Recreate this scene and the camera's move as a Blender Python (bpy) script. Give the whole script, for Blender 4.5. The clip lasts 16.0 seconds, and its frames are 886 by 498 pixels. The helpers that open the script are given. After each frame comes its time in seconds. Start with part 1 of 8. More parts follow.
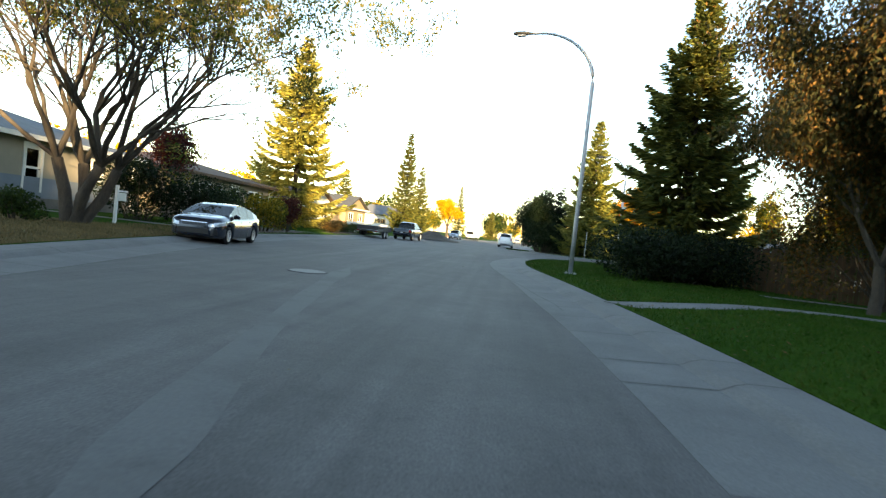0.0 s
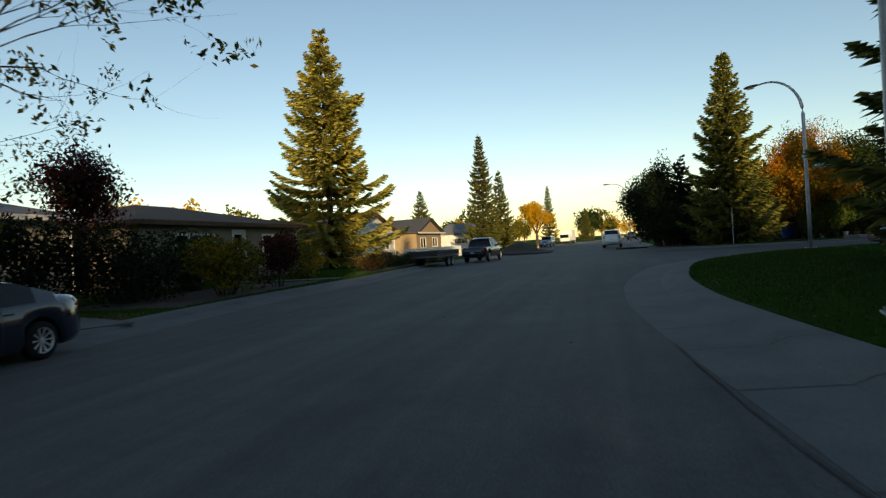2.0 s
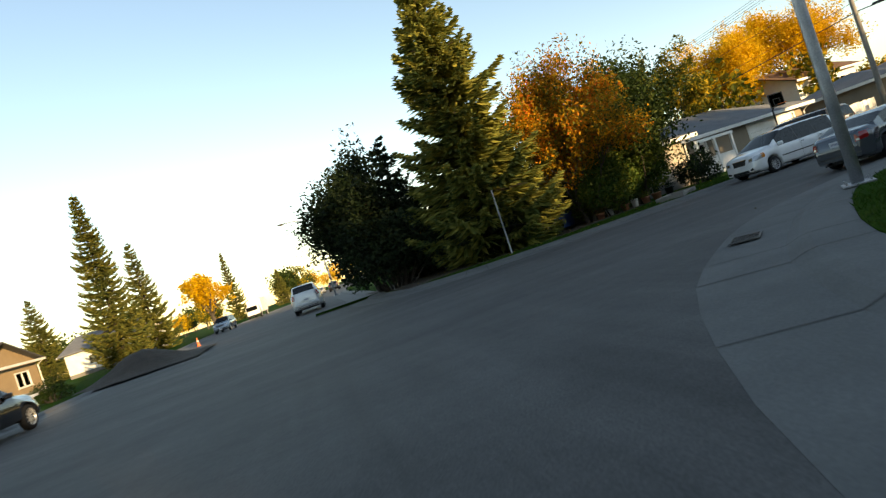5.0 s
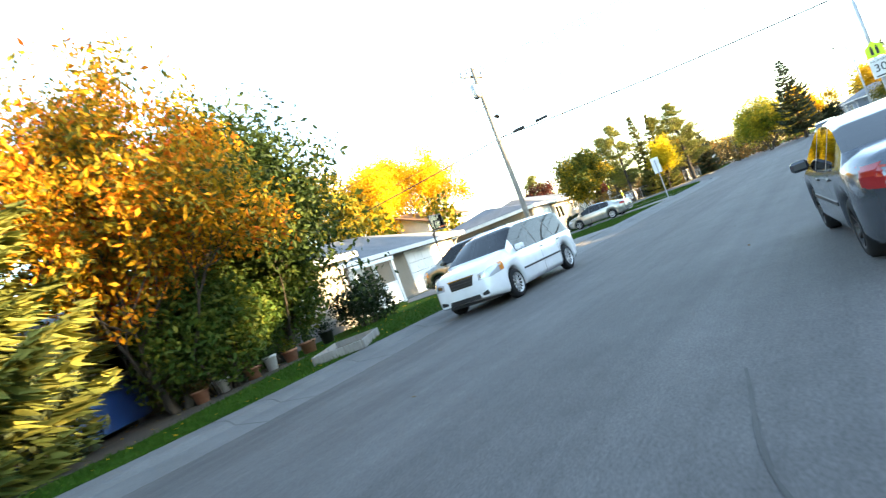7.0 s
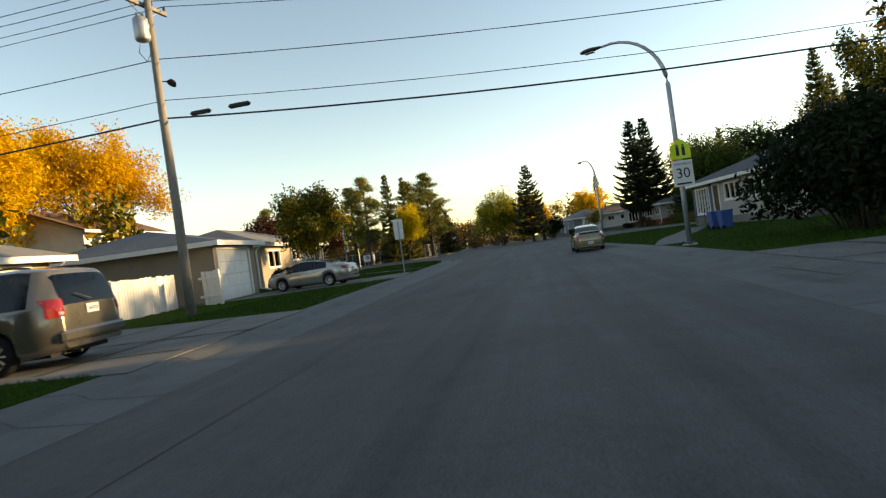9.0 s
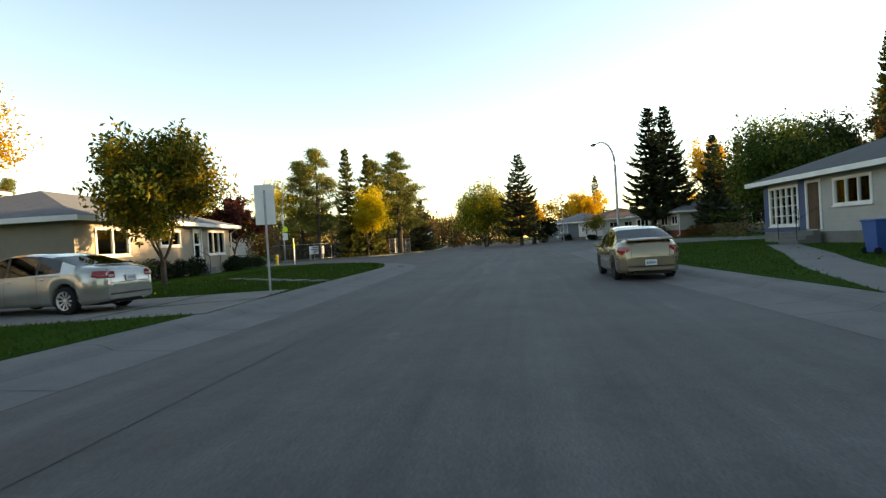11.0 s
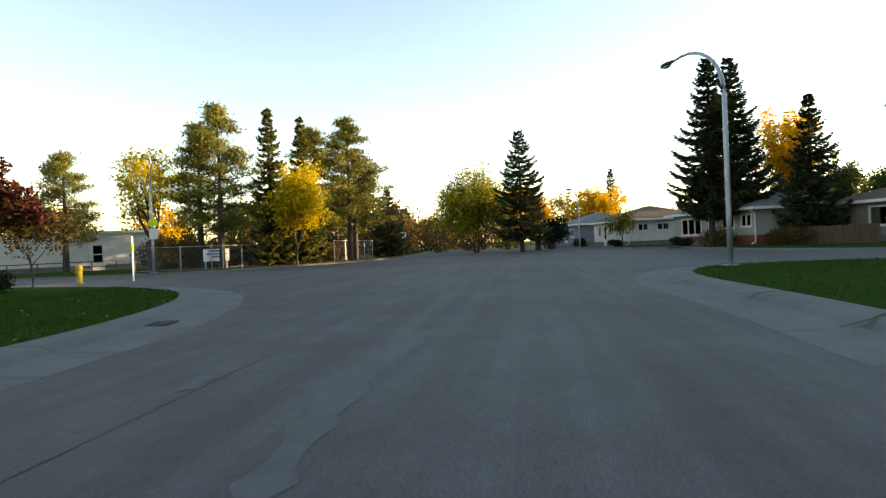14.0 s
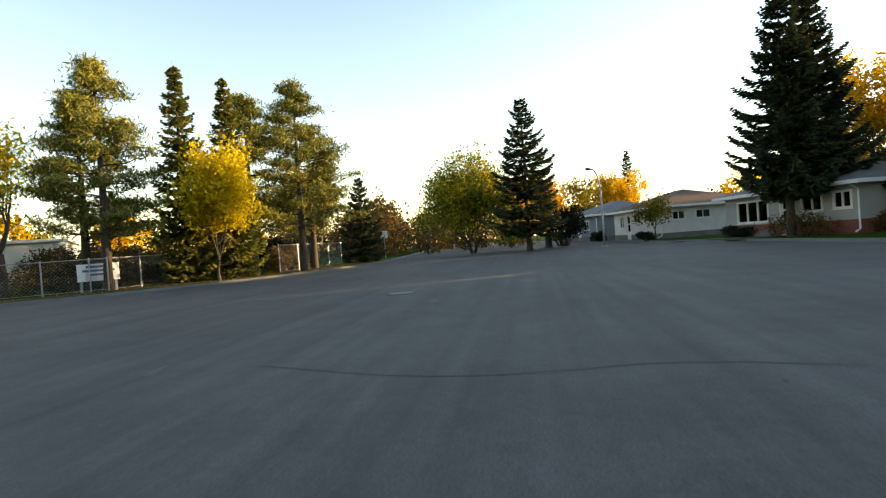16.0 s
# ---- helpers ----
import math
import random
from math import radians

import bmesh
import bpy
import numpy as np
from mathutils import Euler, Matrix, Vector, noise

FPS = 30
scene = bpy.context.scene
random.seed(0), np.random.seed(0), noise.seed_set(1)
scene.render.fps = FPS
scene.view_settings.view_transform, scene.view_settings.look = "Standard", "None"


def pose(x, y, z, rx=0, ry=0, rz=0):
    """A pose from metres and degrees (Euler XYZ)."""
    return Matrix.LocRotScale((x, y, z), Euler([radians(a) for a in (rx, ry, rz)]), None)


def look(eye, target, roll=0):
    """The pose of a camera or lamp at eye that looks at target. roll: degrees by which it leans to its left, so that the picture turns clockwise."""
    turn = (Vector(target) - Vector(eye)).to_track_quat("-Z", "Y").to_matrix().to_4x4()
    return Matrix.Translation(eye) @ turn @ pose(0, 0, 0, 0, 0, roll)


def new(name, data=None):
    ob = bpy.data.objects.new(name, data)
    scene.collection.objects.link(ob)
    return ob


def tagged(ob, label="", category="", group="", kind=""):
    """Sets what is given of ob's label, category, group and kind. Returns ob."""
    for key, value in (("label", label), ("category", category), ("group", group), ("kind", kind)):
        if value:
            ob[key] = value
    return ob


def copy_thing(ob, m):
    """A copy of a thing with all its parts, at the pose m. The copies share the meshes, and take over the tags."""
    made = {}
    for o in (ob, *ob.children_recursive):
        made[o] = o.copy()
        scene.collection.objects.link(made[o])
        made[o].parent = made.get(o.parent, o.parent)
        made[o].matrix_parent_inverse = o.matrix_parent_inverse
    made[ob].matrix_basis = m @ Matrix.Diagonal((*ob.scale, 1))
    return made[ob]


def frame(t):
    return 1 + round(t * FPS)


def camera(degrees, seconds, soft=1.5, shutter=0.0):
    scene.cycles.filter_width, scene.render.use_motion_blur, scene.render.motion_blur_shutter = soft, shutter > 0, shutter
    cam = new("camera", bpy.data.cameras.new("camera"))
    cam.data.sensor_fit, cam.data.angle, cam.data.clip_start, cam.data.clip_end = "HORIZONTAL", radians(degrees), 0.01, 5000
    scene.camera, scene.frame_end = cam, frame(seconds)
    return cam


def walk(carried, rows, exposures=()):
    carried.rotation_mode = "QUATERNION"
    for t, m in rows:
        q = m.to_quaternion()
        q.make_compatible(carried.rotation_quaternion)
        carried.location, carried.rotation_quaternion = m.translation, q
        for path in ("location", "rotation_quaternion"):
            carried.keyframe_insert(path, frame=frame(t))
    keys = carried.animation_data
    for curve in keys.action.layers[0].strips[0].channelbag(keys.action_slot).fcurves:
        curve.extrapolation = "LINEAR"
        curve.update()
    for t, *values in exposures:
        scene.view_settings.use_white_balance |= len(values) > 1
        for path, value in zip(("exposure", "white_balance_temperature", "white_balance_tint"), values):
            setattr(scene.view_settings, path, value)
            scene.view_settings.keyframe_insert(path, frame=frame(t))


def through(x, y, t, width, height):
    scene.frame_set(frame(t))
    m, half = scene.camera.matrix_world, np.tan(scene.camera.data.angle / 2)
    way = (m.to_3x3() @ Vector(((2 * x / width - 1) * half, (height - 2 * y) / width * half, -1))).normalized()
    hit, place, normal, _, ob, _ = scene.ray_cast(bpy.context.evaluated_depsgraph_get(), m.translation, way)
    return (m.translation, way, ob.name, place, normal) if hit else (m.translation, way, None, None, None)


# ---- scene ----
UNIT = 1.17  # metres in one unit of the plan; vehicles, some rescaled to fit the camera's view, and small garden things are given in metres
cam = camera(77.32, 16.0, soft=1.25, shutter=0.15)

# seconds, place in plan units, Euler angles in degrees
PATH = [
    (0.0, 8.036, 9.319, 1.083, 88.19, -6.34, 6.12),
    (0.5, 8.237, 12.122, 1.119, 88.30, -4.90, 11.55),
    (1.0, 8.073, 15.078, 1.184, 88.82, -1.57, 15.35),
    (1.5, 7.649, 18.001, 1.161, 89.12, 1.26, 16.20),
    (2.0, 7.239, 21.179, 1.222, 89.59, 3.62, 15.64),
    (2.5, 6.806, 24.394, 1.235, 90.02, 7.29, 13.45),
    (3.0, 6.393, 27.645, 1.231, 90.15, 9.86, 9.85),
    (3.2, 6.275, 29.014, 1.128, 90.34, 10.52, 8.26),
    (5.3, 8.811, 43.412, 1.121, 90.38, 18.89, -19.30),
    (5.5, 9.218, 44.378, 1.156, 91.13, 18.97, -22.05),
    (6.0, 11.068, 47.234, 1.113, 92.79, 21.34, -30.99),
    (6.5, 13.037, 49.476, 1.058, 95.43, 25.33, -40.62),
    (7.0, 15.009, 51.238, 1.009, 91.76, 20.49, -53.09),
    (7.5, 17.181, 52.357, 1.021, 90.90, 18.78, -65.19),
    (8.0, 19.871, 52.986, 1.031, 90.25, 13.96, -73.65),
    (8.5, 22.322, 53.321, 1.089, 90.12, 10.69, -76.79),
    (9.0, 25.144, 53.602, 1.084, 89.82, 7.98, -80.21),
    (9.2, 26.295, 53.629, 1.059, 89.94, 6.47, -80.64),
    (11.3, 39.924, 54.006, 1.075, 89.42, 3.01, -81.63),
    (11.5, 40.917, 54.055, 1.065, 89.52, 2.66, -81.58),
    (12.0, 43.836, 54.093, 1.058, 89.26, 2.94, -80.93),
    (12.5, 46.906, 53.967, 1.013, 89.60, 4.02, -81.19),
    (13.0, 50.060, 54.057, 1.158, 89.74, 4.00, -81.61),
    (13.5, 53.122, 54.121, 1.139, 89.66, 3.26, -81.72),
    (14.0, 56.135, 54.116, 1.088, 89.51, 2.44, -81.71),
    (14.5, 58.486, 54.209, 1.098, 89.57, 2.75, -81.43),
    (15.0, 61.360, 54.301, 1.123, 88.83, 2.36, -80.99),
    (15.5, 64.039, 54.321, 1.194, 88.91, 4.34, -80.92),
    (16.0, 66.895, 54.349, 1.218, 89.26, 4.28, -81.26),
]
EXPOSURE = [
    (0.0, 2.5, 7200, 10), (0.7, 2.45, 7200, 10), (1.0, 2.15, 7000, 10), (1.5, 0.25, 6800, 10), (2.0, 0.4, 6800, 10), (2.5, 0.55, 6800, 10), (3.0, 0.75, 6900, 10), (5.5, 1.85, 7500, 13), (6.5, 3.25, 7000, 13),
    (7.0, 3.5, 6900, 12), (7.5, 3.55, 6900, 12), (8.0, 2.3, 7000, 13), (8.5, 1.3, 7800, 13), (9.2, 1.3, 7900, 14), (11.5, 1.85, 7900, 14), (16.0, 1.9, 7900, 14),
]
walk(cam, [(t, pose(UNIT * x, UNIT * y, UNIT * z, rx, ry, rz)) for t, x, y, z, rx, ry, rz in PATH], EXPOSURE)

# ---- light ----
SUN_TO = Vector((0.36, -0.93, 0.148)).normalized()
world = bpy.data.worlds.new("sky")
scene.world = world
world.use_nodes = True
wn = world.node_tree
wn.nodes.clear()
sky = wn.nodes.new("ShaderNodeTexSky")
sky.sky_type = "NISHITA"
sky.sun_disc = False
sky.sun_elevation = math.asin(SUN_TO.z)
sky.sun_rotation = math.atan2(SUN_TO.x, SUN_TO.y)
sky.air_density, sky.dust_density, sky.ozone_density = 1.0, 0.15, 1.25
bg = wn.nodes.new("ShaderNodeBackground")
bg.inputs["Strength"].default_value = 0.15
wo = wn.nodes.new("ShaderNodeOutputWorld")
wn.links.new(sky.outputs[0], bg.inputs[0])
wn.links.new(bg.outputs[0], wo.inputs[0])
sun_data = bpy.data.lights.new("sun", "SUN")
sun_data.energy, sun_data.angle, sun_data.color = 5.0, radians(0.6), (1.0, 0.76, 0.42)
sun_ob = new("sun", sun_data)
sun_ob.matrix_world = look((0, 0, 60), Vector((0, 0, 60)) - SUN_TO)

# ---- materials ----
class Mat:
    """A small builder of node materials."""
    def __init__(self, name, rough=0.8, metal=0.0, spec=0.5):
        self.m = bpy.data.materials.new(name)
        self.m.use_nodes = True
        self.t = self.m.node_tree
        self.b = self.t.nodes["Principled BSDF"]
        self.b.inputs["Roughness"].default_value = rough
        self.b.inputs["Metallic"].default_value = metal
        self.b.inputs["Specular IOR Level"].default_value = spec

    def node(self, kind, **kw):
        n = self.t.nodes.new(kind)
        for k, val in kw.items():
            n.inputs[k].default_value = val
        return n

    def coords(self, scale=1.0, stretch=(1, 1, 1)):
        g = self.t.nodes.new("ShaderNodeNewGeometry")
        mp = self.t.nodes.new("ShaderNodeMapping")
        mp.inputs["Scale"].default_value = [scale * s for s in stretch]
        self.t.links.new(g.outputs["Position"], mp.inputs["Vector"])
        return mp.outputs[0]

    def noise(self, scale, detail=5, rough=0.6, stretch=(1, 1, 1)):
        n = self.node("ShaderNodeTexNoise", Scale=1.0, Detail=detail, Roughness=rough)
        self.t.links.new(self.coords(scale, stretch), n.inputs["Vector"])
        return n.outputs["Fac"]

    def ramp(self, fac, stops):
        r = self.t.nodes.new("ShaderNodeValToRGB")
        while len(r.color_ramp.elements) < len(stops):
            r.color_ramp.elements.new(0.5)
        for e, (p, c) in zip(r.color_ramp.elements, stops):
            e.position = p
            e.color = (*c, 1)
        self.t.links.new(fac, r.inputs[0])
        return r.outputs[0]

    def mix(self, fac, a, b, kind="MIX"):
        m = self.t.nodes.new("ShaderNodeMix")
        m.data_type = "RGBA"
        m.blend_type = kind
        for sock, val in ((m.inputs[0], fac), (m.inputs[6], a), (m.inputs[7], b)):
            if isinstance(val, (int, float)):
                sock.default_value = val
            elif isinstance(val, tuple):
                sock.default_value = (*val, 1)
            else:
                self.t.links.new(val, sock)
        return m.outputs[2]

    def color(self, c):
        if isinstance(c, tuple):
            self.b.inputs["Base Color"].default_value = (*c, 1)
        else:
            self.t.links.new(c, self.b.inputs["Base Color"])
        return self

    def bump(self, fac, strength=0.3, dist=0.02):
        n = self.node("ShaderNodeBump", Strength=strength, Distance=dist)
        self.t.links.new(fac, n.inputs["Height"])
        self.t.links.new(n.outputs[0], self.b.inputs["Normal"])
        return self

    def rough(self, fac, lo, hi):
        r = self.ramp(fac, [(0.3, (lo,) * 3), (0.7, (hi,) * 3)])
        self.t.links.new(r, self.b.inputs["Roughness"])
        return self

    def random_island(self):
        return self.t.nodes.new("ShaderNodeNewGeometry").outputs["Random Per Island"]


def two_tone(name, a, b, scale=3.0, fine=60.0, rough=0.8, bump=0.2, dist=0.01, metal=0.0, stretch=(1, 1, 1)):
    """A surface that varies between two colours in patches, with fine grain."""
    m = Mat(name, rough, metal)
    big = m.noise(scale, 4, 0.6, stretch)
    small = m.noise(fine, 3, 0.7, stretch)
    c = m.ramp(big, [(0.3, a), (0.7, b)])
    g = m.ramp(small, [(0.25, (0.72,) * 3), (0.75, (1.15,) * 3)])
    m.color(m.mix(1.0, c, g, "MULTIPLY"))
    m.bump(small, bump, dist)
    return m.m


def paint(name, c, rough=0.35, metal=0.0, coat=0.0, spec=0.5):
    m = Mat(name, rough, metal, spec)
    n = m.noise(1.7, 5, 0.65)
    k = m.ramp(n, [(0.25, (0.86,) * 3), (0.75, (1.08,) * 3)])
    m.color(m.mix(1.0, c, k, "MULTIPLY"))
    m.b.inputs["Coat Weight"].default_value = coat
    m.b.inputs["Coat Roughness"].default_value = 0.06
    return m.m


def leaves(name, stops, rough=0.6, through=0.35):
    """Leaves whose colour differs from one to the next and in drifts over the crown; light shines through them."""
    m = Mat(name, rough, 0, 0.15)
    r = m.random_island()
    drift = m.noise(0.55, 3, 0.6)
    add = m.t.nodes.new("ShaderNodeMath")
    add.operation = "MULTIPLY_ADD"
    m.t.links.new(drift, add.inputs[0])
    add.inputs[1].default_value = 1.1
    sub = m.t.nodes.new("ShaderNodeMath")
    sub.operation = "MULTIPLY_ADD"
    m.t.links.new(r, sub.inputs[0])
    sub.inputs[1].default_value = 0.6
    sub.inputs[2].default_value = -0.35
    m.t.links.new(sub.outputs[0], add.inputs[2])
    c = m.ramp(add.outputs[0], stops)
    m.color(c)
    if through:
        tr = m.t.nodes.new("ShaderNodeBsdfTranslucent")
        m.t.links.new(c, tr.inputs[0])
        mx = m.t.nodes.new("ShaderNodeMixShader")
        mx.inputs[0].default_value = through
        out = m.t.nodes["Material Output"]
        m.t.links.new(m.b.outputs[0], mx.inputs[1])
        m.t.links.new(tr.outputs[0], mx.inputs[2])
        m.t.links.new(mx.outputs[0], out.inputs[0])
    return m.m


def worn(name, a, b, cover):
    """Asphalt with a chalky film that comes and goes in patches."""
    m = Mat(name, 0.9)
    big, fine = m.noise(1.1, 5, 0.7), m.noise(30, 4, 0.75)
    film = m.ramp(fine, [(0.3, a), (0.7, b)])
    road = m.ramp(fine, [(0.3, (0.058, 0.0555, 0.053)), (0.7, (0.086, 0.082, 0.078))])
    m.color(m.mix(m.ramp(big, [(cover - 0.12, (0.0,) * 3), (cover + 0.12, (0.9,) * 3)]), road, film))
    m.bump(fine, 0.3, 0.006)
    return m.m


def asphalt_material():
    """Worn asphalt whose lanes are streaked along each street."""
    m = Mat("asphalt", 0.85)
    big = m.noise(0.16, 5, 0.6)
    mid = m.noise(0.9, 6, 0.72)
    first = m.mix(0.5, m.noise(0.75, 4, 0.6, (1, 0.05, 1)), m.noise(2.6, 3, 0.6, (1, 0.04, 1)))
    second = m.mix(0.5, m.noise(0.75, 4, 0.6, (0.05, 1, 1)), m.noise(2.6, 3, 0.6, (0.04, 1, 1)))
    xyz = m.node("ShaderNodeSeparateXYZ")
    m.t.links.new(m.coords(), xyz.inputs[0])
    turn = m.node("ShaderNodeMapRange", **{"From Min": 44.0 * UNIT, "From Max": 52.0 * UNIT})
    m.t.links.new(xyz.outputs["Y"], turn.inputs["Value"])
    lane = m.mix(turn.outputs[0], first, second)
    fine = m.noise(45, 2, 0.7)
    grit = m.noise(9, 5, 0.8)
    c = m.ramp(big, [(0.32, (0.058, 0.0545, 0.0525)), (0.68, (0.082, 0.078, 0.075))])
    for fac, lo, hi in ((lane, 0.71, 1.27), (mid, 0.84, 1.15), (grit, 0.88, 1.12), (fine, 0.72, 1.28)):
        c = m.mix(1.0, c, m.ramp(fac, [(0.34, (lo,) * 3), (0.66, (hi,) * 3)]), "MULTIPLY")
    m.color(c)
    m.bump(fine, 0.35, 0.008)
    return m.m


def grass_ground(name, a, b, c3):
    m = Mat(name, 0.95, 0, 0.03)
    big = m.noise(0.35, 4, 0.65)
    mid = m.noise(6.0, 4, 0.7)
    fine = m.noise(70, 2, 0.7)
    c = m.ramp(big, [(0.3, a), (0.55, b), (0.78, c3)])
    k = m.ramp(mid, [(0.3, (0.7,) * 3), (0.7, (1.25,) * 3)])
    g = m.ramp(fine, [(0.25, (0.5,) * 3), (0.75, (1.4,) * 3)])
    m.color(m.mix(1.0, m.mix(1.0, c, k, "MULTIPLY"), g, "MULTIPLY"))
    m.bump(fine, 0.8, 0.03)
    return m.m


def siding(name, c, board=0.2):
    """Painted lap siding with a shadow line at each board and weathering."""
    m = Mat(name, 0.6)
    n = m.noise(1.3, 5, 0.65)
    k = m.ramp(n, [(0.25, (0.85,) * 3), (0.75, (1.06,) * 3)])
    m.color(m.mix(1.0, c, k, "MULTIPLY"))
    w = m.t.nodes.new("ShaderNodeTexWave")
    w.wave_type, w.bands_direction, w.wave_profile = "BANDS", "Z", "SAW"
    w.inputs["Scale"].default_value = 1.0
    m.t.links.new(m.coords(0.314 / board), w.inputs["Vector"])
    m.bump(w.outputs["Fac"], 0.5, 0.02)
    return m.m


def stucco(name, c):
    m = Mat(name, 0.9)
    n = m.noise(0.9, 5, 0.65)
    f = m.noise(55, 3, 0.7)
    k = m.ramp(n, [(0.25, (0.84,) * 3), (0.75, (1.06,) * 3)])
    m.color(m.mix(1.0, c, k, "MULTIPLY"))
    m.bump(f, 0.5, 0.012)
    return m.m


def shingles(name, c):
    m = Mat(name, 0.9)
    n = m.noise(1.2, 5, 0.65)
    f = m.noise(18, 3, 0.7, (1, 1, 3))
    k = m.ramp(n, [(0.25, (0.78,) * 3), (0.75, (1.15,) * 3)])
    g = m.ramp(f, [(0.25, (0.7,) * 3), (0.75, (1.25,) * 3)])
    m.color(m.mix(1.0, m.mix(1.0, c, k, "MULTIPLY"), g, "MULTIPLY"))
    w = m.t.nodes.new("ShaderNodeTexWave")
    w.wave_type, w.bands_direction, w.wave_profile = "BANDS", "Z", "SAW"
    w.inputs["Scale"].default_value = 1.0
    m.t.links.new(m.coords(5.0), w.inputs["Vector"])
    m.bump(w.outputs["Fac"], 0.5, 0.015)
    return m.m


def glass_material(name, tint, clear):
    """A pane that mirrors by its Fresnel gloss and lets the rest through, darkened by its tint."""
    m = bpy.data.materials.new(name)
    m.use_nodes = True
    t = m.node_tree
    t.nodes.clear()
    out = t.nodes.new("ShaderNodeOutputMaterial")
    gl = t.nodes.new("ShaderNodeBsdfGlossy")
    gl.inputs["Roughness"].default_value = 0.02
    tr = t.nodes.new("ShaderNodeBsdfTransparent")
    tr.inputs[0].default_value = (*[v * clear for v in tint], 1)
    fr = t.nodes.new("ShaderNodeFresnel")
    fr.inputs[0].default_value = 1.45
    mx = t.nodes.new("ShaderNodeMixShader")
    t.links.new(fr.outputs[0], mx.inputs[0])
    t.links.new(tr.outputs[0], mx.inputs[1])
    t.links.new(gl.outputs[0], mx.inputs[2])
    t.links.new(mx.outputs[0], out.inputs[0])
    return m


M = {}
M["asphalt"] = asphalt_material()
M["concrete"] = two_tone("concrete", (0.098, 0.097, 0.094), (0.142, 0.140, 0.135), 0.8, 40, 0.9, 0.3)
M["concrete_old"] = two_tone("worn_concrete", (0.115, 0.110, 0.102), (0.175, 0.167, 0.155), 1.2, 40, 0.9, 0.3)
M["crack"] = two_tone("tar", (0.02, 0.02, 0.02), (0.035, 0.033, 0.03), 3, 50, 0.7)
M["joint"] = two_tone("joint_grit", (0.060, 0.058, 0.053), (0.085, 0.082, 0.076), 4, 60, 0.95)
M["weed"] = two_tone("weeds", (0.03, 0.035, 0.012), (0.06, 0.055, 0.025), 4, 60, 0.95)
M["pale"] = worn("chalky_patch", (0.088, 0.086, 0.083), (0.118, 0.116, 0.112), 0.40)
M["grass"] = grass_ground("grass", (0.018, 0.052, 0.004), (0.026, 0.066, 0.005), (0.042, 0.070, 0.008))
M["dry_grass"] = grass_ground("dry_grass", (0.088, 0.068, 0.032), (0.128, 0.092, 0.04), (0.072, 0.068, 0.028))
M["far_ground"] = grass_ground("far_ground", (0.05, 0.06, 0.022), (0.07, 0.07, 0.03), (0.09, 0.08, 0.04))
M["soil"] = two_tone("soil", (0.036, 0.0256, 0.0176), (0.072, 0.052, 0.036), 2, 20, 0.95, 0.8, 0.04)
M["blade"] = leaves("grass_blades", [(0.2, (0.020, 0.056, 0.005)), (0.5, (0.030, 0.072, 0.006)), (0.85, (0.052, 0.078, 0.012))], 0.9, 0.15)
M["dry_blade"] = leaves("dry_grass_blades", [(0.2, (0.072, 0.064, 0.024)), (0.5, (0.136, 0.1, 0.044)), (0.85, (0.192, 0.136, 0.064))], 0.8, 0.2)
M["bark"] = two_tone("bark", (0.035, 0.028, 0.022), (0.08, 0.062, 0.046), 4, 30, 0.95, 0.8, 0.03, 0, (1, 1, 0.25))
# Golden upper stops put some of the low sun's warmth into the needles.
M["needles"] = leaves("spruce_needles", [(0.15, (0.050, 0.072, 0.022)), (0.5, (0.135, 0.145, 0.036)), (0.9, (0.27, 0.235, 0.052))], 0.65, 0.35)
# Blue spruce needles coloured gold to stand in for low sunlight.
M["needles_sun_gold"] = leaves("sun_gold_spruce_needles", [(0.15, (0.1725, 0.184, 0.05175)), (0.5, (0.414, 0.3795, 0.092)), (0.9, (0.69, 0.575, 0.1265))], 0.65, 0.4)
# Brighter copy of the spruce needles, sunlight put into its colour.
M["needles_sunlit"] = leaves("sunlit_spruce_needles", [(0.15, (0.075, 0.105, 0.030)), (0.5, (0.20, 0.21, 0.05)), (0.9, (0.38, 0.34, 0.075))], 0.65, 0.35)
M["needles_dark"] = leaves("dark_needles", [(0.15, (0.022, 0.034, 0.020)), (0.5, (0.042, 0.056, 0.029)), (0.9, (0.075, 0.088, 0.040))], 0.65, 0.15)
# Pine needles lightened to gold, so part of the sunlight is in the colour.
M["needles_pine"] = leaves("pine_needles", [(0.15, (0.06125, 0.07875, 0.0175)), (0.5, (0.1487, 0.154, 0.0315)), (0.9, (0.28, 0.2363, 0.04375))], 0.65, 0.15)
M["leaf_green"] = leaves("green_leaves", [(0.15, (0.012, 0.024, 0.006)), (0.55, (0.028, 0.050, 0.010)), (0.9, (0.07, 0.085, 0.015))])
M["leaf_elm"] = leaves("elm_leaves", [(0.15, (0.03, 0.05, 0.010)), (0.5, (0.09, 0.10, 0.02)), (0.85, (0.34, 0.24, 0.06))], 0.6, 0.45)
M["leaf_mid"] = leaves("mid_green_leaves", [(0.15, (0.02, 0.04, 0.008)), (0.5, (0.045, 0.085, 0.012)), (0.85, (0.12, 0.13, 0.02))], 0.6, 0.4)
M["leaf_lime"] = leaves("lime_yellow_leaves", [(0.15, (0.05, 0.085, 0.010)), (0.5, (0.19, 0.20, 0.015)), (0.9, (0.52, 0.38, 0.02))], 0.6, 0.45)
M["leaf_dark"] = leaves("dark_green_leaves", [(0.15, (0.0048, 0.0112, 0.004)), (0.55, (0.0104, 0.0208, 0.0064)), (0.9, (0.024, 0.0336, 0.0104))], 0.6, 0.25)
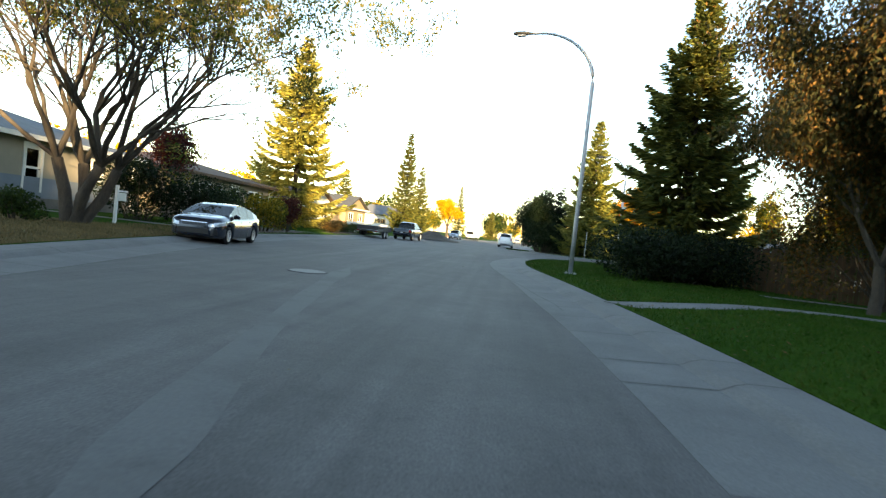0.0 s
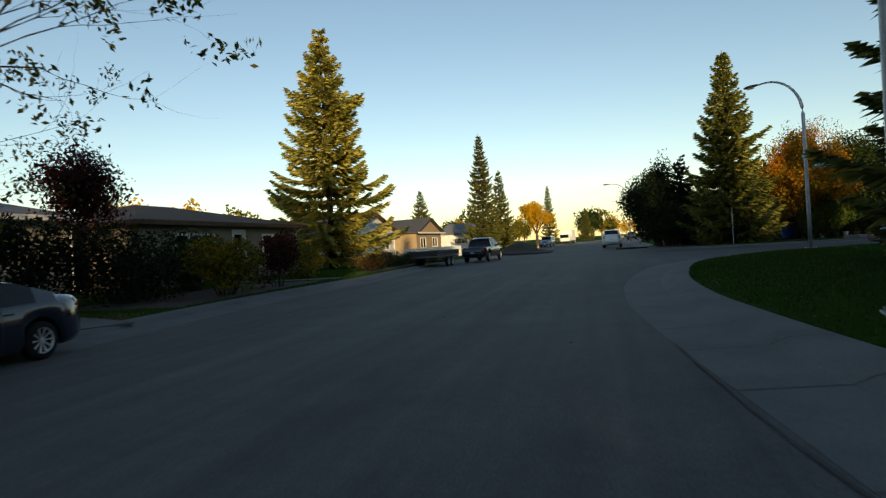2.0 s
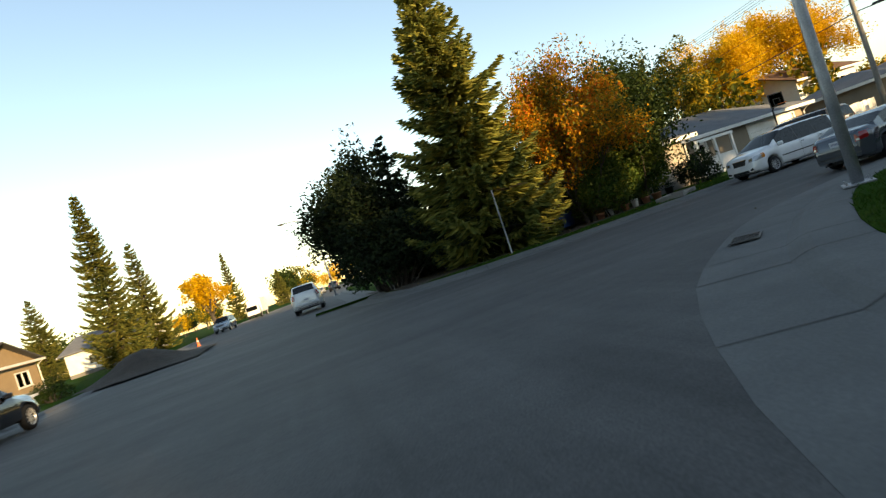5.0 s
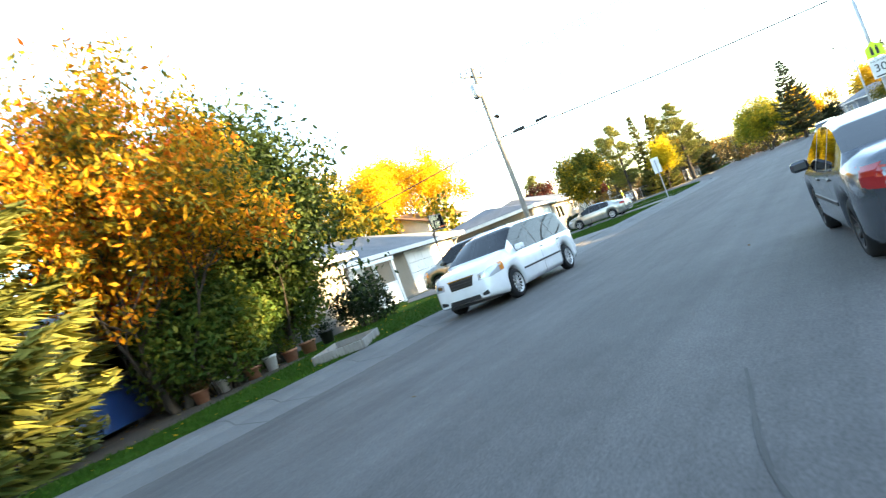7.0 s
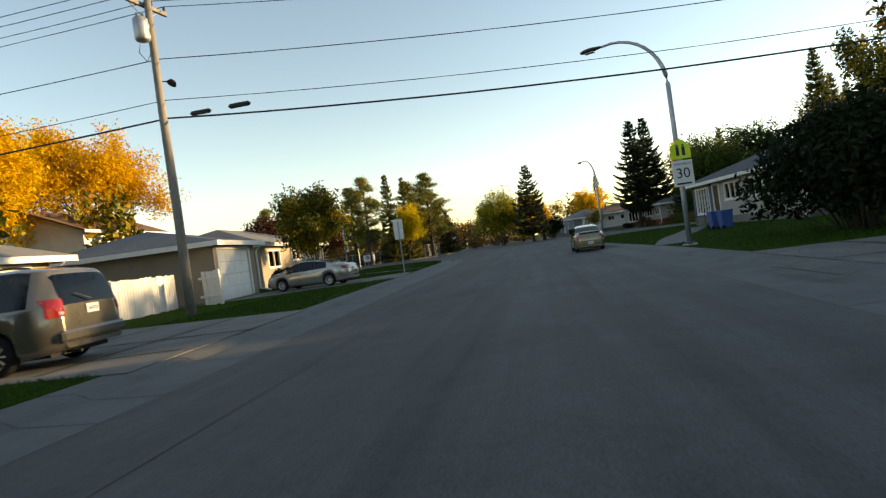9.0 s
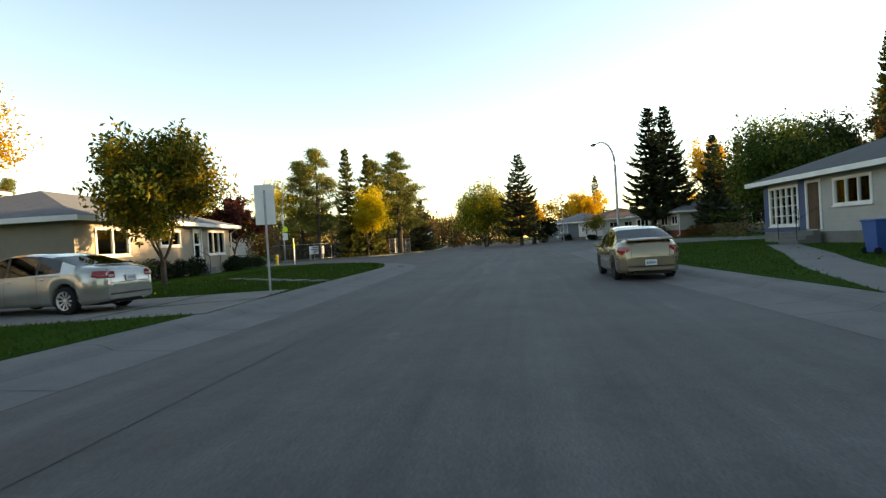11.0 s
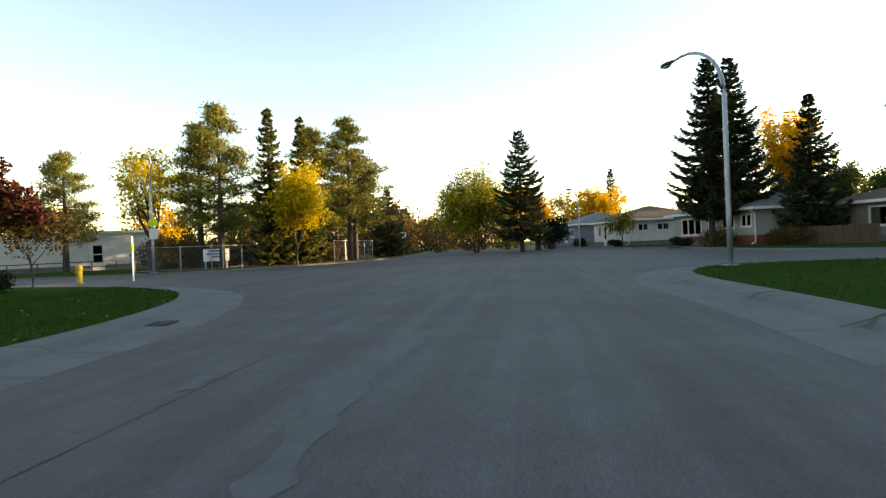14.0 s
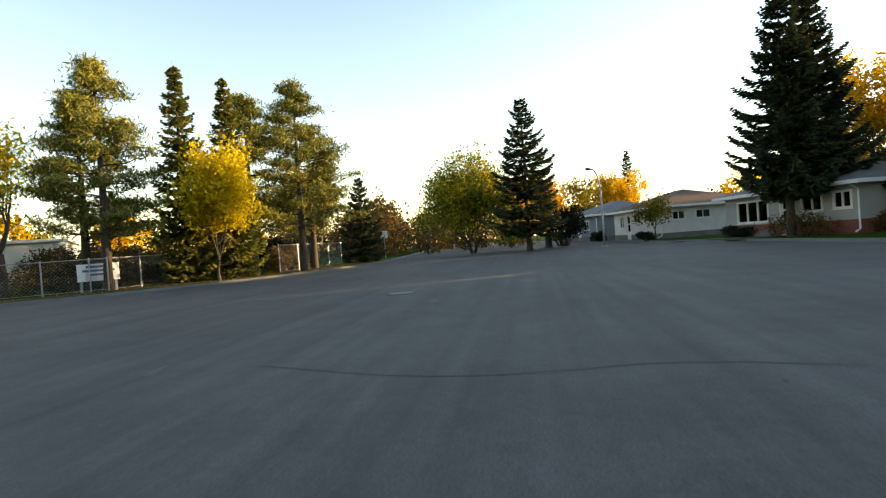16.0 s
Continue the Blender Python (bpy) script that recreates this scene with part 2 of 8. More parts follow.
M["leaf_turning"] = leaves("turning_leaves", [(0.15, (0.03, 0.055, 0.008)), (0.5, (0.10, 0.10, 0.010)), (0.9, (0.38, 0.24, 0.012))])
M["leaf_yellow"] = leaves("yellow_leaves", [(0.15, (0.38, 0.20, 0.008)), (0.5, (0.58, 0.34, 0.010)), (0.9, (0.72, 0.48, 0.02))], 0.6, 0.5)
M["leaf_lemon"] = leaves("lemon_leaves", [(0.15, (0.30, 0.22, 0.01)), (0.5, (0.52, 0.40, 0.012)), (0.9, (0.66, 0.54, 0.03))], 0.6, 0.5)
M["leaf_orange"] = leaves("orange_leaves", [(0.10, (0.045, 0.065, 0.015)), (0.35, (0.17, 0.14, 0.012)), (0.58, (0.52, 0.26, 0.01)), (0.78, (0.55, 0.15, 0.01)), (0.95, (0.45, 0.06, 0.01))], 0.6, 0.45)
M["leaf_red"] = leaves("dark_red_leaves", [(0.15, (0.025, 0.010, 0.009)), (0.5, (0.06, 0.015, 0.012)), (0.9, (0.13, 0.035, 0.018))], 0.6, 0.3)
M["leaf_brown"] = leaves("brown_leaves", [(0.15, (0.03, 0.035, 0.010)), (0.5, (0.07, 0.055, 0.016)), (0.9, (0.19, 0.088, 0.02))], 0.6, 0.3)
M["galv"] = two_tone("galvanised_steel", (0.30, 0.31, 0.33), (0.42, 0.43, 0.45), 3, 40, 0.45, 0.1, 0.003, 0.6)
M["dark_metal"] = paint("dark_metal", (0.03, 0.03, 0.032), 0.5, 0.3)
M["black"] = paint("black_plastic", (0.012, 0.012, 0.013), 0.5)
M["rubber"] = paint("tyre_rubber", (0.014, 0.014, 0.015), 0.85, 0, 0, 0.2)
M["chrome"] = paint("chrome", (0.6, 0.6, 0.62), 0.15, 1.0)
M["chrome_dim"] = paint("dull_chrome", (0.07, 0.07, 0.075), 0.3, 0.7)
M["lid"] = two_tone("pale_lid", (0.148, 0.1443, 0.1406), (0.1998, 0.1961, 0.1924), 5, 60, 0.75)
M["alloy"] = paint("alloy", (0.62, 0.62, 0.63), 0.35, 0.6)
M["white"] = paint("white_paint", (0.702, 0.702, 0.684), 0.5)
M["white_trim"] = paint("white_trim", (0.648, 0.639, 0.612), 0.55)
M["plate"] = paint("plate_white", (0.6, 0.6, 0.62), 0.4)
M["bars"] = paint("plate_bars", (0.08, 0.1, 0.2), 0.5)
M["red_lens"] = paint("red_lens", (0.27, 0.012, 0.012), 0.12, 0, 0.6)
M["amber_lens"] = paint("amber_lens", (0.6, 0.2, 0.03), 0.12, 0, 0.6)
M["clear_lens"] = paint("clear_lens", (0.55, 0.57, 0.6), 0.08, 0.4, 0.8)
M["car_glass"] = glass_material("car_glass", (0.5, 0.55, 0.58), 0.14)
M["pane"] = glass_material("window_pane", (0.8, 0.85, 0.85), 0.8)
M["cabin"] = paint("dark_upholstery", (0.03, 0.03, 0.032), 0.9)
M["curtain"] = two_tone("curtain", (0.45, 0.42, 0.36), (0.55, 0.52, 0.46), 2, 30, 0.95, 0.2, 0.01, 0, (8, 8, 0.3))
M["wood_grey"] = two_tone("weathered_wood", (0.16, 0.145, 0.13), (0.26, 0.24, 0.21), 3, 25, 0.9, 0.5, 0.01, 0, (1, 1, 0.15))
# Brown wood darkened by half to carry the shade on the lawn fence.
M["wood_brown"] = two_tone("shade_dark_wood", (0.060, 0.032, 0.016), (0.11, 0.060, 0.030), 3, 25, 0.85, 0.5, 0.01, 0, (1, 1, 0.15))
M["green_sign"] = paint("green_sign", (0.01, 0.16, 0.09), 0.4)
M["lime_sign"] = paint("fluorescent_yellow_green", (0.62, 0.78, 0.02), 0.4)
M["blue"] = paint("blue_plastic", (0.03, 0.09, 0.28), 0.5)
M["terracotta"] = two_tone("terracotta", (0.28, 0.11, 0.06), (0.36, 0.16, 0.09), 6, 40)
M["brick"] = two_tone("red_brick", (0.16, 0.045, 0.03), (0.24, 0.07, 0.045), 6, 30, 0.9, 0.4)
M["yellow_paint"] = paint("yellow_paint", (0.62, 0.42, 0.03), 0.5)
M["orange"] = paint("orange_plastic", (0.75, 0.16, 0.03), 0.5)
M["roof_grey"] = shingles("grey_shingles", (0.13, 0.135, 0.145))
M["roof_brown"] = shingles("brown_shingles", (0.105, 0.058, 0.038))
M["roof_dark"] = shingles("dark_shingles", (0.06, 0.06, 0.065))
M["wall_beige"] = siding("beige_siding", (0.27, 0.225, 0.172))
M["wall_cream"] = stucco("cream_stucco", (0.2995, 0.265, 0.2074))
M["wall_tan"] = stucco("tan_stucco", (0.2312, 0.1904, 0.1428))
M["wall_white"] = siding("white_siding", (0.594, 0.585, 0.558))
M["wall_grey"] = siding("grey_siding", (0.336, 0.328, 0.304))
M["wall_blue"] = siding("blue_grey_siding", (0.152, 0.184, 0.232))
M["panel_blue"] = siding("dark_blue_siding", (0.045, 0.07, 0.15))
M["wall_brown"] = stucco("brown_stucco", (0.30, 0.21, 0.12))
M["wall_red"] = stucco("red_brown_stucco", (0.16, 0.056, 0.04))
M["interior"] = paint("dim_interior", (0.10, 0.09, 0.08), 0.9)

# ---- mesh helpers ----
def mesh_of(name, verts, faces, material=None, smooth=False):
    """A mesh from arrays: verts (n, 3), faces one array (m, 3 or 4) or a list of such arrays."""
    me = bpy.data.meshes.new(name)
    verts = np.asarray(verts, np.float32)
    if not isinstance(faces, (list, tuple)):
        faces = [faces]
    faces = [np.asarray(f, np.int32) for f in faces if len(f)]
    sizes = np.concatenate([np.full(len(f), f.shape[1], np.int32) for f in faces])
    loops = np.concatenate([f.ravel() for f in faces])
    me.vertices.add(len(verts))
    me.vertices.foreach_set("co", verts.ravel())
    me.loops.add(len(loops))
    me.loops.foreach_set("vertex_index", loops)
    me.polygons.add(len(sizes))
    starts = np.concatenate([[0], np.cumsum(sizes)[:-1]]).astype(np.int32)
    me.polygons.foreach_set("loop_start", starts)
    me.polygons.foreach_set("use_smooth", np.full(len(sizes), smooth))
    if material:
        me.materials.append(material)
    me.update(calc_edges=True)
    me.validate()
    return me


class Soup:
    """Collects pieces of geometry that make one mesh."""
    def __init__(self):
        self.v, self.f4, self.f3, self.n = [], [], [], 0

    def add(self, verts, quads=(), tris=()):
        self.v.append(np.asarray(verts, float).reshape(-1, 3))
        if len(quads):
            self.f4.append(np.asarray(quads, int) + self.n)
        if len(tris):
            self.f3.append(np.asarray(tris, int) + self.n)
        self.n += len(self.v[-1])
        return self

    def box(self, x0, y0, z0, x1, y1, z1, bevel=0.0):
        b = min(bevel, (x1 - x0) / 3, (y1 - y0) / 3, (z1 - z0) / 3)
        if b <= 0:
            v = [(x, y, z) for z in (z0, z1) for y in (y0, y1) for x in (x0, x1)]
            return self.add(v, [(0, 2, 3, 1), (4, 5, 7, 6), (0, 1, 5, 4), (2, 6, 7, 3), (0, 4, 6, 2), (1, 3, 7, 5)])
        bm = bmesh.new()
        bmesh.ops.create_cube(bm, size=1.0)
        for vert in bm.verts:
            vert.co = ((x0 + x1) / 2 + vert.co.x * (x1 - x0), (y0 + y1) / 2 + vert.co.y * (y1 - y0), (z0 + z1) / 2 + vert.co.z * (z1 - z0))
        bmesh.ops.bevel(bm, geom=bm.edges[:], offset=b, segments=1, affect="EDGES")
        return self.bm(bm)

    def bm(self, bm):
        bm.verts.index_update()
        self.add([v.co[:] for v in bm.verts], [[v.index for v in f.verts] for f in bm.faces if len(f.verts) == 4],
                 [[v.index for v in f.verts] for f in bm.faces if len(f.verts) == 3])
        bm.free()
        return self

    def tube(self, pts, radii, sides=8, cap=True):
        """A round bar along points."""
        pts = [Vector(p) for p in pts]
        if not hasattr(radii, "__len__"):
            radii = [radii] * len(pts)
        rings = []
        ref = Vector((0, 0, 1))
        for i, p in enumerate(pts):
            d = (pts[min(i + 1, len(pts) - 1)] - pts[max(i - 1, 0)]).normalized()
            a = d.cross(ref)
            if a.length < 0.1:
                a = d.cross(Vector((1, 0, 0)))
            a.normalize()
            b = d.cross(a)
            ref = b.cross(d) if abs(d.z) < 0.95 else ref
            rings += [p + (a * math.cos(k * math.tau / sides) + b * math.sin(k * math.tau / sides)) * radii[i] for k in range(sides)]
        q = [(i * sides + k, i * sides + (k + 1) % sides, (i + 1) * sides + (k + 1) % sides, (i + 1) * sides + k)
             for i in range(len(pts) - 1) for k in range(sides)]
        t = []
        if cap:
            rings += [pts[0], pts[-1]]
            c0, c1, last = len(rings) - 2, len(rings) - 1, (len(pts) - 1) * sides
            t = [(c0, (k + 1) % sides, k) for k in range(sides)] + [(c1, last + k, last + (k + 1) % sides) for k in range(sides)]
        return self.add([p[:] for p in rings], q, t)

    def cyl(self, x, y, z0, z1, r0, r1=None, sides=12):
        return self.tube([(x, y, z0), (x, y, z1)], [r0, r0 if r1 is None else r1], sides)

    def mesh(self, name, material=None, smooth=False):
        return mesh_of(name, np.concatenate(self.v), [np.concatenate(f) for f in (self.f4, self.f3) if f], material, smooth)


def part(name, geo, material, parent, label=""):
    """One mesh object under a thing or a part; geo is a Soup or a mesh."""
    me = geo.mesh(name, material) if isinstance(geo, Soup) else geo
    ob = new(name, me)
    ob.parent = parent
    if label:
        ob["label"] = label
    return ob


def placed(at, turn=0, unit=UNIT):
    """A place of the plan, with the size of what stands there."""
    return pose(*[UNIT * v for v in at], 0, 0, turn) @ Matrix.Diagonal((unit, unit, unit, 1))


def thing(name, at, turn, label, category, group="", kind="", unit=UNIT):
    """An empty at the base of a thing that parents its parts."""
    ob = new(name)
    ob.empty_display_size = 0.2
    ob.matrix_basis = placed(at, turn, unit)
    return tagged(ob, label, category, group, kind)


def single(name, geo, material, at, turn, label, category, group="", kind="", smooth=False):
    """A thing that is one mesh."""
    me = geo.mesh(name, material, smooth) if isinstance(geo, Soup) else geo
    ob = new(name, me)
    ob.matrix_basis = placed(at, turn)
    return tagged(ob, label, category, group, kind)


# ---- plan lines ----
def smooth_line(pts, step=0.8):
    """A smooth line through the given corners (Catmull-Rom), at even steps."""
    p = np.array(pts, float)
    p = np.vstack([2 * p[0] - p[1], p, 2 * p[-1] - p[-2]])
    out = []
    for i in range(1, len(p) - 2):
        a, b, c, d = p[i - 1:i + 3]
        n = max(2, int(np.linalg.norm(c - b) / step))
        if np.linalg.norm(c - b) > 60:
            n = int(np.linalg.norm(c - b) / 8)
        for s in np.arange(n) / n:
            out.append(0.5 * (2 * b + (c - a) * s + (2 * a - 5 * b + 4 * c - d) * s ** 2 + (3 * b - a - 3 * c + d) * s ** 3))
    out.append(p[-2])
    return np.array(out)


def offset_line(line, dist):
    """The line moved sideways, to its right for positive distances."""
    d = np.gradient(line, axis=0)
    d /= np.linalg.norm(d, axis=1)[:, None] + 1e-9
    return line + np.stack([d[:, 1], -d[:, 0]], 1) * dist


def strip(line, profile):
    """A band along a line: profile of (sideways, height)."""
    rows = [np.column_stack([offset_line(line, s), np.full(len(line), h)]) for s, h in profile]
    n, k = len(line), len(profile)
    v = np.concatenate(rows)
    q = [(j * n + i, (j + 1) * n + i, (j + 1) * n + i + 1, j * n + i + 1) for j in range(k - 1) for i in range(n - 1)]
    return Soup().add(v, q)


def slab(outline, z, depth=0.3):
    """A flat sheet with a skirt from an outline of any shape."""
    bm = bmesh.new()
    vs = [bm.verts.new((x, y, z)) for x, y in outline]
    es = [bm.edges.new((vs[i], vs[(i + 1) % len(vs)])) for i in range(len(vs))]
    bmesh.ops.triangle_fill(bm, edges=es, use_beauty=True, normal=(0, 0, 1))
    for f in bm.faces:
        if f.normal.z < 0:
            f.normal_flip()
    s = Soup()
    top = [v.co[:] for v in bm.verts]
    bm.verts.index_update()
    s.add(top, (), [[v.index for v in f.verts] for f in bm.faces])
    bm.free()
    n = len(outline)
    low = [(x, y, z) for x, y in outline] + [(x, y, z - depth) for x, y in outline]
    s.add(low, [(i, (i + 1) % n, n + (i + 1) % n, n + i) for i in range(n)])
    return s


def inside(outline, pts):
    """Which points lie inside an outline."""
    o = np.asarray(outline)
    x, y = pts[:, 0], pts[:, 1]
    hit = np.zeros(len(pts), bool)
    j = len(o) - 1
    for i in range(len(o)):
        cross = ((o[i, 1] > y) != (o[j, 1] > y)) & (x < (o[j, 0] - o[i, 0]) * (y - o[i, 1]) / (o[j, 1] - o[i, 1] + 1e-12) + o[i, 0])
        hit ^= cross
        j = i
    return hit


# ---- plants ----
def leaf_cloud(rng, centres, size, spread, hang=0.0, slim=0.45):
    """Leaves as small bent diamonds round the given centres."""
    n = len(centres)
    c = centres + np.clip(rng.normal(size=(n, 3)), -1.5, 1.5) * spread
    a = rng.normal(size=(n, 3))
    a[:, 2] -= hang
    a /= np.linalg.norm(a, axis=1)[:, None]
    b = np.cross(a, rng.normal(size=(n, 3)))
    b /= np.linalg.norm(b, axis=1)[:, None] + 1e-9
    nrm = np.cross(a, b)
    s = size * rng.uniform(0.6, 1.3, (n, 1))
    v = np.stack([c - a * s, c + b * s * slim + nrm * s * 0.12, c + a * s, c - b * s * slim + nrm * s * 0.12], 1).reshape(-1, 3)
    return v, np.arange(4 * n).reshape(n, 4)


def limbs(rng, soup, start, way, length, radius, depth, tips, spread=0.55, rise=0.15, sides=6, kids=3):
    """Limbs that fork; collects the ends of twigs into tips."""
    pts, rad = [Vector(start)], [radius]
    d = Vector(way).normalized()
    n = 5
    for i in range(n):
        d = (d + Vector(rng.normal(size=3)) * 0.13 + Vector((0, 0, rise * 0.3))).normalized()
        pts.append(pts[-1] + d * (length / n))
        rad.append(radius * (1 - 0.62 * (i + 1) / n))
    soup.tube(pts, rad, sides if depth > 1 else 4, cap=False)
    if depth <= 2:
        tips += [(p, d) for p in pts[2 if depth == 2 else 1:]]
    if depth == 0:
        return
    for k in range(kids + (1 if depth > 2 else 0)):
        i = n if k == 0 else int(rng.integers(2, n + 1))
        side = Vector(rng.normal(size=3))
        side = (side - d * side.dot(d)).normalized()
        w = (d + side * spread * rng.uniform(0.7, 1.5) + Vector((0, 0, rise))).normalized()
        limbs(rng, soup, pts[i], w, length * rng.uniform(0.55, 0.8), rad[i] * 0.75, depth - 1, tips, spread, rise, sides, kids)


def broadleaf(name, at, height, width, leaf, label, seed, bark="bark", count=9000, size=0.11, trunk=0.3, trunk_h=0.25, depth=4, hang=0.2,
              group="", stems=1, clump=0.55, category="tree", lean=(0, 0), kids=3):
    """A tree with a forking trunk and a crown of many small leaves in clumps, with gaps."""
    rng = np.random.default_rng(seed)
    ob = thing(name, at, 0, label, category, group)
    wood, tips = Soup(), []
    for k in range(stems):
        ang = k * math.tau / max(stems, 1) + rng.uniform(0, 1)
        off = 0.0 if stems == 1 else trunk * 0.9
        base = Vector((off * math.cos(ang), off * math.sin(ang), -0.1))
        out = Vector((math.cos(ang), math.sin(ang), 0)) * (0.0 if stems == 1 else 0.35)
        top = base + (Vector((lean[0], lean[1], 1)) + out).normalized() * height * trunk_h
        mid = (base + top) / 2 + Vector(rng.normal(size=3)) * 0.03 * height * trunk_h
        flare = [base, base + (mid - base) * 0.15, mid, top]
        wood.tube(flare, [trunk * 1.35, trunk * 1.02, trunk * 0.9, trunk * 0.78], 10, cap=False)
        for j in range(4):
            a2 = ang + j * math.tau / 4 + rng.uniform(-0.4, 0.4)
            w = Vector((math.cos(a2) * 0.55, math.sin(a2) * 0.55, 1)) + out
            limbs(rng, wood, top, w, height * 0.30, trunk * 0.5, depth - 1, tips, 0.6, 0.12, 6, kids)
    p = np.array([t[0][:] for t in tips])
    # fit the crown to its size
    lo, hi = p.min(0), p.max(0)
    sz = (height * 0.985) / max(hi[2], 0.1)
    sxy = (width * 0.92) / max(hi[0] - lo[0], hi[1] - lo[1])
    allv = np.concatenate(wood.v)
    z = allv[:, 2:3]
    f = np.clip((z - height * trunk_h * 0.6) / (height * 0.3), 0, 1)
    allv[:, :2] *= 1 + (sxy - 1) * f
    allv[:, 2] *= np.where(allv[:, 2] > 0, 1 + (sz - 1) * np.clip(allv[:, 2] / height, 0, 1), 1)
    wood.v = [allv]
    pz = p[:, 2:3]
    fp = np.clip((pz - height * trunk_h * 0.6) / (height * 0.3), 0, 1)
    p[:, :2] *= 1 + (sxy - 1) * fp
    p[:, 2] *= 1 + (sz - 1) * np.clip(p[:, 2] / height, 0, 1)
    part("trunk", wood.mesh("trunk", M[bark], True), None, ob)
    if count:
        hubs = p[rng.integers(0, len(p), max(40, count // 22))]
        hubs = hubs + rng.normal(size=hubs.shape) * clump * 0.45
        pick = rng.integers(0, len(hubs), count)
        v, q = leaf_cloud(rng, hubs[pick], size, clump * 0.52, hang)
        v[:, 2] = np.maximum(v[:, 2], 0.15)
        part("crown", mesh_of("crown", v, q, M[leaf]), None, ob)
    return ob


def spruce_mesh(rng, height, radius, droop, density, bare, tuft, irregular, layer):
    """Whorls of boughs that sag and turn up at their tips, each a flat spray of needle twigs, as one mesh."""
    vs = []
    z = bare
    while z < height * 0.985:
        f = (z - bare) / (height - bare)
        n = max(4, int((6.5 + 4 * (1 - f)) * density))
        whorl = radius * (1 - f) ** 0.86 * (1 + irregular * rng.normal()) + 0.10
        if f < 0.10:
            whorl *= 0.75 + 2.5 * f
        a0 = rng.uniform(0, 6.3)
        for k in range(n):
            a = a0 + k * math.tau / n + rng.normal() * 0.22
            r = whorl * rng.uniform(0.68, 1.14)
            zb = z + rng.normal() * layer * 0.22
            m = max(5, int(r / 0.13))
            s = np.linspace(0.10, 1.0, m)
            sag = droop * (1 - f) + 0.02
            zz = zb + r * (-sag * 1.5 * s + (sag * 1.5 + 0.05 + 0.35 * f) * s ** 2.2)
            dx, dy = math.cos(a), math.sin(a)
            spine = np.column_stack([dx * r * s, dy * r * s, zz])
            for rep in range(6):
                sgn = 1 if rep % 2 else -1
                ln = tuft * (0.30 + 0.62 * np.sin(np.pi * np.clip(s * 0.85 + 0.12, 0, 1))) * rng.uniform(0.65, 1.25, m) * min(1.0, 0.30 + r / 3.0)
                ang = a + sgn * rng.uniform(0.35, 1.05, m) * (1.15 - 0.7 * s)
                sink = rng.uniform(0.0, 0.45, m) if rep < 4 else rng.uniform(0.5, 1.1, m)
                tip = spine + np.column_stack([np.cos(ang) * ln, np.sin(ang) * ln, -sink * ln * 0.55 + 0.10 * ln * f])
                w = (0.055 + 0.045 * rng.uniform(size=(m, 1))) * (0.8 + tuft * 0.35)
                perp = np.column_stack([-np.sin(ang), np.cos(ang), rng.normal(size=m) * 0.45])
                perp /= np.linalg.norm(perp, axis=1)[:, None]
                mid = spine * 0.5 + tip * 0.5
                mid[:, 2] += 0.03
                down = np.column_stack([np.zeros(m), np.zeros(m), -rng.uniform(0.03, 0.12, m)])
                vs.append(np.stack([spine, mid + perp * w + down, tip, mid - perp * w + down], 1).reshape(-1, 3))
        z += layer * (1 - 0.45 * f) * rng.uniform(0.85, 1.15)
    v = np.concatenate(vs)
    for k in range(14):
        a = rng.uniform(0, 6.3)
        b = np.array([0, 0, height - 0.07 * k])
        t = b + np.array([math.cos(a) * 0.05 * (k + 1), math.sin(a) * 0.05 * (k + 1), 0.16])
        v = np.concatenate([v, np.array([b, (b + t) / 2 + (0.03, 0, 0), t, (b + t) / 2 - (0.03, 0, 0)])])
    v[:, 2] = np.maximum(v[:, 2], 0.02)
    return v, np.arange(len(v)).reshape(-1, 4)


def spruce(at, height, radius, label, seed, needles="needles", droop=0.35, density=1.0, bare=0.5, tuft=0.75, irregular=0.06, trunk=0.2, group="", name="spruce_tree", layer=0.5):
    rng = np.random.default_rng(seed)
    ob = thing(name, at, 0, label, "conifer", group)
    wood = Soup()
    hs = np.linspace(0, 1, 7)
    wood.tube([(0.03 * math.sin(3 * h), 0.03 * math.cos(2 * h), -0.1 + h * height) for h in hs], [trunk * (1.2 if h == 0 else 1.02 - h) + 0.01 for h in hs], 8, cap=False)
    for k in range(int(height * 5)):
        f = rng.uniform(0.03, 0.93)
        z, a = bare + f * (height - bare), rng.uniform(0, 6.3)
        r = radius * (1 - f) ** 0.82 * 0.8
        wood.tube([(0, 0, z), (math.cos(a) * r * 0.5, math.sin(a) * r * 0.5, z - droop * (1 - f) * r * 0.5), (math.cos(a) * r, math.sin(a) * r, z - droop * (1 - f) * r * 0.75)],
                  [0.035, 0.022, 0.008], 4, cap=False)
    part("trunk", wood.mesh("trunk", M["bark"], True), None, ob)
    v, q = spruce_mesh(rng, height, radius, droop, density, bare, tuft, irregular, layer)
    part("crown", mesh_of("crown", v, q, M[needles]), None, ob)
    return ob


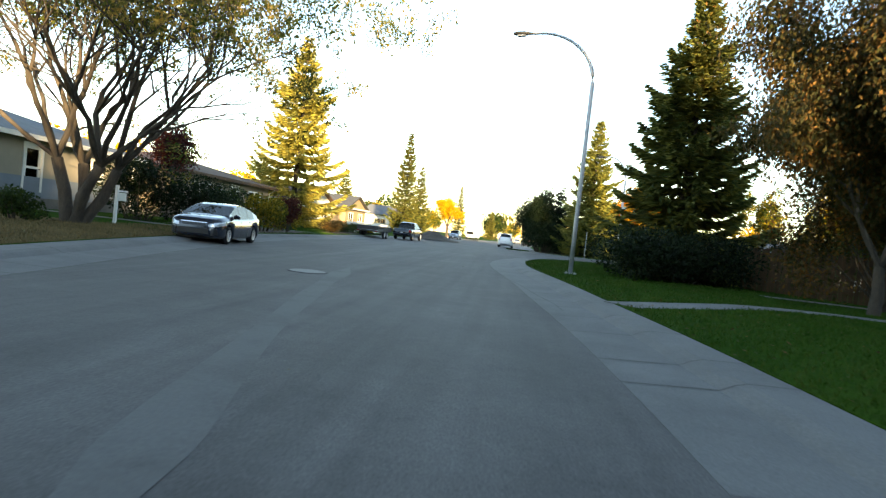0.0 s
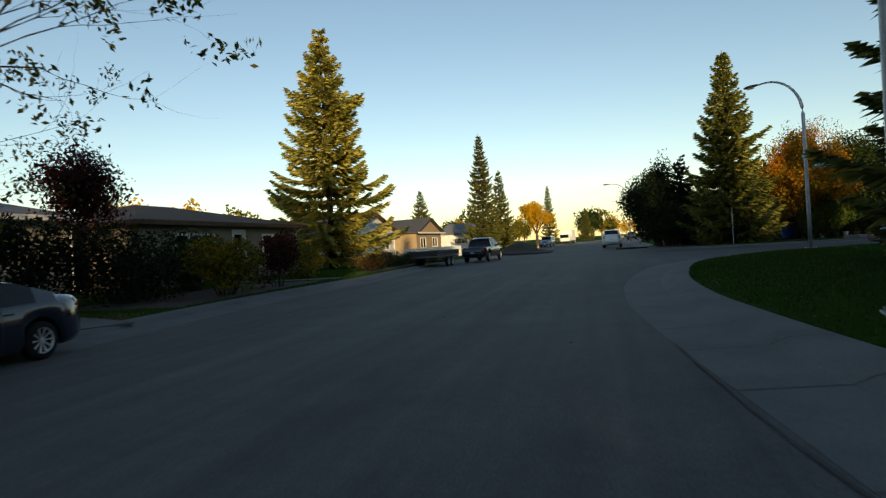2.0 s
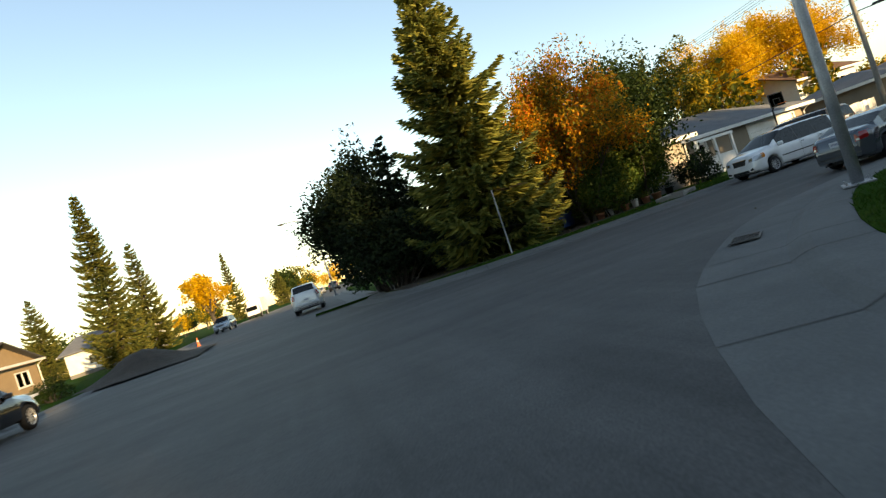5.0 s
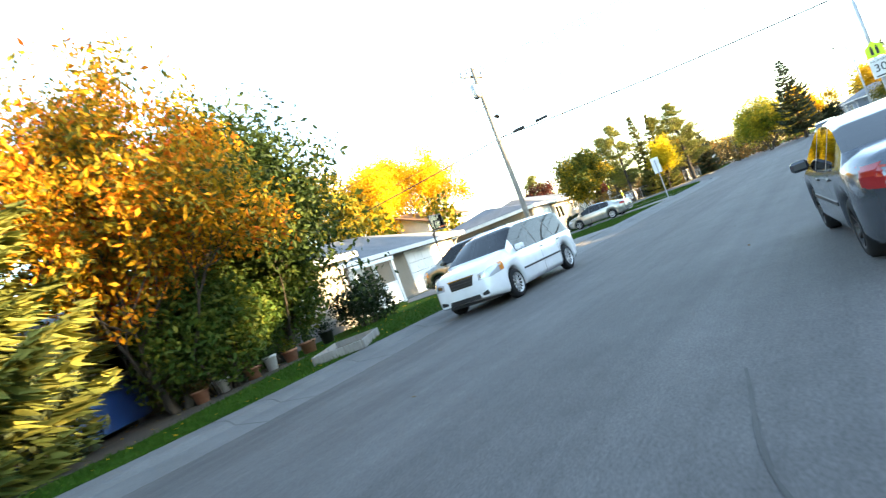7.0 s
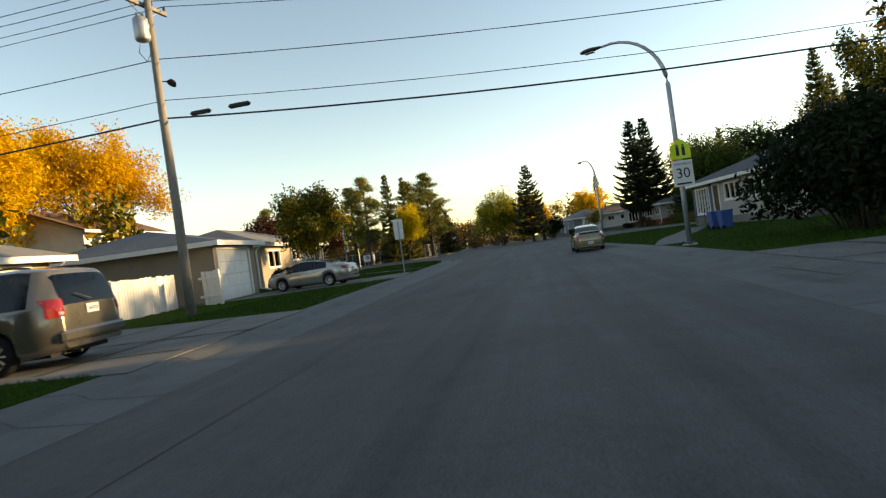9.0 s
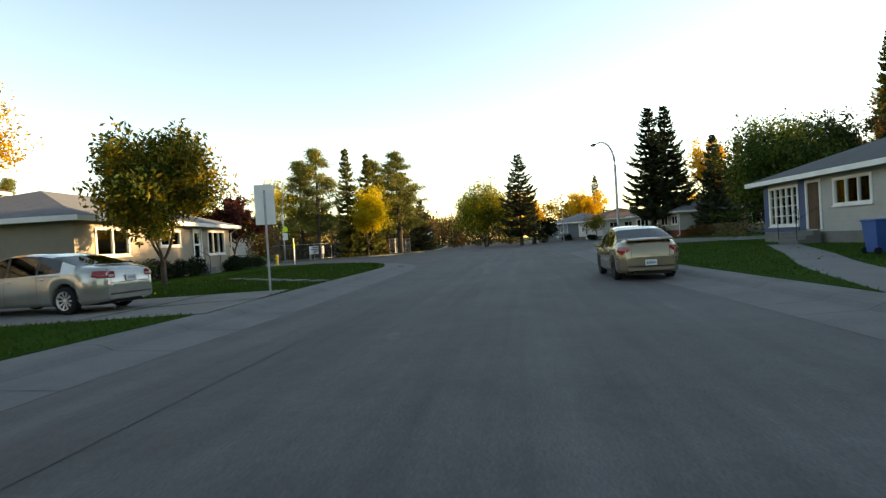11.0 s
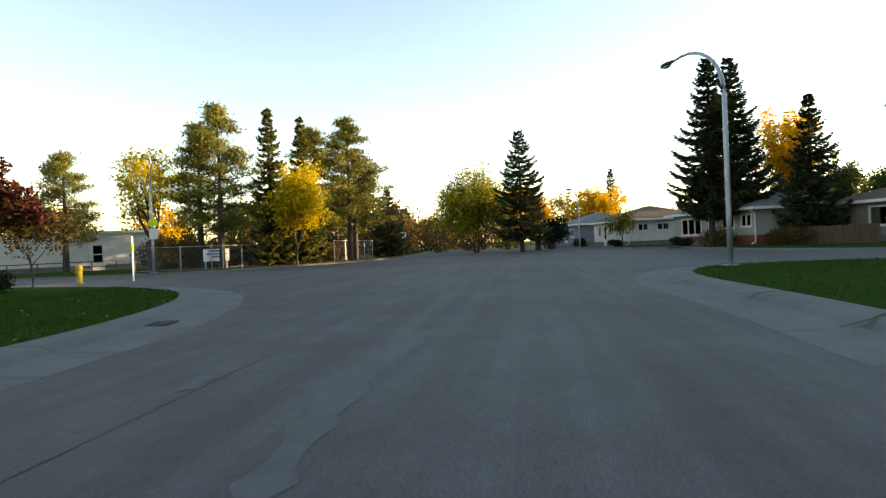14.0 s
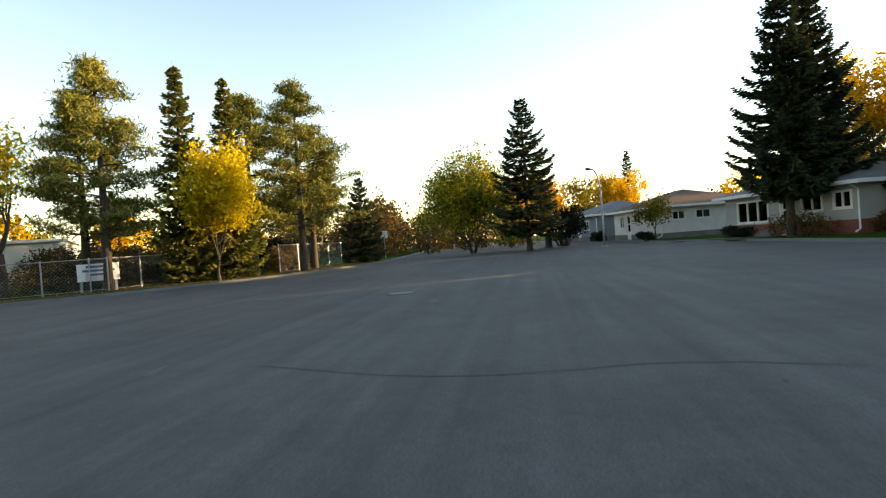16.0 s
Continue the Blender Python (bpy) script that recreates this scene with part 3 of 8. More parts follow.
def pine(at, height, radius, label, seed, needles="needles_pine", trunk=0.22, bare=0.22, group=""):
    """A pine: a bare lower trunk and rounded clouds of needles on rising limbs."""
    rng = np.random.default_rng(seed)
    ob = thing("pine_tree", at, 0, label, "conifer", group)
    wood, cs = Soup(), []
    wood.tube([(0.08 * math.sin(4 * h), 0.06 * math.cos(3 * h), -0.1 + h * height) for h in np.linspace(0, 1, 8)], [trunk * (1.05 - h) + 0.015 for h in np.linspace(0, 1, 8)], 8, cap=False)
    n = int(height * 5.5)
    for k in range(n):
        f = (k + rng.uniform()) / n
        z = height * (bare + (0.98 - bare) * f)
        a = rng.uniform(0, 6.3)
        r = radius * math.sin(min(1, (1 - f) * 1.10 + 0.08) * math.pi / 2) * rng.uniform(0.55, 1.1)
        e = Vector((math.cos(a) * r, math.sin(a) * r, z + r * 0.22))
        m2 = Vector((math.cos(a) * r * 0.5, math.sin(a) * r * 0.5, z + r * 0.02))
        wood.tube([(0, 0, z), m2, e], [0.05, 0.03, 0.012], 4, cap=False)
        for s in (0.45, 0.7, 0.9, 1.0):
            c = Vector((0, 0, z)).lerp(e, s)
            cs += [(c.x, c.y, c.z)] * 64
    part("trunk", wood.mesh("trunk", M["bark"], True), None, ob)
    c = np.array(cs) + rng.normal(size=(len(cs), 3)) * (0.27, 0.27, 0.13)
    v, q = leaf_cloud(rng, c, 0.14, 0.03, -0.4, 0.22)
    part("crown", mesh_of("crown", v, q, M[needles]), None, ob)
    return ob


def shrub(name, at, w, d, h, leaf, label, seed, count=2500, size=0.07, turn=0, group="", shell=0.55):
    """A bush: stems from the ground and leaves in lumps over an uneven outline."""
    rng = np.random.default_rng(seed)
    ob = thing(name, at, turn, label, "bush" if name != "hedge" else "hedge", group)
    lumps = max(6, int(w * d * 3))
    lc = np.column_stack([rng.uniform(-0.5, 0.5, lumps) * w * 0.72, rng.uniform(-0.5, 0.5, lumps) * d * 0.72, rng.uniform(0.25, 0.72, lumps) * h])
    r = (1 - (np.abs(lc[:, 0]) / (w * 0.62)) ** 2 * 0.5)
    lc[:, 2] *= r
    wood = Soup()
    for c in lc[:40]:
        wood.tube([(c[0] * 0.35, c[1] * 0.35, -0.05), (c[0] * 0.7, c[1] * 0.7, c[2] * 0.55), tuple(c)], [0.03, 0.02, 0.008], 4, cap=False)
    part("stem", wood.mesh("stem", M["bark"], True), None, ob)
    pick = rng.integers(0, lumps, count)
    dirs = rng.normal(size=(count, 3))
    dirs /= np.linalg.norm(dirs, axis=1)[:, None]
    rad = rng.uniform(shell, 1.05, (count, 1)) ** 0.6
    c = lc[pick] + dirs * rad * np.array([min(w * 0.26, 0.8), min(d * 0.26, 0.8), min(h * 0.30, 0.7)])
    c[:, 2] = np.abs(c[:, 2] - 0.05) + 0.05
    v, q = leaf_cloud(rng, c, size, 0.05)
    v[:, 2] = np.maximum(v[:, 2], 0.01)
    part("foliage", mesh_of("foliage", v, q, M[leaf]), None, ob)
    return ob

# ---- ground, roads and walks ----
WEST = smooth_line([(1.99, -70.66), (3.97, -16.94), (3.43, 9.16), (2.43, 14.63), (0.81, 21.50), (-0.41, 28.10), (-1.00, 34.99), (-0.96, 41.21), (-1.27, 47.12), (-1.48, 52.86), (-0.90, 60.07), (0.22, 66.51), (0.49, 109.82), (11.54, 160.38), (25.93, 250.71), (73.26, 581.05)])
CORNER = smooth_line([(6.72, -70.65), (9.09, -16.69), (9.28, 9.55), (8.62, 21.12), (7.87, 28.52), (7.68, 32.22), (7.96, 36.51), (9.09, 41.97), (11.02, 45.44), (13.12, 47.57), (15.60, 49.19), (19.24, 50.21), (24.11, 50.73), (30.06, 50.87),
                      (36.29, 50.78), (44.02, 50.95), (50.37, 51.28), (56.58, 51.56), (64.07, 51.44), (69.40, 51.52), (72.40, 50.95), (74.90, 49.20), (75.70, 45.94), (74.98, 41.84), (70.58, 32.94), (63.04, 19.54), (41.46, -25.34)])
NORTH = smooth_line([(80.70, 580.88), (35.36, 250.44), (22.11, 168.72), (12.30, 111.89), (10.30, 71.18), (10.02, 66.00), (10.17, 62.41), (11.18, 59.87), (13.03, 58.38), (15.71, 57.68), (18.77, 57.30), (23.09, 57.39), (29.26, 57.48), (36.39, 57.64),
                     (43.16, 57.94), (47.28, 57.97), (53.50, 58.25), (60.68, 58.60), (64.57, 59.24), (68.40, 60.70), (71.30, 62.90), (73.90, 66.60), (75.50, 70.80), (76.60, 77.99), (76.00, 109.62), (63.51, 212.61)])
SCHOOL = smooth_line([(71.06, 212.32), (83.38, 111.04), (84.12, 86.03), (84.09, 78.01), (85.28, 73.69), (88.62, 70.70), (94.02, 67.46), (103.51, 65.09), (114.25, 65.62), (132.83, 67.40), (160.86, 71.15), (197.55, 79.73), (399.36, 144.29)])
EAST = smooth_line([(49.76, -29.44), (68.56, 13.57), (74.41, 27.05), (80.33, 36.52), (88.08, 40.99), (98.95, 42.44), (106.49, 44.89), (131.65, 46.60), (157.63, 50.33), (198.29, 61.80), (403.45, 125.39)])

ground = single("ground", Soup().add([(-1500, -1500, -0.06), (1500, -1500, -0.06), (1500, 1500, -0.06), (-1500, 1500, -0.06)], [(0, 1, 2, 3)]), M["far_ground"], (0, 0, 0), 0,
                "grassy earth reaching to the horizon round the streets", "ground", kind="structure")

# the asphalt: one sheet between the gutters
road = Soup()
def asphalt(outline):
    s = slab(outline, 0.0, 0.05)
    for v4 in s.v:
        road.v.append(v4)
    off = road.n
    for f in s.f3:
        road.f3.append(f + off)
    for f in s.f4:
        road.f4.append(f + off)
    road.n += s.n
outline = np.concatenate([WEST[:-1], NORTH[:-1], SCHOOL[:-1], EAST[::-1][:-1], CORNER[::-1]])
asphalt(outline)
single("road", road, M["asphalt"], (0, 0, 0), 0, "worn grey asphalt of two residential streets and their crossing", "road", kind="structure")

GUTTER = [(0.0, 0.002), (0.80, 0.03), (0.92, 0.085), (1.02, 0.11), (1.45, 0.115), (1.46, -0.05)]
KERB = [(0.0, 0.002), (0.28, 0.02), (0.36, 0.11), (0.50, 0.12), (0.51, -0.05)]
def mirror(p):
    return [(-s, h) for s, h in p]
EDGES = (("pavement_west", WEST, mirror(GUTTER)), ("pavement_corner", CORNER, GUTTER), ("pavement_north", NORTH, mirror(GUTTER)), ("kerb_school", SCHOOL, mirror(KERB)), ("kerb_east", EAST, KERB))
for name, line, prof in EDGES:
    s = strip(line, prof)
    if prof[1][0] < 0:
        s.f4 = [f[:, ::-1] for f in s.f4]
    single(name, s, M["concrete"], (0, 0, 0), 0, "pale concrete pavement with a low rolled kerb beside the asphalt" if "pav" in name else "pale concrete kerb beside the asphalt", "pavement", kind="structure")

# lawns
LAWN_Z = 0.125
def lawn(name, outline, material, label, z=LAWN_Z):
    return single(name, slab(outline, z, 0.3), M[material], (0, 0, 0), 0, label, "lawn", kind="structure")
west_in = offset_line(WEST, -1.455)
corner_in = offset_line(CORNER, 1.455)
north_in = offset_line(NORTH, -1.455)
school_in = offset_line(SCHOOL, -0.505)
east_in = offset_line(EAST, 0.505)
W_OUT = np.concatenate([west_in, [(-38.37, 583.38), (-142.42, 196.43), (-140.48, -71.38)]])
C_OUT = np.concatenate([corner_in, [(-13.92, -116.23), (5.56, -98.07)]])
N_OUT = np.concatenate([north_in, [(65.60, 286.40), (101.19, 580.40)]])
lawn("lawn_west", W_OUT, "grass", "autumn lawn with worn straw-coloured patches")
lawn("lawn_corner", C_OUT, "grass", "mown green lawn behind the pavement")
lawn("lawn_north", N_OUT, "grass", "mown green lawn behind the pavement")
lawn("lawn_school", np.concatenate([school_in, [(403.96, 368.18), (105.51, 377.56)]]), "grass", "leaf-strewn grass verge along the school fence")
lawn("lawn_east", np.concatenate([east_in, [(394.35, -97.72), (57.34, -81.33)]]), "grass", "mown green front lawns of the bungalows")


PAVED = []


def flat_patch(name, outline, z, material, label, category, depth=0.04, kind="structure"):
    if material != "dry_grass":
        PAVED.append(np.asarray(outline))
    return single(name, slab(outline, z, depth), M[material], (0, 0, 0), 0, label, category, kind=kind)


def ribbon(pts, width):
    line = smooth_line(pts, 0.4)
    return np.concatenate([offset_line(line, width / 2), offset_line(line, -width / 2)[::-1]])

# ---- trees ----
Z0 = LAWN_Z
big = broadleaf("elm_tree", (-4.9, 24.9, Z0), 12.6, 22.0, "leaf_elm", "large half-bare elm with several leaning stems", 11, "bark", 62000, 0.07, 0.19, 0.16, 5, 0.8, stems=4, clump=0.28, kids=3, lean=(0.12, 0.1))
spruce((-9.88, 54.85, Z0), 15.9, 4.7, "tall blue spruce with the low sun's gold put into its needles", 21, "needles_sun_gold", 0.23, 1.15, 0.9, 0.95, 0.13, 0.26, layer=0.78)
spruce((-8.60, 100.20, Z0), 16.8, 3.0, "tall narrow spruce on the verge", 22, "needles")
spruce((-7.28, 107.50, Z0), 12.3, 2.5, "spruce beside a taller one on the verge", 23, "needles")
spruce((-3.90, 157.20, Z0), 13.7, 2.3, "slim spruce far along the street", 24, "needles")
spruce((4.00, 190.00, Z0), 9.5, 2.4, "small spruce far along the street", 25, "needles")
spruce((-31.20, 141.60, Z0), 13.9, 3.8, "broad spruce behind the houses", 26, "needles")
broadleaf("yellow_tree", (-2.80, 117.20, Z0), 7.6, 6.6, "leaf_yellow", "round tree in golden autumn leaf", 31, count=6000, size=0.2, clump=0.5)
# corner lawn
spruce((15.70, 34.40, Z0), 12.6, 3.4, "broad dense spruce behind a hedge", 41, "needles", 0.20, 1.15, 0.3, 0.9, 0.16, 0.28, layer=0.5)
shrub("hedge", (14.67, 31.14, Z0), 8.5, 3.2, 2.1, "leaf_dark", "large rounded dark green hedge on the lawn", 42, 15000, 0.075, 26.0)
broadleaf("birch_tree", (18.05, 25.19, Z0), 11.5, 8.6, "leaf_brown", "birch with brown and rust autumn leaves", 43, count=90000, size=0.075, trunk_h=0.12, clump=0.62, hang=2.2, trunk=0.16)
# Second birch is made up, darkening the first one's lower crown in view.
broadleaf("birch_tree", (19.60, 27.30, Z0), 6.4, 5.6, "leaf_brown", "low rust-leaved birch added to fill the crown before a fence", 52, count=34000, size=0.075, trunk_h=0.06, clump=0.6, hang=1.0, trunk=0.08, stems=3)
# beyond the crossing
# This corner spruce takes the needle colour with sunlight painted in.
spruce((16.00, 62.60, Z0), 12.9, 3.15, "tall spruce on the street corner", 44, "needles_sunlit", 0.22, 1.1, 0.4, 0.9, 0.10, 0.24, layer=0.52)
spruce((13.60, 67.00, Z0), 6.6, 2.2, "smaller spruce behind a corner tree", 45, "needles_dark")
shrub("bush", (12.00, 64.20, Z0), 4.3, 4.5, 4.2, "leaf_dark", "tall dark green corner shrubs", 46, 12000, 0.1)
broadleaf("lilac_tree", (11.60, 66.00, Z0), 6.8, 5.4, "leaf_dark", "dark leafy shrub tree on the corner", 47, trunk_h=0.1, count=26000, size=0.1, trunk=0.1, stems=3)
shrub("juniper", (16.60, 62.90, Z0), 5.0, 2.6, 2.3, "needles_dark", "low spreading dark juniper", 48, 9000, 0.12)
broadleaf("mountain_ash", (20.40, 62.60, Z0), 8.2, 7.2, "leaf_orange", "mountain ash with orange leaves and berries", 49, count=48000, size=0.075, trunk=0.11, stems=4, trunk_h=0.08, clump=0.38)
broadleaf("ash_tree", (23.90, 63.60, Z0), 7.8, 5.6, "leaf_green", "slender dark green tree", 50, count=36000, size=0.09, trunk=0.11, clump=0.65, trunk_h=0.06, stems=3)
broadleaf("yellow_tree", (63.01, 86.89, Z0), 14.6, 12.5, "leaf_yellow", "large tree in bright yellow autumn leaf", 51, count=42000, size=0.125, clump=0.8, trunk=0.35)
broadleaf("yellow_tree", (51.82, 84.45, Z0), 12.0, 11.0, "leaf_yellow", "large tree in bright yellow autumn leaf", 52, count=34000, size=0.125, clump=0.8, trunk=0.3)
broadleaf("ash_tree", (35.94, 74.93, Z0), 9.6, 6.5, "leaf_turning", "tall tree with thin olive leaves", 53, count=9000, size=0.14, clump=0.4, trunk=0.2)
broadleaf("crab_apple", (56.80, 67.00, Z0), 5.75, 4.9, "leaf_turning", "round green tree turning yellow", 54, count=22000, size=0.10, clump=0.45, trunk=0.11, trunk_h=0.16)
broadleaf("crab_apple", (73.09, 73.22, Z0), 4.8, 3.8, "leaf_red", "small tree with dark red leaves", 55, clump=0.3, count=6000, size=0.13, trunk=0.13)
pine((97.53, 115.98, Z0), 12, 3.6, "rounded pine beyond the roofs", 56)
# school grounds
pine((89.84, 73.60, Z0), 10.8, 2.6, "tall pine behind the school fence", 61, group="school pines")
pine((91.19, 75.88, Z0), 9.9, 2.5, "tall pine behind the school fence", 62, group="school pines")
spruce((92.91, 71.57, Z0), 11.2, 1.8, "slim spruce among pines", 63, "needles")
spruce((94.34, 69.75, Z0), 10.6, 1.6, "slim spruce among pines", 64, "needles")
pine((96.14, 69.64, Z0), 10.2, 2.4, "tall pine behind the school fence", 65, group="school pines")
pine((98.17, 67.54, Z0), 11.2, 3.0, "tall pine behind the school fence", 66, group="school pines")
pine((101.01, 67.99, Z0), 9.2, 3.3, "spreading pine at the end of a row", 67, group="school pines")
broadleaf("birch_tree", (87.58, 76.94, Z0), 8.2, 4.5, "leaf_lemon", "thin birch with pale yellow leaves", 68, count=3500, size=0.12)
broadleaf("young_tree", (92.02, 69.36, Z0), 7.4, 3.6, "leaf_lemon", "young tree in lemon yellow leaf on the verge", 69, count=9000, size=0.12, trunk=0.09, trunk_h=0.15, clump=0.6)
broadleaf("yellow_tree", (104.46, 69.64, Z0), 7.5, 5.0, "leaf_yellow", "golden tree glowing in the sun", 70, count=5000, size=0.16)
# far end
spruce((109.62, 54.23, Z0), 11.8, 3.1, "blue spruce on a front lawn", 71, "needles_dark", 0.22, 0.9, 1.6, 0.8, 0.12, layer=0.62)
broadleaf("yellow_tree", (115.72, 59.21, Z0), 9.8, 9.6, "leaf_lime", "broad tree in green and yellow leaf", 72, count=24000, size=0.15, trunk_h=0.08, stems=3, trunk=0.16, clump=0.9)
broadleaf("yellow_tree", (116.14, 52.60, Z0), 6.6, 6.0, "leaf_yellow", "golden tree behind a bungalow", 73, count=5000, size=0.16)
broadleaf("yellow_tree", (142.60, 42.37, Z0), 9.0, 8.5, "leaf_yellow", "golden tree behind a bungalow", 74, count=7000, size=0.18)
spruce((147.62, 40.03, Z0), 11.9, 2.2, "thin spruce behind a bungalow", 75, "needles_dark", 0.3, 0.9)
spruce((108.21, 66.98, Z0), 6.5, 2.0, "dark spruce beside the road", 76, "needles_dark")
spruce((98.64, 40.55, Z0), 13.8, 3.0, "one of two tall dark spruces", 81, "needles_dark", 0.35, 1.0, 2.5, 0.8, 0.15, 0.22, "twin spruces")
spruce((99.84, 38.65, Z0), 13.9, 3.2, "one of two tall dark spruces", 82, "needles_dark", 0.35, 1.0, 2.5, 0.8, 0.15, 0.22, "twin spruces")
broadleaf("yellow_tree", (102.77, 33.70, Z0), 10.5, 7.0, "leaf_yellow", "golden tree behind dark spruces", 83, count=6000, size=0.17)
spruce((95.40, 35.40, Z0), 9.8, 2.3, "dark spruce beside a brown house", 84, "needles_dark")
broadleaf("poplar", (74.00, 39.20, Z0), 7.6, 6.4, "leaf_mid", "broad green tree behind the bungalow", 85, count=26000, size=0.12, trunk_h=0.08, clump=0.7, stems=3, trunk=0.14)
broadleaf("poplar", (83.07, 32.35, Z0), 9.0, 7.0, "leaf_green", "broad green tree behind the bungalow", 86, count=9000, size=0.15)
broadleaf("poplar", (62.98, 30.99, Z0), 11.5, 8.0, "leaf_turning", "tall tree with thinning leaves", 87, count=7000, size=0.15)
broadleaf("maple", (48.38, 37.04, Z0), 10.5, 7.0, "leaf_brown", "tall tree in rusty brown leaf", 88, count=8000, size=0.15)
broadleaf("maple", (44.02, 37.00, Z0), 11.0, 8.0, "leaf_orange", "large tree in orange autumn leaf", 89, count=10000, size=0.16)
shrub("hedge", (40.77, 45.46, Z0), 6.0, 4.4, 4.0, "leaf_dark", "very large dark rounded evergreen bush", 90, 16000, 0.11, 7.7)

# ---- cars ----
from mathutils.bvhtree import BVHTree


def lerp_points(pts, x):
    xs, ys = zip(*pts)
    return float(np.interp(x, xs, ys))


def wheel(parent, x, y, r, width, rim, name="wheel", spokes=10, tint=None):
    w = new(name)
    w.parent = parent
    w.matrix_basis = pose(x, y, r)
    side = 1 if y > 0 else -1
    prof = [(0.68, -0.5), (0.86, -0.5), (0.97, -0.38), (1.0, -0.2), (1.0, 0.2), (0.97, 0.38), (0.86, 0.5), (0.68, 0.5)]
    n = 28
    v = [(math.cos(k * math.tau / n) * r * a, b * width, math.sin(k * math.tau / n) * r * a) for a, b in prof for k in range(n)]
    q = [(i * n + k, i * n + (k + 1) % n, (i + 1) * n + (k + 1) % n, (i + 1) * n + k) for i in range(len(prof) - 1) for k in range(n)]
    part("tyre", Soup().add(v, q).mesh("tyre", M["rubber"], True), None, w)
    rm = Soup()
    prof2 = [(0.70, 0.5), (0.66, 0.46), (0.62, 0.30), (0.2, 0.16)]
    v = [(math.cos(k * math.tau / n) * r * a, side * b * width, math.sin(k * math.tau / n) * r * a) for a, b in prof2 for k in range(n)]
    q = [(i * n + k, i * n + (k + 1) % n, (i + 1) * n + (k + 1) % n, (i + 1) * n + k) for i in range(len(prof2) - 2) for k in range(n)]
    rm.add(v, q)
    for k in range(spokes):
        a = k * math.tau / spokes
        da = 0.13 * 10 / spokes
        pts = []
        for rr, h, wd in ((0.12, 0.34, 0.9), (0.65, 0.44, 1.0)):
            for sgn in (-1, 1):
                aa = a + sgn * da * wd * (0.7 if rr > 0.3 else 1.6)
                pts.append((math.cos(aa) * r * rr, side * h * width, math.sin(aa) * r * rr))
                pts.append((math.cos(aa) * r * rr, side * (h - 0.1) * width, math.sin(aa) * r * rr))
        rm.add(pts, [(0, 2, 6, 4), (0, 4, 5, 1), (2, 3, 7, 6)])
    hub = [(math.cos(k * math.tau / 16) * r * 0.16, side * width * 0.40, math.sin(k * math.tau / 16) * r * 0.16) for k in range(16)] + [(0, side * width * 0.43, 0)]
    rm.add(hub, (), [(16, k, (k + 1) % 16) for k in range(16)])
    part("rim", rm.mesh("rim", M[rim], False), None, w)
    back = [(math.cos(k * math.tau / 20) * r * 0.6, side * width * 0.12, math.sin(k * math.tau / 20) * r * 0.6) for k in range(20)] + [(0, side * width * 0.12, 0)]
    part("brake", Soup().add(back, (), [(20, k, (k + 1) % 20) for k in range(20)]), M["dark_metal"], w)
    return w


SEDAN = dict(L=4.82, W=1.82, r=0.325, axles=(-1.36, 1.42), sill=0.20, top=[(-2.41, 0.62), (-2.38, 0.98), (-2.2, 1.07), (-1.75, 1.11), (-1.0, 1.36), (-0.55, 1.44), (-0.1, 1.47), (0.35, 1.45), (0.65, 1.38), (1.45, 1.03), (2.0, 0.95), (2.24, 0.87), (2.35, 0.76), (2.395, 0.62), (2.41, 0.5)],
             belt=[(-2.41, 0.9), (-1.7, 0.99), (0.0, 0.93), (1.4, 0.91), (2.2, 0.80), (2.36, 0.68), (2.41, 0.45)], cabin=(-1.72, -0.95, 0.55, 1.42), sides=[(-1.28, -0.62), (-0.56, 0.30), (0.37, 1.12)], doors=(-0.62, 0.34))
MINIVAN = dict(L=5.14, W=1.98, r=0.345, axles=(-1.48, 1.66), sill=0.22, top=[(-2.57, 0.6), (-2.55, 1.05), (-2.42, 1.50), (-2.30, 1.66), (-1.9, 1.735), (-0.6, 1.76), (0.4, 1.74), (0.75, 1.68), (1.60, 1.20), (2.1, 1.11), (2.36, 1.03), (2.49, 0.92), (2.545, 0.72), (2.57, 0.5)],
               belt=[(-2.57, 1.06), (0.0, 1.03), (1.5, 1.03), (2.3, 0.95), (2.5, 0.8), (2.57, 0.45)], cabin=(-2.56, -2.36, 0.62, 1.60), sides=[(-2.12, -1.05), (-0.98, 0.02), (0.09, 1.22)], doors=(-1.02, 0.05))
SUV = dict(L=4.75, W=1.88, r=0.37, axles=(-1.33, 1.38), sill=0.28, top=[(-2.37, 0.7), (-2.34, 1.2), (-2.2, 1.66), (-2.0, 1.76), (-0.6, 1.80), (0.3, 1.78), (0.6, 1.72), (1.2, 1.20), (1.9, 1.12), (2.2, 1.04), (2.33, 0.85), (2.37, 0.6)],
           belt=[(-2.37, 1.1), (0.0, 1.08), (1.2, 1.06), (2.37, 0.6)], cabin=(-2.3, -2.1, 0.45, 1.2), sides=[(-2.0, -1.15), (-1.08, -0.15), (-0.08, 0.85)], doors=(-1.1, -0.1))
PICKUP = dict(L=5.6, W=1.95, r=0.39, axles=(-1.55, 1.85), sill=0.36, top=[(-2.8, 0.75), (-2.78, 1.08), (-2.7, 1.12), (-0.82, 1.14), (-0.78, 1.30), (-0.62, 1.74), (-0.3, 1.82), (0.4, 1.82), (0.75, 1.74), (1.35, 1.24), (2.3, 1.14), (2.65, 1.02), (2.77, 0.8), (2.8, 0.6)],
              belt=[(-2.8, 1.06), (0.0, 1.14), (1.3, 1.12), (2.8, 0.6)], cabin=(-0.82, -0.6, 0.6, 1.35), sides=[(-0.58, 0.10), (0.16, 1.02)], doors=(-0.7, 0.1))

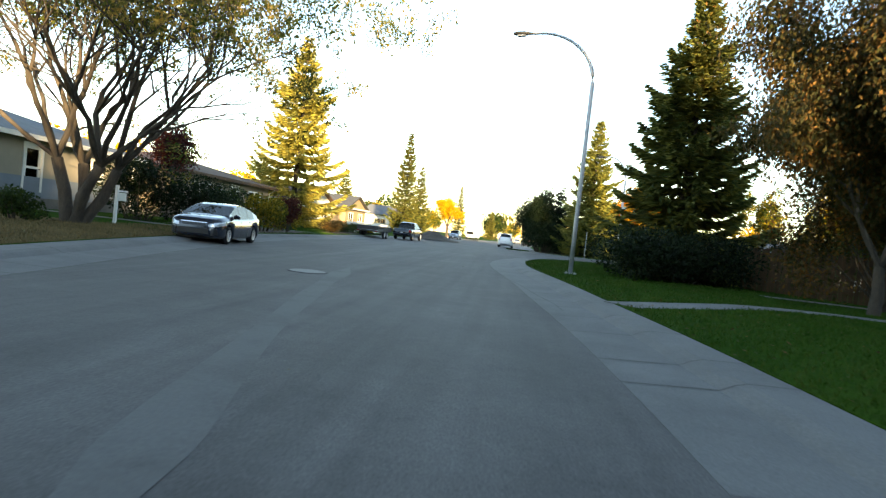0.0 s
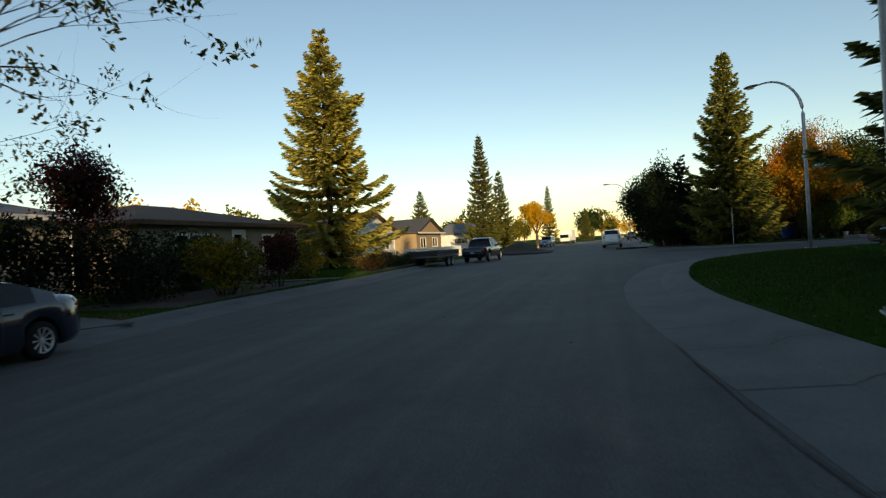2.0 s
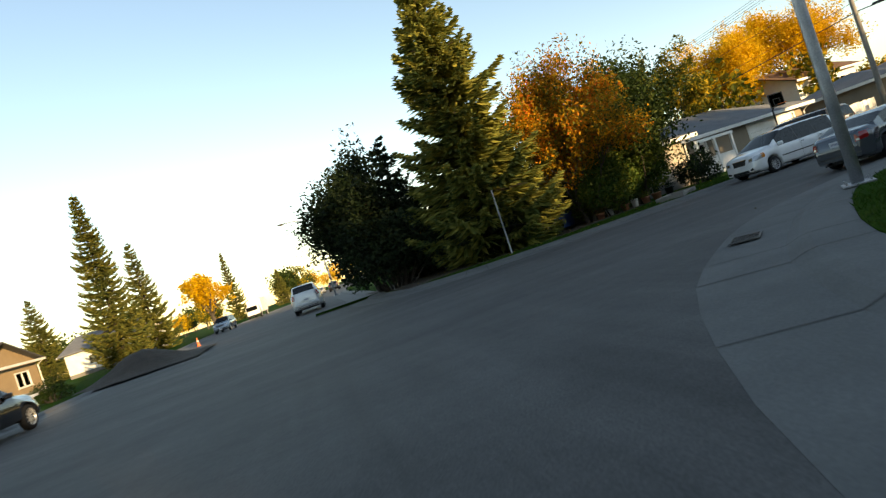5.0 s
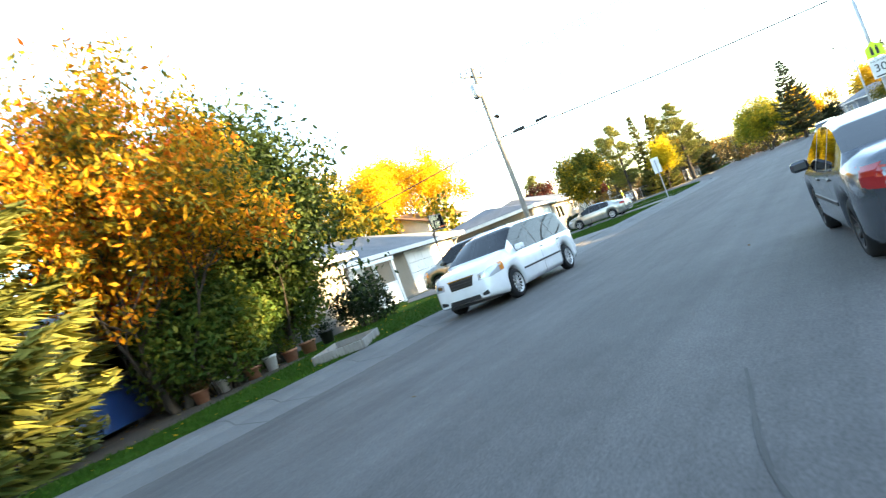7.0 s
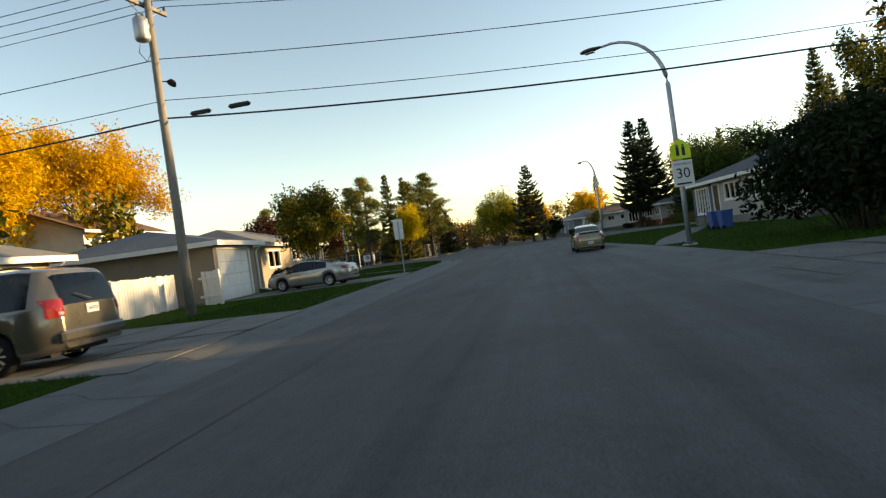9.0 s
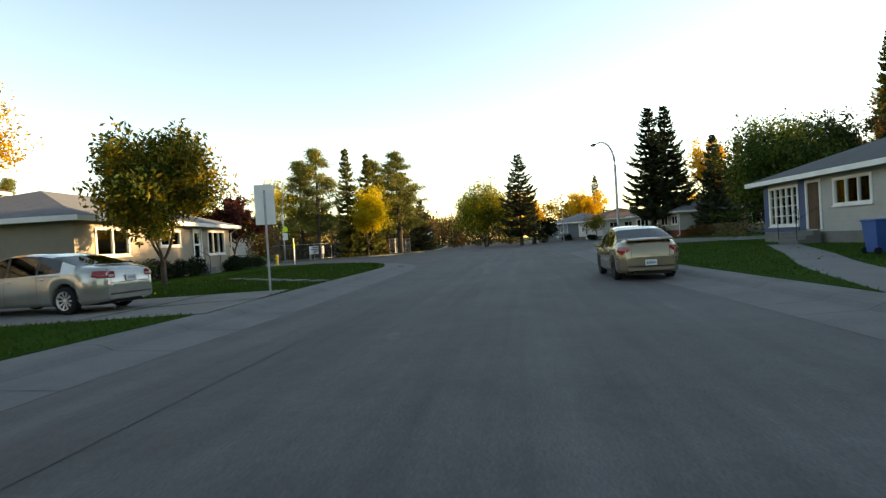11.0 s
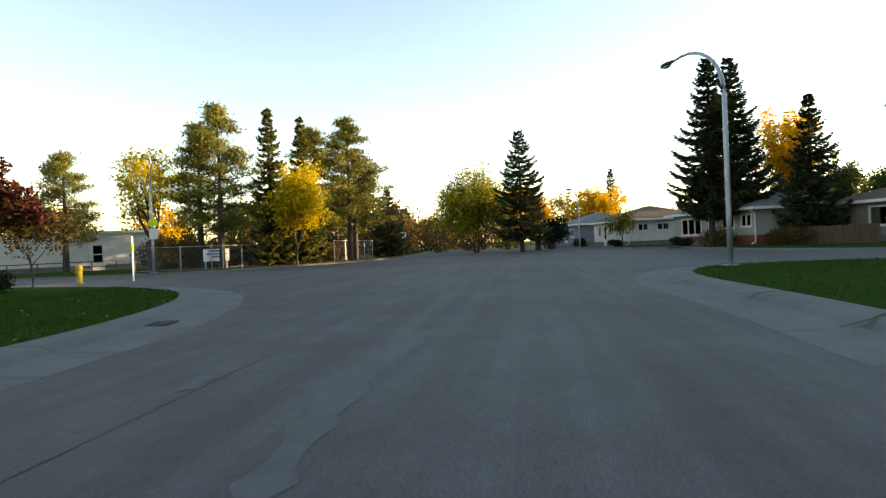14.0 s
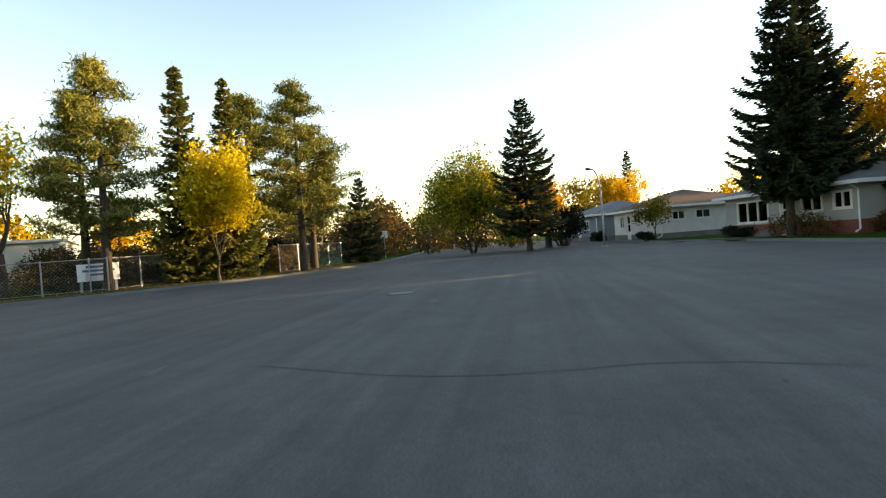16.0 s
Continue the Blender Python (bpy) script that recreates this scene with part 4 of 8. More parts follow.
SEDAN["look"] = dict(head=(0.50, 0.80, 0.60, 0.70, 0.62, 0.76), head_side=(0.42, 0.70, 0.80), tail=(0.46, 0.80, 0.80, 0.95, 0.80, 0.97), tail_side=(0.20, 0.84, 0.97), grille=(0.42, 0.63, 0.73), lower=(0.55, 0.27, 0.53), plate=0.78, lid=(0.58, 0.68, 1.02))
MINIVAN["look"] = dict(head=(0.50, 0.86, 0.72, 0.86, 0.72, 0.92), head_side=(0.40, 0.78, 0.97), tail=(0.66, 0.86, 0.86, 1.16, 0.84, 1.16), tail_side=(0.10, 0.86, 1.16), grille=(0.36, 0.66, 0.87), lower=(0.46, 0.32, 0.42), amber=True, plate=0.93, step=0.62, wiper=1.10, reverse=True)
SUV["look"] = dict(head=(0.52, 0.82, 0.82, 0.98, 0.82, 1.0), head_side=(0.30, 0.84, 1.02), tail=(0.66, 0.84, 0.95, 1.25, 0.95, 1.25), tail_side=(0.12, 0.98, 1.25), grille=(0.42, 0.74, 0.92), lower=(0.55, 0.42, 0.56), plate=0.85, step=0.68)
PICKUP["look"] = dict(head=(0.56, 0.88, 0.86, 1.0, 0.86, 1.0), head_side=(0.16, 0.88, 1.0), tail=(0.78, 0.9, 0.8, 1.05, 0.8, 1.05), tail_side=(0.06, 0.8, 1.05), grille=(0.5, 0.72, 1.0), lower=(0.6, 0.5, 0.6), plate=0.66, step=0.68)


def sized(spec, length, width, tall=1.0, **look):
    """The same kind of car at another length, width and height, with its own lamps and lids."""
    k = length / spec["L"]
    out = dict(spec, L=length, W=width, axles=tuple(x * k for x in spec["axles"]), cabin=tuple(x * k for x in spec["cabin"]), doors=tuple(x * k for x in spec["doors"]))
    out["sides"] = [(a * k, b * k) for a, b in spec["sides"]]
    out["top"] = [(x * k, z * tall) for x, z in spec["top"]]
    out["belt"] = [(x * k, z) for x, z in spec["belt"]]
    out["look"] = dict(spec["look"], **look)
    return out


def car(name, at, turn, spec, paint_mat, label, rim="alloy", spokes=10, plates="both", strip=None, rack=False, category="car", size=1.0):
    """A car: a lofted body with real wheel arches, glass, lamps, wheels and fittings. It faces along its own x."""
    ob = thing(name, at, turn, label, category, unit=size)
    L, W, r, sill = spec["L"], spec["W"], spec["r"], spec["sill"]
    top, belt, cab = spec["top"], spec["belt"], spec["cabin"]
    ra = r + 0.055
    xs = set(np.round(np.linspace(-L / 2, L / 2, 60), 3))
    for ax in spec["axles"]:
        xs |= set(np.round(ax + ra * np.sin(np.linspace(-math.pi / 2, math.pi / 2, 13)), 3))
    xs |= {p[0] for p in top} | set(cab) | {e for s in spec["sides"] for e in s}
    xs = np.array(sorted(xs))
    keep = [0]
    for i in range(1, len(xs)):
        if xs[i] - xs[keep[-1]] > 0.012:
            keep.append(i)
    xs = xs[keep]
    rings = []
    for x in xs:
        e = max(0.0, (abs(x) - (L / 2 - 0.75)) / 0.75)
        w = W / 2 * (1 - 0.27 * e ** 3)
        t = lerp_points(top, x)
        b = min(lerp_points(belt, x), t - 0.05)
        zb = sill + 0.10 * e ** 2
        for ax in spec["axles"]:
            if abs(x - ax) < ra:
                zb = max(zb, r + math.sqrt(ra * ra - (x - ax) ** 2))
        zb = min(zb, b - 0.08)
        g = t - b
        if cab[0] <= x <= cab[3] and g > 0.06:
            z6 = b + g * 0.90
            y6 = w * 0.955 - 0.36 * (z6 - b)
            ring = [(0, zb), (w * 0.93, zb), (w * 0.985, zb + 0.14 * (b - zb)), (w, zb + 0.5 * (b - zb)), (w * 0.99, b - 0.05), (w * 0.955, b), (y6, z6), (y6 * 0.86, b + g * 0.975), (y6 * 0.45, t - 0.004), (0, t)]
        else:
            ring = [(0, zb), (w * 0.93, zb), (w * 0.985, zb + 0.14 * (b - zb)), (w, zb + 0.5 * (b - zb)), (w * 0.99, b - 0.05), (w * 0.955, b), (w * 0.88, b + g * 0.6), (w * 0.74, b + g * 0.86), (w * 0.4, t - 0.004), (0, t)]
        rings.append(ring)
    R3 = np.array(rings)
    n, k = R3.shape[:2]
    grids = {}
    for side in (1, -1):
        grids[side] = np.stack([np.repeat(xs[:, None], k, 1), side * R3[:, :, 0], R3[:, :, 1]], 2)

    def faces_where(test):
        s = Soup()
        for side in (1, -1):
            q = [(i * k + j, (i + 1) * k + j, (i + 1) * k + j + 1, i * k + j + 1) for i in range(n - 1) for j in range(k - 1) if test(i, j, side)]
            if not q:
                continue
            q = np.array(q)
            if side > 0:
                q = q[:, ::-1]
            used, inv = np.unique(q, return_inverse=True)
            s.add(grids[side].reshape(-1, 3)[used], inv.reshape(q.shape))
        return s

    mid = (xs[:-1] + xs[1:]) / 2

    def kind(i, j):
        x = mid[i]
        if j == 5 and any(a < x < b for a, b in spec["sides"]):
            return "side%d" % [a < x < b for a, b in spec["sides"]].index(True)
        if j == 5 and spec["sides"][0][0] < x < spec["sides"][-1][1]:
            return "pillar%d" % [b < x < c for (a, b), (c, d) in zip(spec["sides"], spec["sides"][1:])].index(True)
        if 6 <= j <= 8 and cab[2] + 0.02 < x < cab[3] - 0.02:
            return "front"
        if 6 <= j <= 8 and cab[0] + 0.02 < x < cab[1]:
            return "rear"
        return "body"
    body = faces_where(lambda i, j, s: kind(i, j) == "body")
    for i, sgn in ((0, -1), (n - 1, 1)):
        ring = [(xs[i], y, z) for y, z in R3[i]] + [(xs[i], -y, z) for y, z in R3[i][::-1][1:-1]]
        c = np.mean(ring, 0)
        m = len(ring)
        body.add(np.vstack([ring, c]), (), [(m, a, (a + 1) % m)[::sgn] for a in range(m)])
    bm = body.mesh("body", paint_mat, True)
    part("body", bm, None, ob)
    part("windshield", faces_where(lambda i, j, s: kind(i, j) == "front").mesh("windshield", M["car_glass"], True), None, ob)
    part("rear_window", faces_where(lambda i, j, s: kind(i, j) == "rear").mesh("rear_window", M["car_glass"], True), None, ob)
    for d in range(len(spec["sides"])):
        for sd in (1, -1):
            part("side_window", faces_where(lambda i, j, s: kind(i, j) == "side%d" % d and s == sd).mesh("side_window", M["car_glass"], True), None, ob)

    for d in range(len(spec["sides"]) - 1):
        for sd in (1, -1):
            part("window_pillar", faces_where(lambda i, j, s: kind(i, j) == "pillar%d" % d and s == sd).mesh("window_pillar", M["black"], True), None, ob)

    shell = faces_where(lambda i, j, sd: True)
    for i in (0, n - 1):
        ring = [(xs[i], y, z) for y, z in R3[i]] + [(xs[i], -y, z) for y, z in R3[i][::-1][1:-1]]
        shell.add(np.vstack([ring, np.mean(ring, 0)]), (), [(len(ring), a, (a + 1) % len(ring)) for a in range(len(ring))])
    tris = [tuple(int(v) for v in f) for f in np.concatenate(shell.f4)] + [tuple(int(v) for v in f) for f in np.concatenate(shell.f3)]
    tree = BVHTree.FromPolygons([tuple(v) for v in np.concatenate(shell.v)], tris)

    def drape(axis, sgn, corners, out=0.008, nu=6, nv=4):
        """A plate laid on the body: corners as (sideways, height), cast along an axis."""
        s = Soup()
        c = [Vector(q) for q in corners]
        low, high = [], []
        for iu in range(nu + 1):
            for iv in range(nv + 1):
                u, w = iu / nu, iv / nv
                q = (c[0] * (1 - u) + c[1] * u) * (1 - w) + (c[3] * (1 - u) + c[2] * u) * w
                at = Vector((sgn * 5, q[0], q[1])) if axis == 0 else Vector((q[0], sgn * 5, q[1]))
                way = Vector((-sgn, 0, 0)) if axis == 0 else Vector((0, -sgn, 0))
                hit = tree.ray_cast(at, way)[0]
                if hit is None:
                    hit = Vector((sgn * (L / 2 - 0.03), q[0], q[1])) if axis == 0 else Vector((q[0], sgn * W * 0.45, q[1]))
                low.append(hit[:])
                high.append((hit - way * out)[:])
        m = nv + 1
        edge = [iu * m for iu in range(nu + 1)] + [nu * m + iv for iv in range(1, m)] + [iu * m + nv for iu in range(nu - 1, -1, -1)] + [iv for iv in range(nv - 1, 0, -1)]
        nn = len(low)
        q = [(a * m + b, (a + 1) * m + b, (a + 1) * m + b + 1, a * m + b + 1) for a in range(nu) for b in range(nv)]
        q += [(edge[i], edge[(i + 1) % len(edge)], nn + edge[(i + 1) % len(edge)], nn + edge[i]) for i in range(len(edge))]
        return s.add(high + low, q)

    def corner_lamp(name, sgn, sd, face, flank, material):
        """A lamp that wraps round a corner of the body: inner and outer half widths with heights, then the length along the flank."""
        y0, y1, z0, z1, z2, z3 = face
        back, f0, f1 = flank
        ob2 = part(name, drape(0, sgn, [(sd * y0, z0), (sd * y1, z2), (sd * y1, z3), (sd * y0, z1)]), M[material], ob)
        x1 = sgn * (L / 2 - 0.09)
        part("lamp_side", drape(1, sd, [(x1, z2), (x1 - sgn * back, f0), (x1 - sgn * back, f1), (x1, z3)]), M[material], ob2)
        return ob2
    lk = dict(spec["look"])
    for sd in (1, -1):
        hl = corner_lamp("headlight", 1, sd, lk["head"], lk["head_side"], "clear_lens")
        y0, y1, z0, z1, z2, z3 = lk["head"]
        part("reflector", drape(0, 1, [(sd * (y0 + 0.05), z0 + 0.04), (sd * (y0 + (y1 - y0) * 0.55), z0 + 0.05), (sd * (y0 + (y1 - y0) * 0.55), z3 - 0.05), (sd * (y0 + 0.05), z1 - 0.03)], 0.010), M["chrome"], hl)
        hx = L / 2 - 0.09 - lk["head_side"][0]
        if lk.get("amber"):
            part("indicator", drape(1, sd, [(hx, lk["head_side"][1]), (hx + 0.14, lk["head_side"][1] - 0.01), (hx + 0.14, lk["head_side"][2]), (hx, lk["head_side"][2])], 0.010), M["amber_lens"], hl)
        tl = corner_lamp("tail_light", -1, sd, lk["tail"], lk["tail_side"], "red_lens")
        y0, y1, z0, z1, z2, z3 = lk["tail"]
        ym = y0 + (y1 - y0) * 0.5
        if lk.get("reverse", True):
            part("reversing_lamp", drape(0, -1, [(sd * (y0 + 0.03), z0 + 0.03), (sd * ym, z0 + 0.02), (sd * ym, z0 + 0.08), (sd * (y0 + 0.03), z0 + 0.08)], 0.011), M[lk.get("reverse_lens", "clear_lens")], tl)
        # mirror
        mx = cab[3] - 0.42
        mz = lerp_points(belt, mx) + 0.09
        ms = Soup().box(mx - 0.07, -0.11, -0.075 + mz, mx + 0.08, 0.11, 0.075 + mz, 0.035)
        ms.v = [v + (0, sd * (W / 2 + 0.06), 0) for v in ms.v]
        part("mirror", ms, paint_mat, ob)
        for dx in spec["doors"]:
            part("door_handle", Soup().box(dx - 0.12 - 0.09, sd * W / 2 * 0.985 - 0.02, lerp_points(belt, dx) - 0.13, dx - 0.12 + 0.09, sd * W / 2 * 0.985 + 0.025, lerp_points(belt, dx) - 0.10, 0.01), paint_mat if strip is None else M[strip], ob)
            xi = int(np.argmin(abs(xs - dx)))
            g = grids[sd][xi][1:6].copy()
            g[:, 1] += sd * 0.003
            h = g.copy()
            h[:, 0] += 0.012
            part("door_gap", Soup().add(np.vstack([g, h]), [(a, a + 1, 5 + a + 1, 5 + a) for a in range(4)]), M["black"], ob)
        if strip:
            z = sill + 0.34
            part("side_moulding", drape(1, sd, [(spec["axles"][0] + r + 0.12, z), (spec["axles"][1] - r - 0.12, z), (spec["axles"][1] - r - 0.12, z + 0.045), (spec["axles"][0] + r + 0.12, z + 0.045)], 0.014, 14, 1), M[strip], ob)
    # grille, bumper slots, lids and plates
    hw, g0, g1 = lk["grille"]
    gr = part("grille", drape(0, 1, [(-hw * 0.86, g0), (hw * 0.86, g0), (hw, g1), (-hw, g1)], 0.010, 12, 4), M["black"], ob, "black grille with chrome bars")
    bars = max(2, int((g1 - g0) / 0.065))
    for b in range(bars):
        z = g0 + (b + 0.6) * (g1 - g0) / (bars + 0.2)
        part("grille_bar", drape(0, 1, [(-hw * 0.86, z), (hw * 0.86, z), (hw * 0.87, z + 0.016), (-hw * 0.87, z + 0.016)], 0.016, 12, 1), M["chrome_dim"], gr)
    part("grille_surround", drape(0, 1, [(-hw - 0.03, g1 - 0.005), (hw + 0.03, g1 - 0.005), (hw + 0.03, g1 + 0.025), (-hw - 0.03, g1 + 0.025)], 0.018, 12, 1), M["chrome"], gr)
    lw, l0, l1 = lk["lower"]
    part("lower_grille", drape(0, 1, [(-lw, l0), (lw, l0), (lw * 0.92, l1), (-lw * 0.92, l1)], 0.009, 12, 3), M["black"], ob)
    for sd in (1, -1):
        part("fog_lamp_bezel", drape(0, 1, [(sd * (lw + 0.06), l0 + 0.04), (sd * (lw + 0.24), l0 + 0.05), (sd * (lw + 0.22), l1 + 0.05), (sd * (lw + 0.05), l1)], 0.009), M["black"], ob)
    if lk.get("lid"):
        ly, z0, z1 = lk["lid"]
        for sd in (1, -1):
            part("lid_gap", drape(0, -1, [(sd * ly, z0), (sd * (ly + 0.012), z0), (sd * (ly + 0.012), z1), (sd * ly, z1)], 0.004, 1, 6), M["black"], ob)
        part("lid_gap", drape(0, -1, [(-ly, z0), (ly, z0), (ly, z0 + 0.012), (-ly, z0 + 0.012)], 0.004, 10, 1), M["black"], ob)
    if lk.get("spoiler"):
        z = lk["spoiler"]
        part("spoiler", Soup().box(-L / 2 + 0.01, -W * 0.36, z, -L / 2 + 0.22, W * 0.36, z + 0.045, 0.015), paint_mat, ob)
        part("brake_light", Soup().box(-L / 2 - 0.004, -0.13, z + 0.008, -L / 2 + 0.03, 0.13, z + 0.032, 0.004), M["red_lens"], ob)
    if lk.get("step"):
        z = lk["step"]
        part("rear_bumper", Soup().box(-L / 2 - 0.05, -W * 0.41, z - 0.2, -L / 2 + 0.1, W * 0.41, z, 0.045), paint_mat, ob)
    if lk.get("wiper"):
        x, z = -L / 2 - 0.012, lk["wiper"]
        part("rear_wiper", Soup().tube([(x, 0.02, z), (x + 0.05, 0.34, z + 0.12)], 0.010, 5), M["black"], ob)
    if plates in ("both", "rear"):
        for sx in ((-1,) if plates == "rear" else (-1, 1)):
            zc = lk["plate"] if sx < 0 else 0.46
            hit = tree.ray_cast(Vector((sx * 5, 0, zc)), Vector((-sx, 0, 0)))[0]
            px = hit.x + sx * 0.022
            p = part("number_plate", Soup().box(px - 0.008, -0.155, zc - 0.08, px + 0.008, 0.155, zc + 0.08, 0.003), M["plate"], ob, "white number plate")
            bars = Soup()
            for b in range(6):
                bars.box(px + sx * 0.008 - 0.001, -0.115 + b * 0.04, zc - 0.035, px + sx * 0.008 + 0.001, -0.092 + b * 0.04, zc + 0.03)
            part("plate_bars", bars, M["bars"], p)
    part("rear_bumper_trim", drape(0, -1, [(-0.62, 0.40), (0.62, 0.40), (0.62, 0.44), (-0.62, 0.44)], 0.008, 12, 1), M["black"], ob)
    part("exhaust_pipe", Soup().tube([(-L / 2 + 0.25, 0.42, sill + 0.03), (-L / 2 - 0.02, 0.42, sill + 0.02)], 0.028, 8), M["dark_metal"], ob)
    # inside
    inn = Soup().box(cab[0] + 0.55, -W / 2 + 0.18, sill + 0.08, cab[3] - 0.1, W / 2 - 0.18, sill + 0.28)
    for sx, sy in ((0.25, 0.36), (0.25, -0.36), (-0.75, 0.36), (-0.75, -0.36)):
        if cab[0] + 0.2 < sx - 0.35:
            inn.box(sx - 0.32, sy - 0.24, sill + 0.2, sx + 0.22, sy + 0.24, sill + 0.42, 0.05)
            inn.box(sx - 0.40, sy - 0.23, sill + 0.3, sx - 0.26, sy + 0.23, lerp_points(top, sx) - 0.42, 0.05)
            inn.box(sx - 0.38, sy - 0.12, lerp_points(top, sx) - 0.42, sx - 0.29, sy + 0.12, lerp_points(top, sx) - 0.24, 0.04)
    inn.box(cab[3] - 0.55, -W / 2 + 0.2, sill + 0.5, cab[3] - 0.2, W / 2 - 0.2, lerp_points(belt, cab[3] - 0.4) - 0.03, 0.05)
    part("seats", inn, M["cabin"], ob)
    part("underbody", Soup().box(-L / 2 + 0.3, -W / 2 + 0.27, sill - 0.02, L / 2 - 0.3, W / 2 - 0.27, sill + 0.30), M["black"], ob)
    for ax in spec["axles"]:
        for sd in (1, -1):
            wheel(ob, ax, sd * (W / 2 - 0.13), r, 0.22, rim, spokes=spokes)
    if rack:
        for sd in (1, -1):
            part("roof_rail", Soup().tube([(x, sd * (W / 2 - 0.30), lerp_points(top, x) + 0.02) for x in np.linspace(cab[1] + 0.25, cab[2] - 0.3, 8)], 0.018, 6), M["dark_metal"], ob)
    return ob

# ---- houses ----
def frame_on(wall, w, d):
    """Maps (u, v outwards, z) of a wall to the house's own axes."""
    return {"front": lambda u, v, z: (u, -v, z), "back": lambda u, v, z: (w - u, d + v, z),
            "left": lambda u, v, z: (-v, d - u, z), "right": lambda u, v, z: (w + v, u, z)}[wall]


def wbox(s, fr, u0, v0, z0, u1, v1, z1, bevel=0.0):
    b = Soup().box(u0, v0, z0, u1, v1, z1, bevel)
    pts = np.concatenate(b.v)
    s.add([fr(*p) for p in pts], [f[::-1] for g in b.f4 for f in g], [f[::-1] for g in b.f3 for f in g])
    return s


def wall_panels(fr, length, h, holes, thick=0.2):
    """A wall with openings that go through it."""
    us = sorted({0.0, length} | {v for o in holes for v in (o[0], o[1])})
    zs = sorted({0.0, h} | {v for o in holes for v in (o[2], o[3])})
    s = Soup()
    for a, b in zip(us[:-1], us[1:]):
        run = None
        for c, e in zip(zs[:-1], zs[1:]):
            hole = any(o[0] <= (a + b) / 2 <= o[1] and o[2] <= (c + e) / 2 <= o[3] for o in holes)
            if not hole:
                run = [c, e] if run is None else [run[0], e]
            if (hole or e == zs[-1]) and run:
                wbox(s, fr, a, -thick, run[0], b, 0, run[1])
                run = None
    # weld the panels into one skin and drop the faces between them
    v = np.round(np.concatenate(s.v), 4)
    u, inv = np.unique(v, axis=0, return_inverse=True)
    q = inv.ravel()[np.concatenate(s.f4)]
    key = np.sort(q, axis=1)
    _, first, count = np.unique(key, axis=0, return_index=True, return_counts=True)
    return Soup().add(u, q[np.sort(first[count == 1])])


def window(parent, fr, u0, u1, z0, z1, mull=1, frame_mat="white_trim", curtain=True, bars=0):
    ob = new("window")
    ob.parent = parent
    f = Soup()
    t = 0.07
    for a in ((u0 - 0.04, z0 - 0.04, u1 + 0.04, z0 + t), (u0 - 0.04, z1 - t, u1 + 0.04, z1 + 0.04), (u0 - 0.04, z0 + t, u0 + t, z1 - t), (u1 - t, z0 + t, u1 + 0.04, z1 - t)):
        wbox(f, fr, a[0], -0.08, a[1], a[2], 0.035, a[3])
    for k in range(mull):
        c = u0 + (u1 - u0) * (k + 1) / (mull + 1)
        wbox(f, fr, c - 0.035, -0.07, z0 + t, c + 0.035, 0.02, z1 - t)
    for k in range(bars):
        c = z0 + (z1 - z0) * (k + 1) / (bars + 1)
        wbox(f, fr, u0 + t, -0.065, c - 0.015, u1 - t, 0.012, c + 0.015)
    part("frame", f, M[frame_mat], ob)
    sl = Soup()
    wbox(sl, fr, u0 - 0.08, -0.02, z0 - 0.085, u1 + 0.08, 0.075, z0 - 0.04)
    part("sill", sl, M[frame_mat], ob)
    for k in range(mull + 1):
        a = u0 + (u1 - u0) * k / (mull + 1)
        b = u0 + (u1 - u0) * (k + 1) / (mull + 1)
        p = Soup()
        wbox(p, fr, a + 0.03, -0.055, z0 + 0.04, b - 0.03, -0.045, z1 - 0.04)
        g = part("pane", p, M["pane"], ob)
    if curtain:
        for side in (0, 1):
            c = Soup()
            a = u0 - 0.1 if side == 0 else u1 - (u1 - u0) * 0.22
            b = u0 + (u1 - u0) * 0.22 if side == 0 else u1 + 0.1
            m = 14
            top = [fr(a + (b - a) * i / m, -0.30 + 0.04 * math.sin(i * 2.4), z1 + 0.08) for i in range(m + 1)]
            bot = [fr(a + (b - a) * i / m, -0.30 + 0.05 * math.sin(i * 2.4), z0 - 0.15) for i in range(m + 1)]
            c.add(top + bot, [(i, i + 1, m + 2 + i, m + 1 + i) for i in range(m)])
            part("curtain", c, M["curtain"], ob)
    return ob


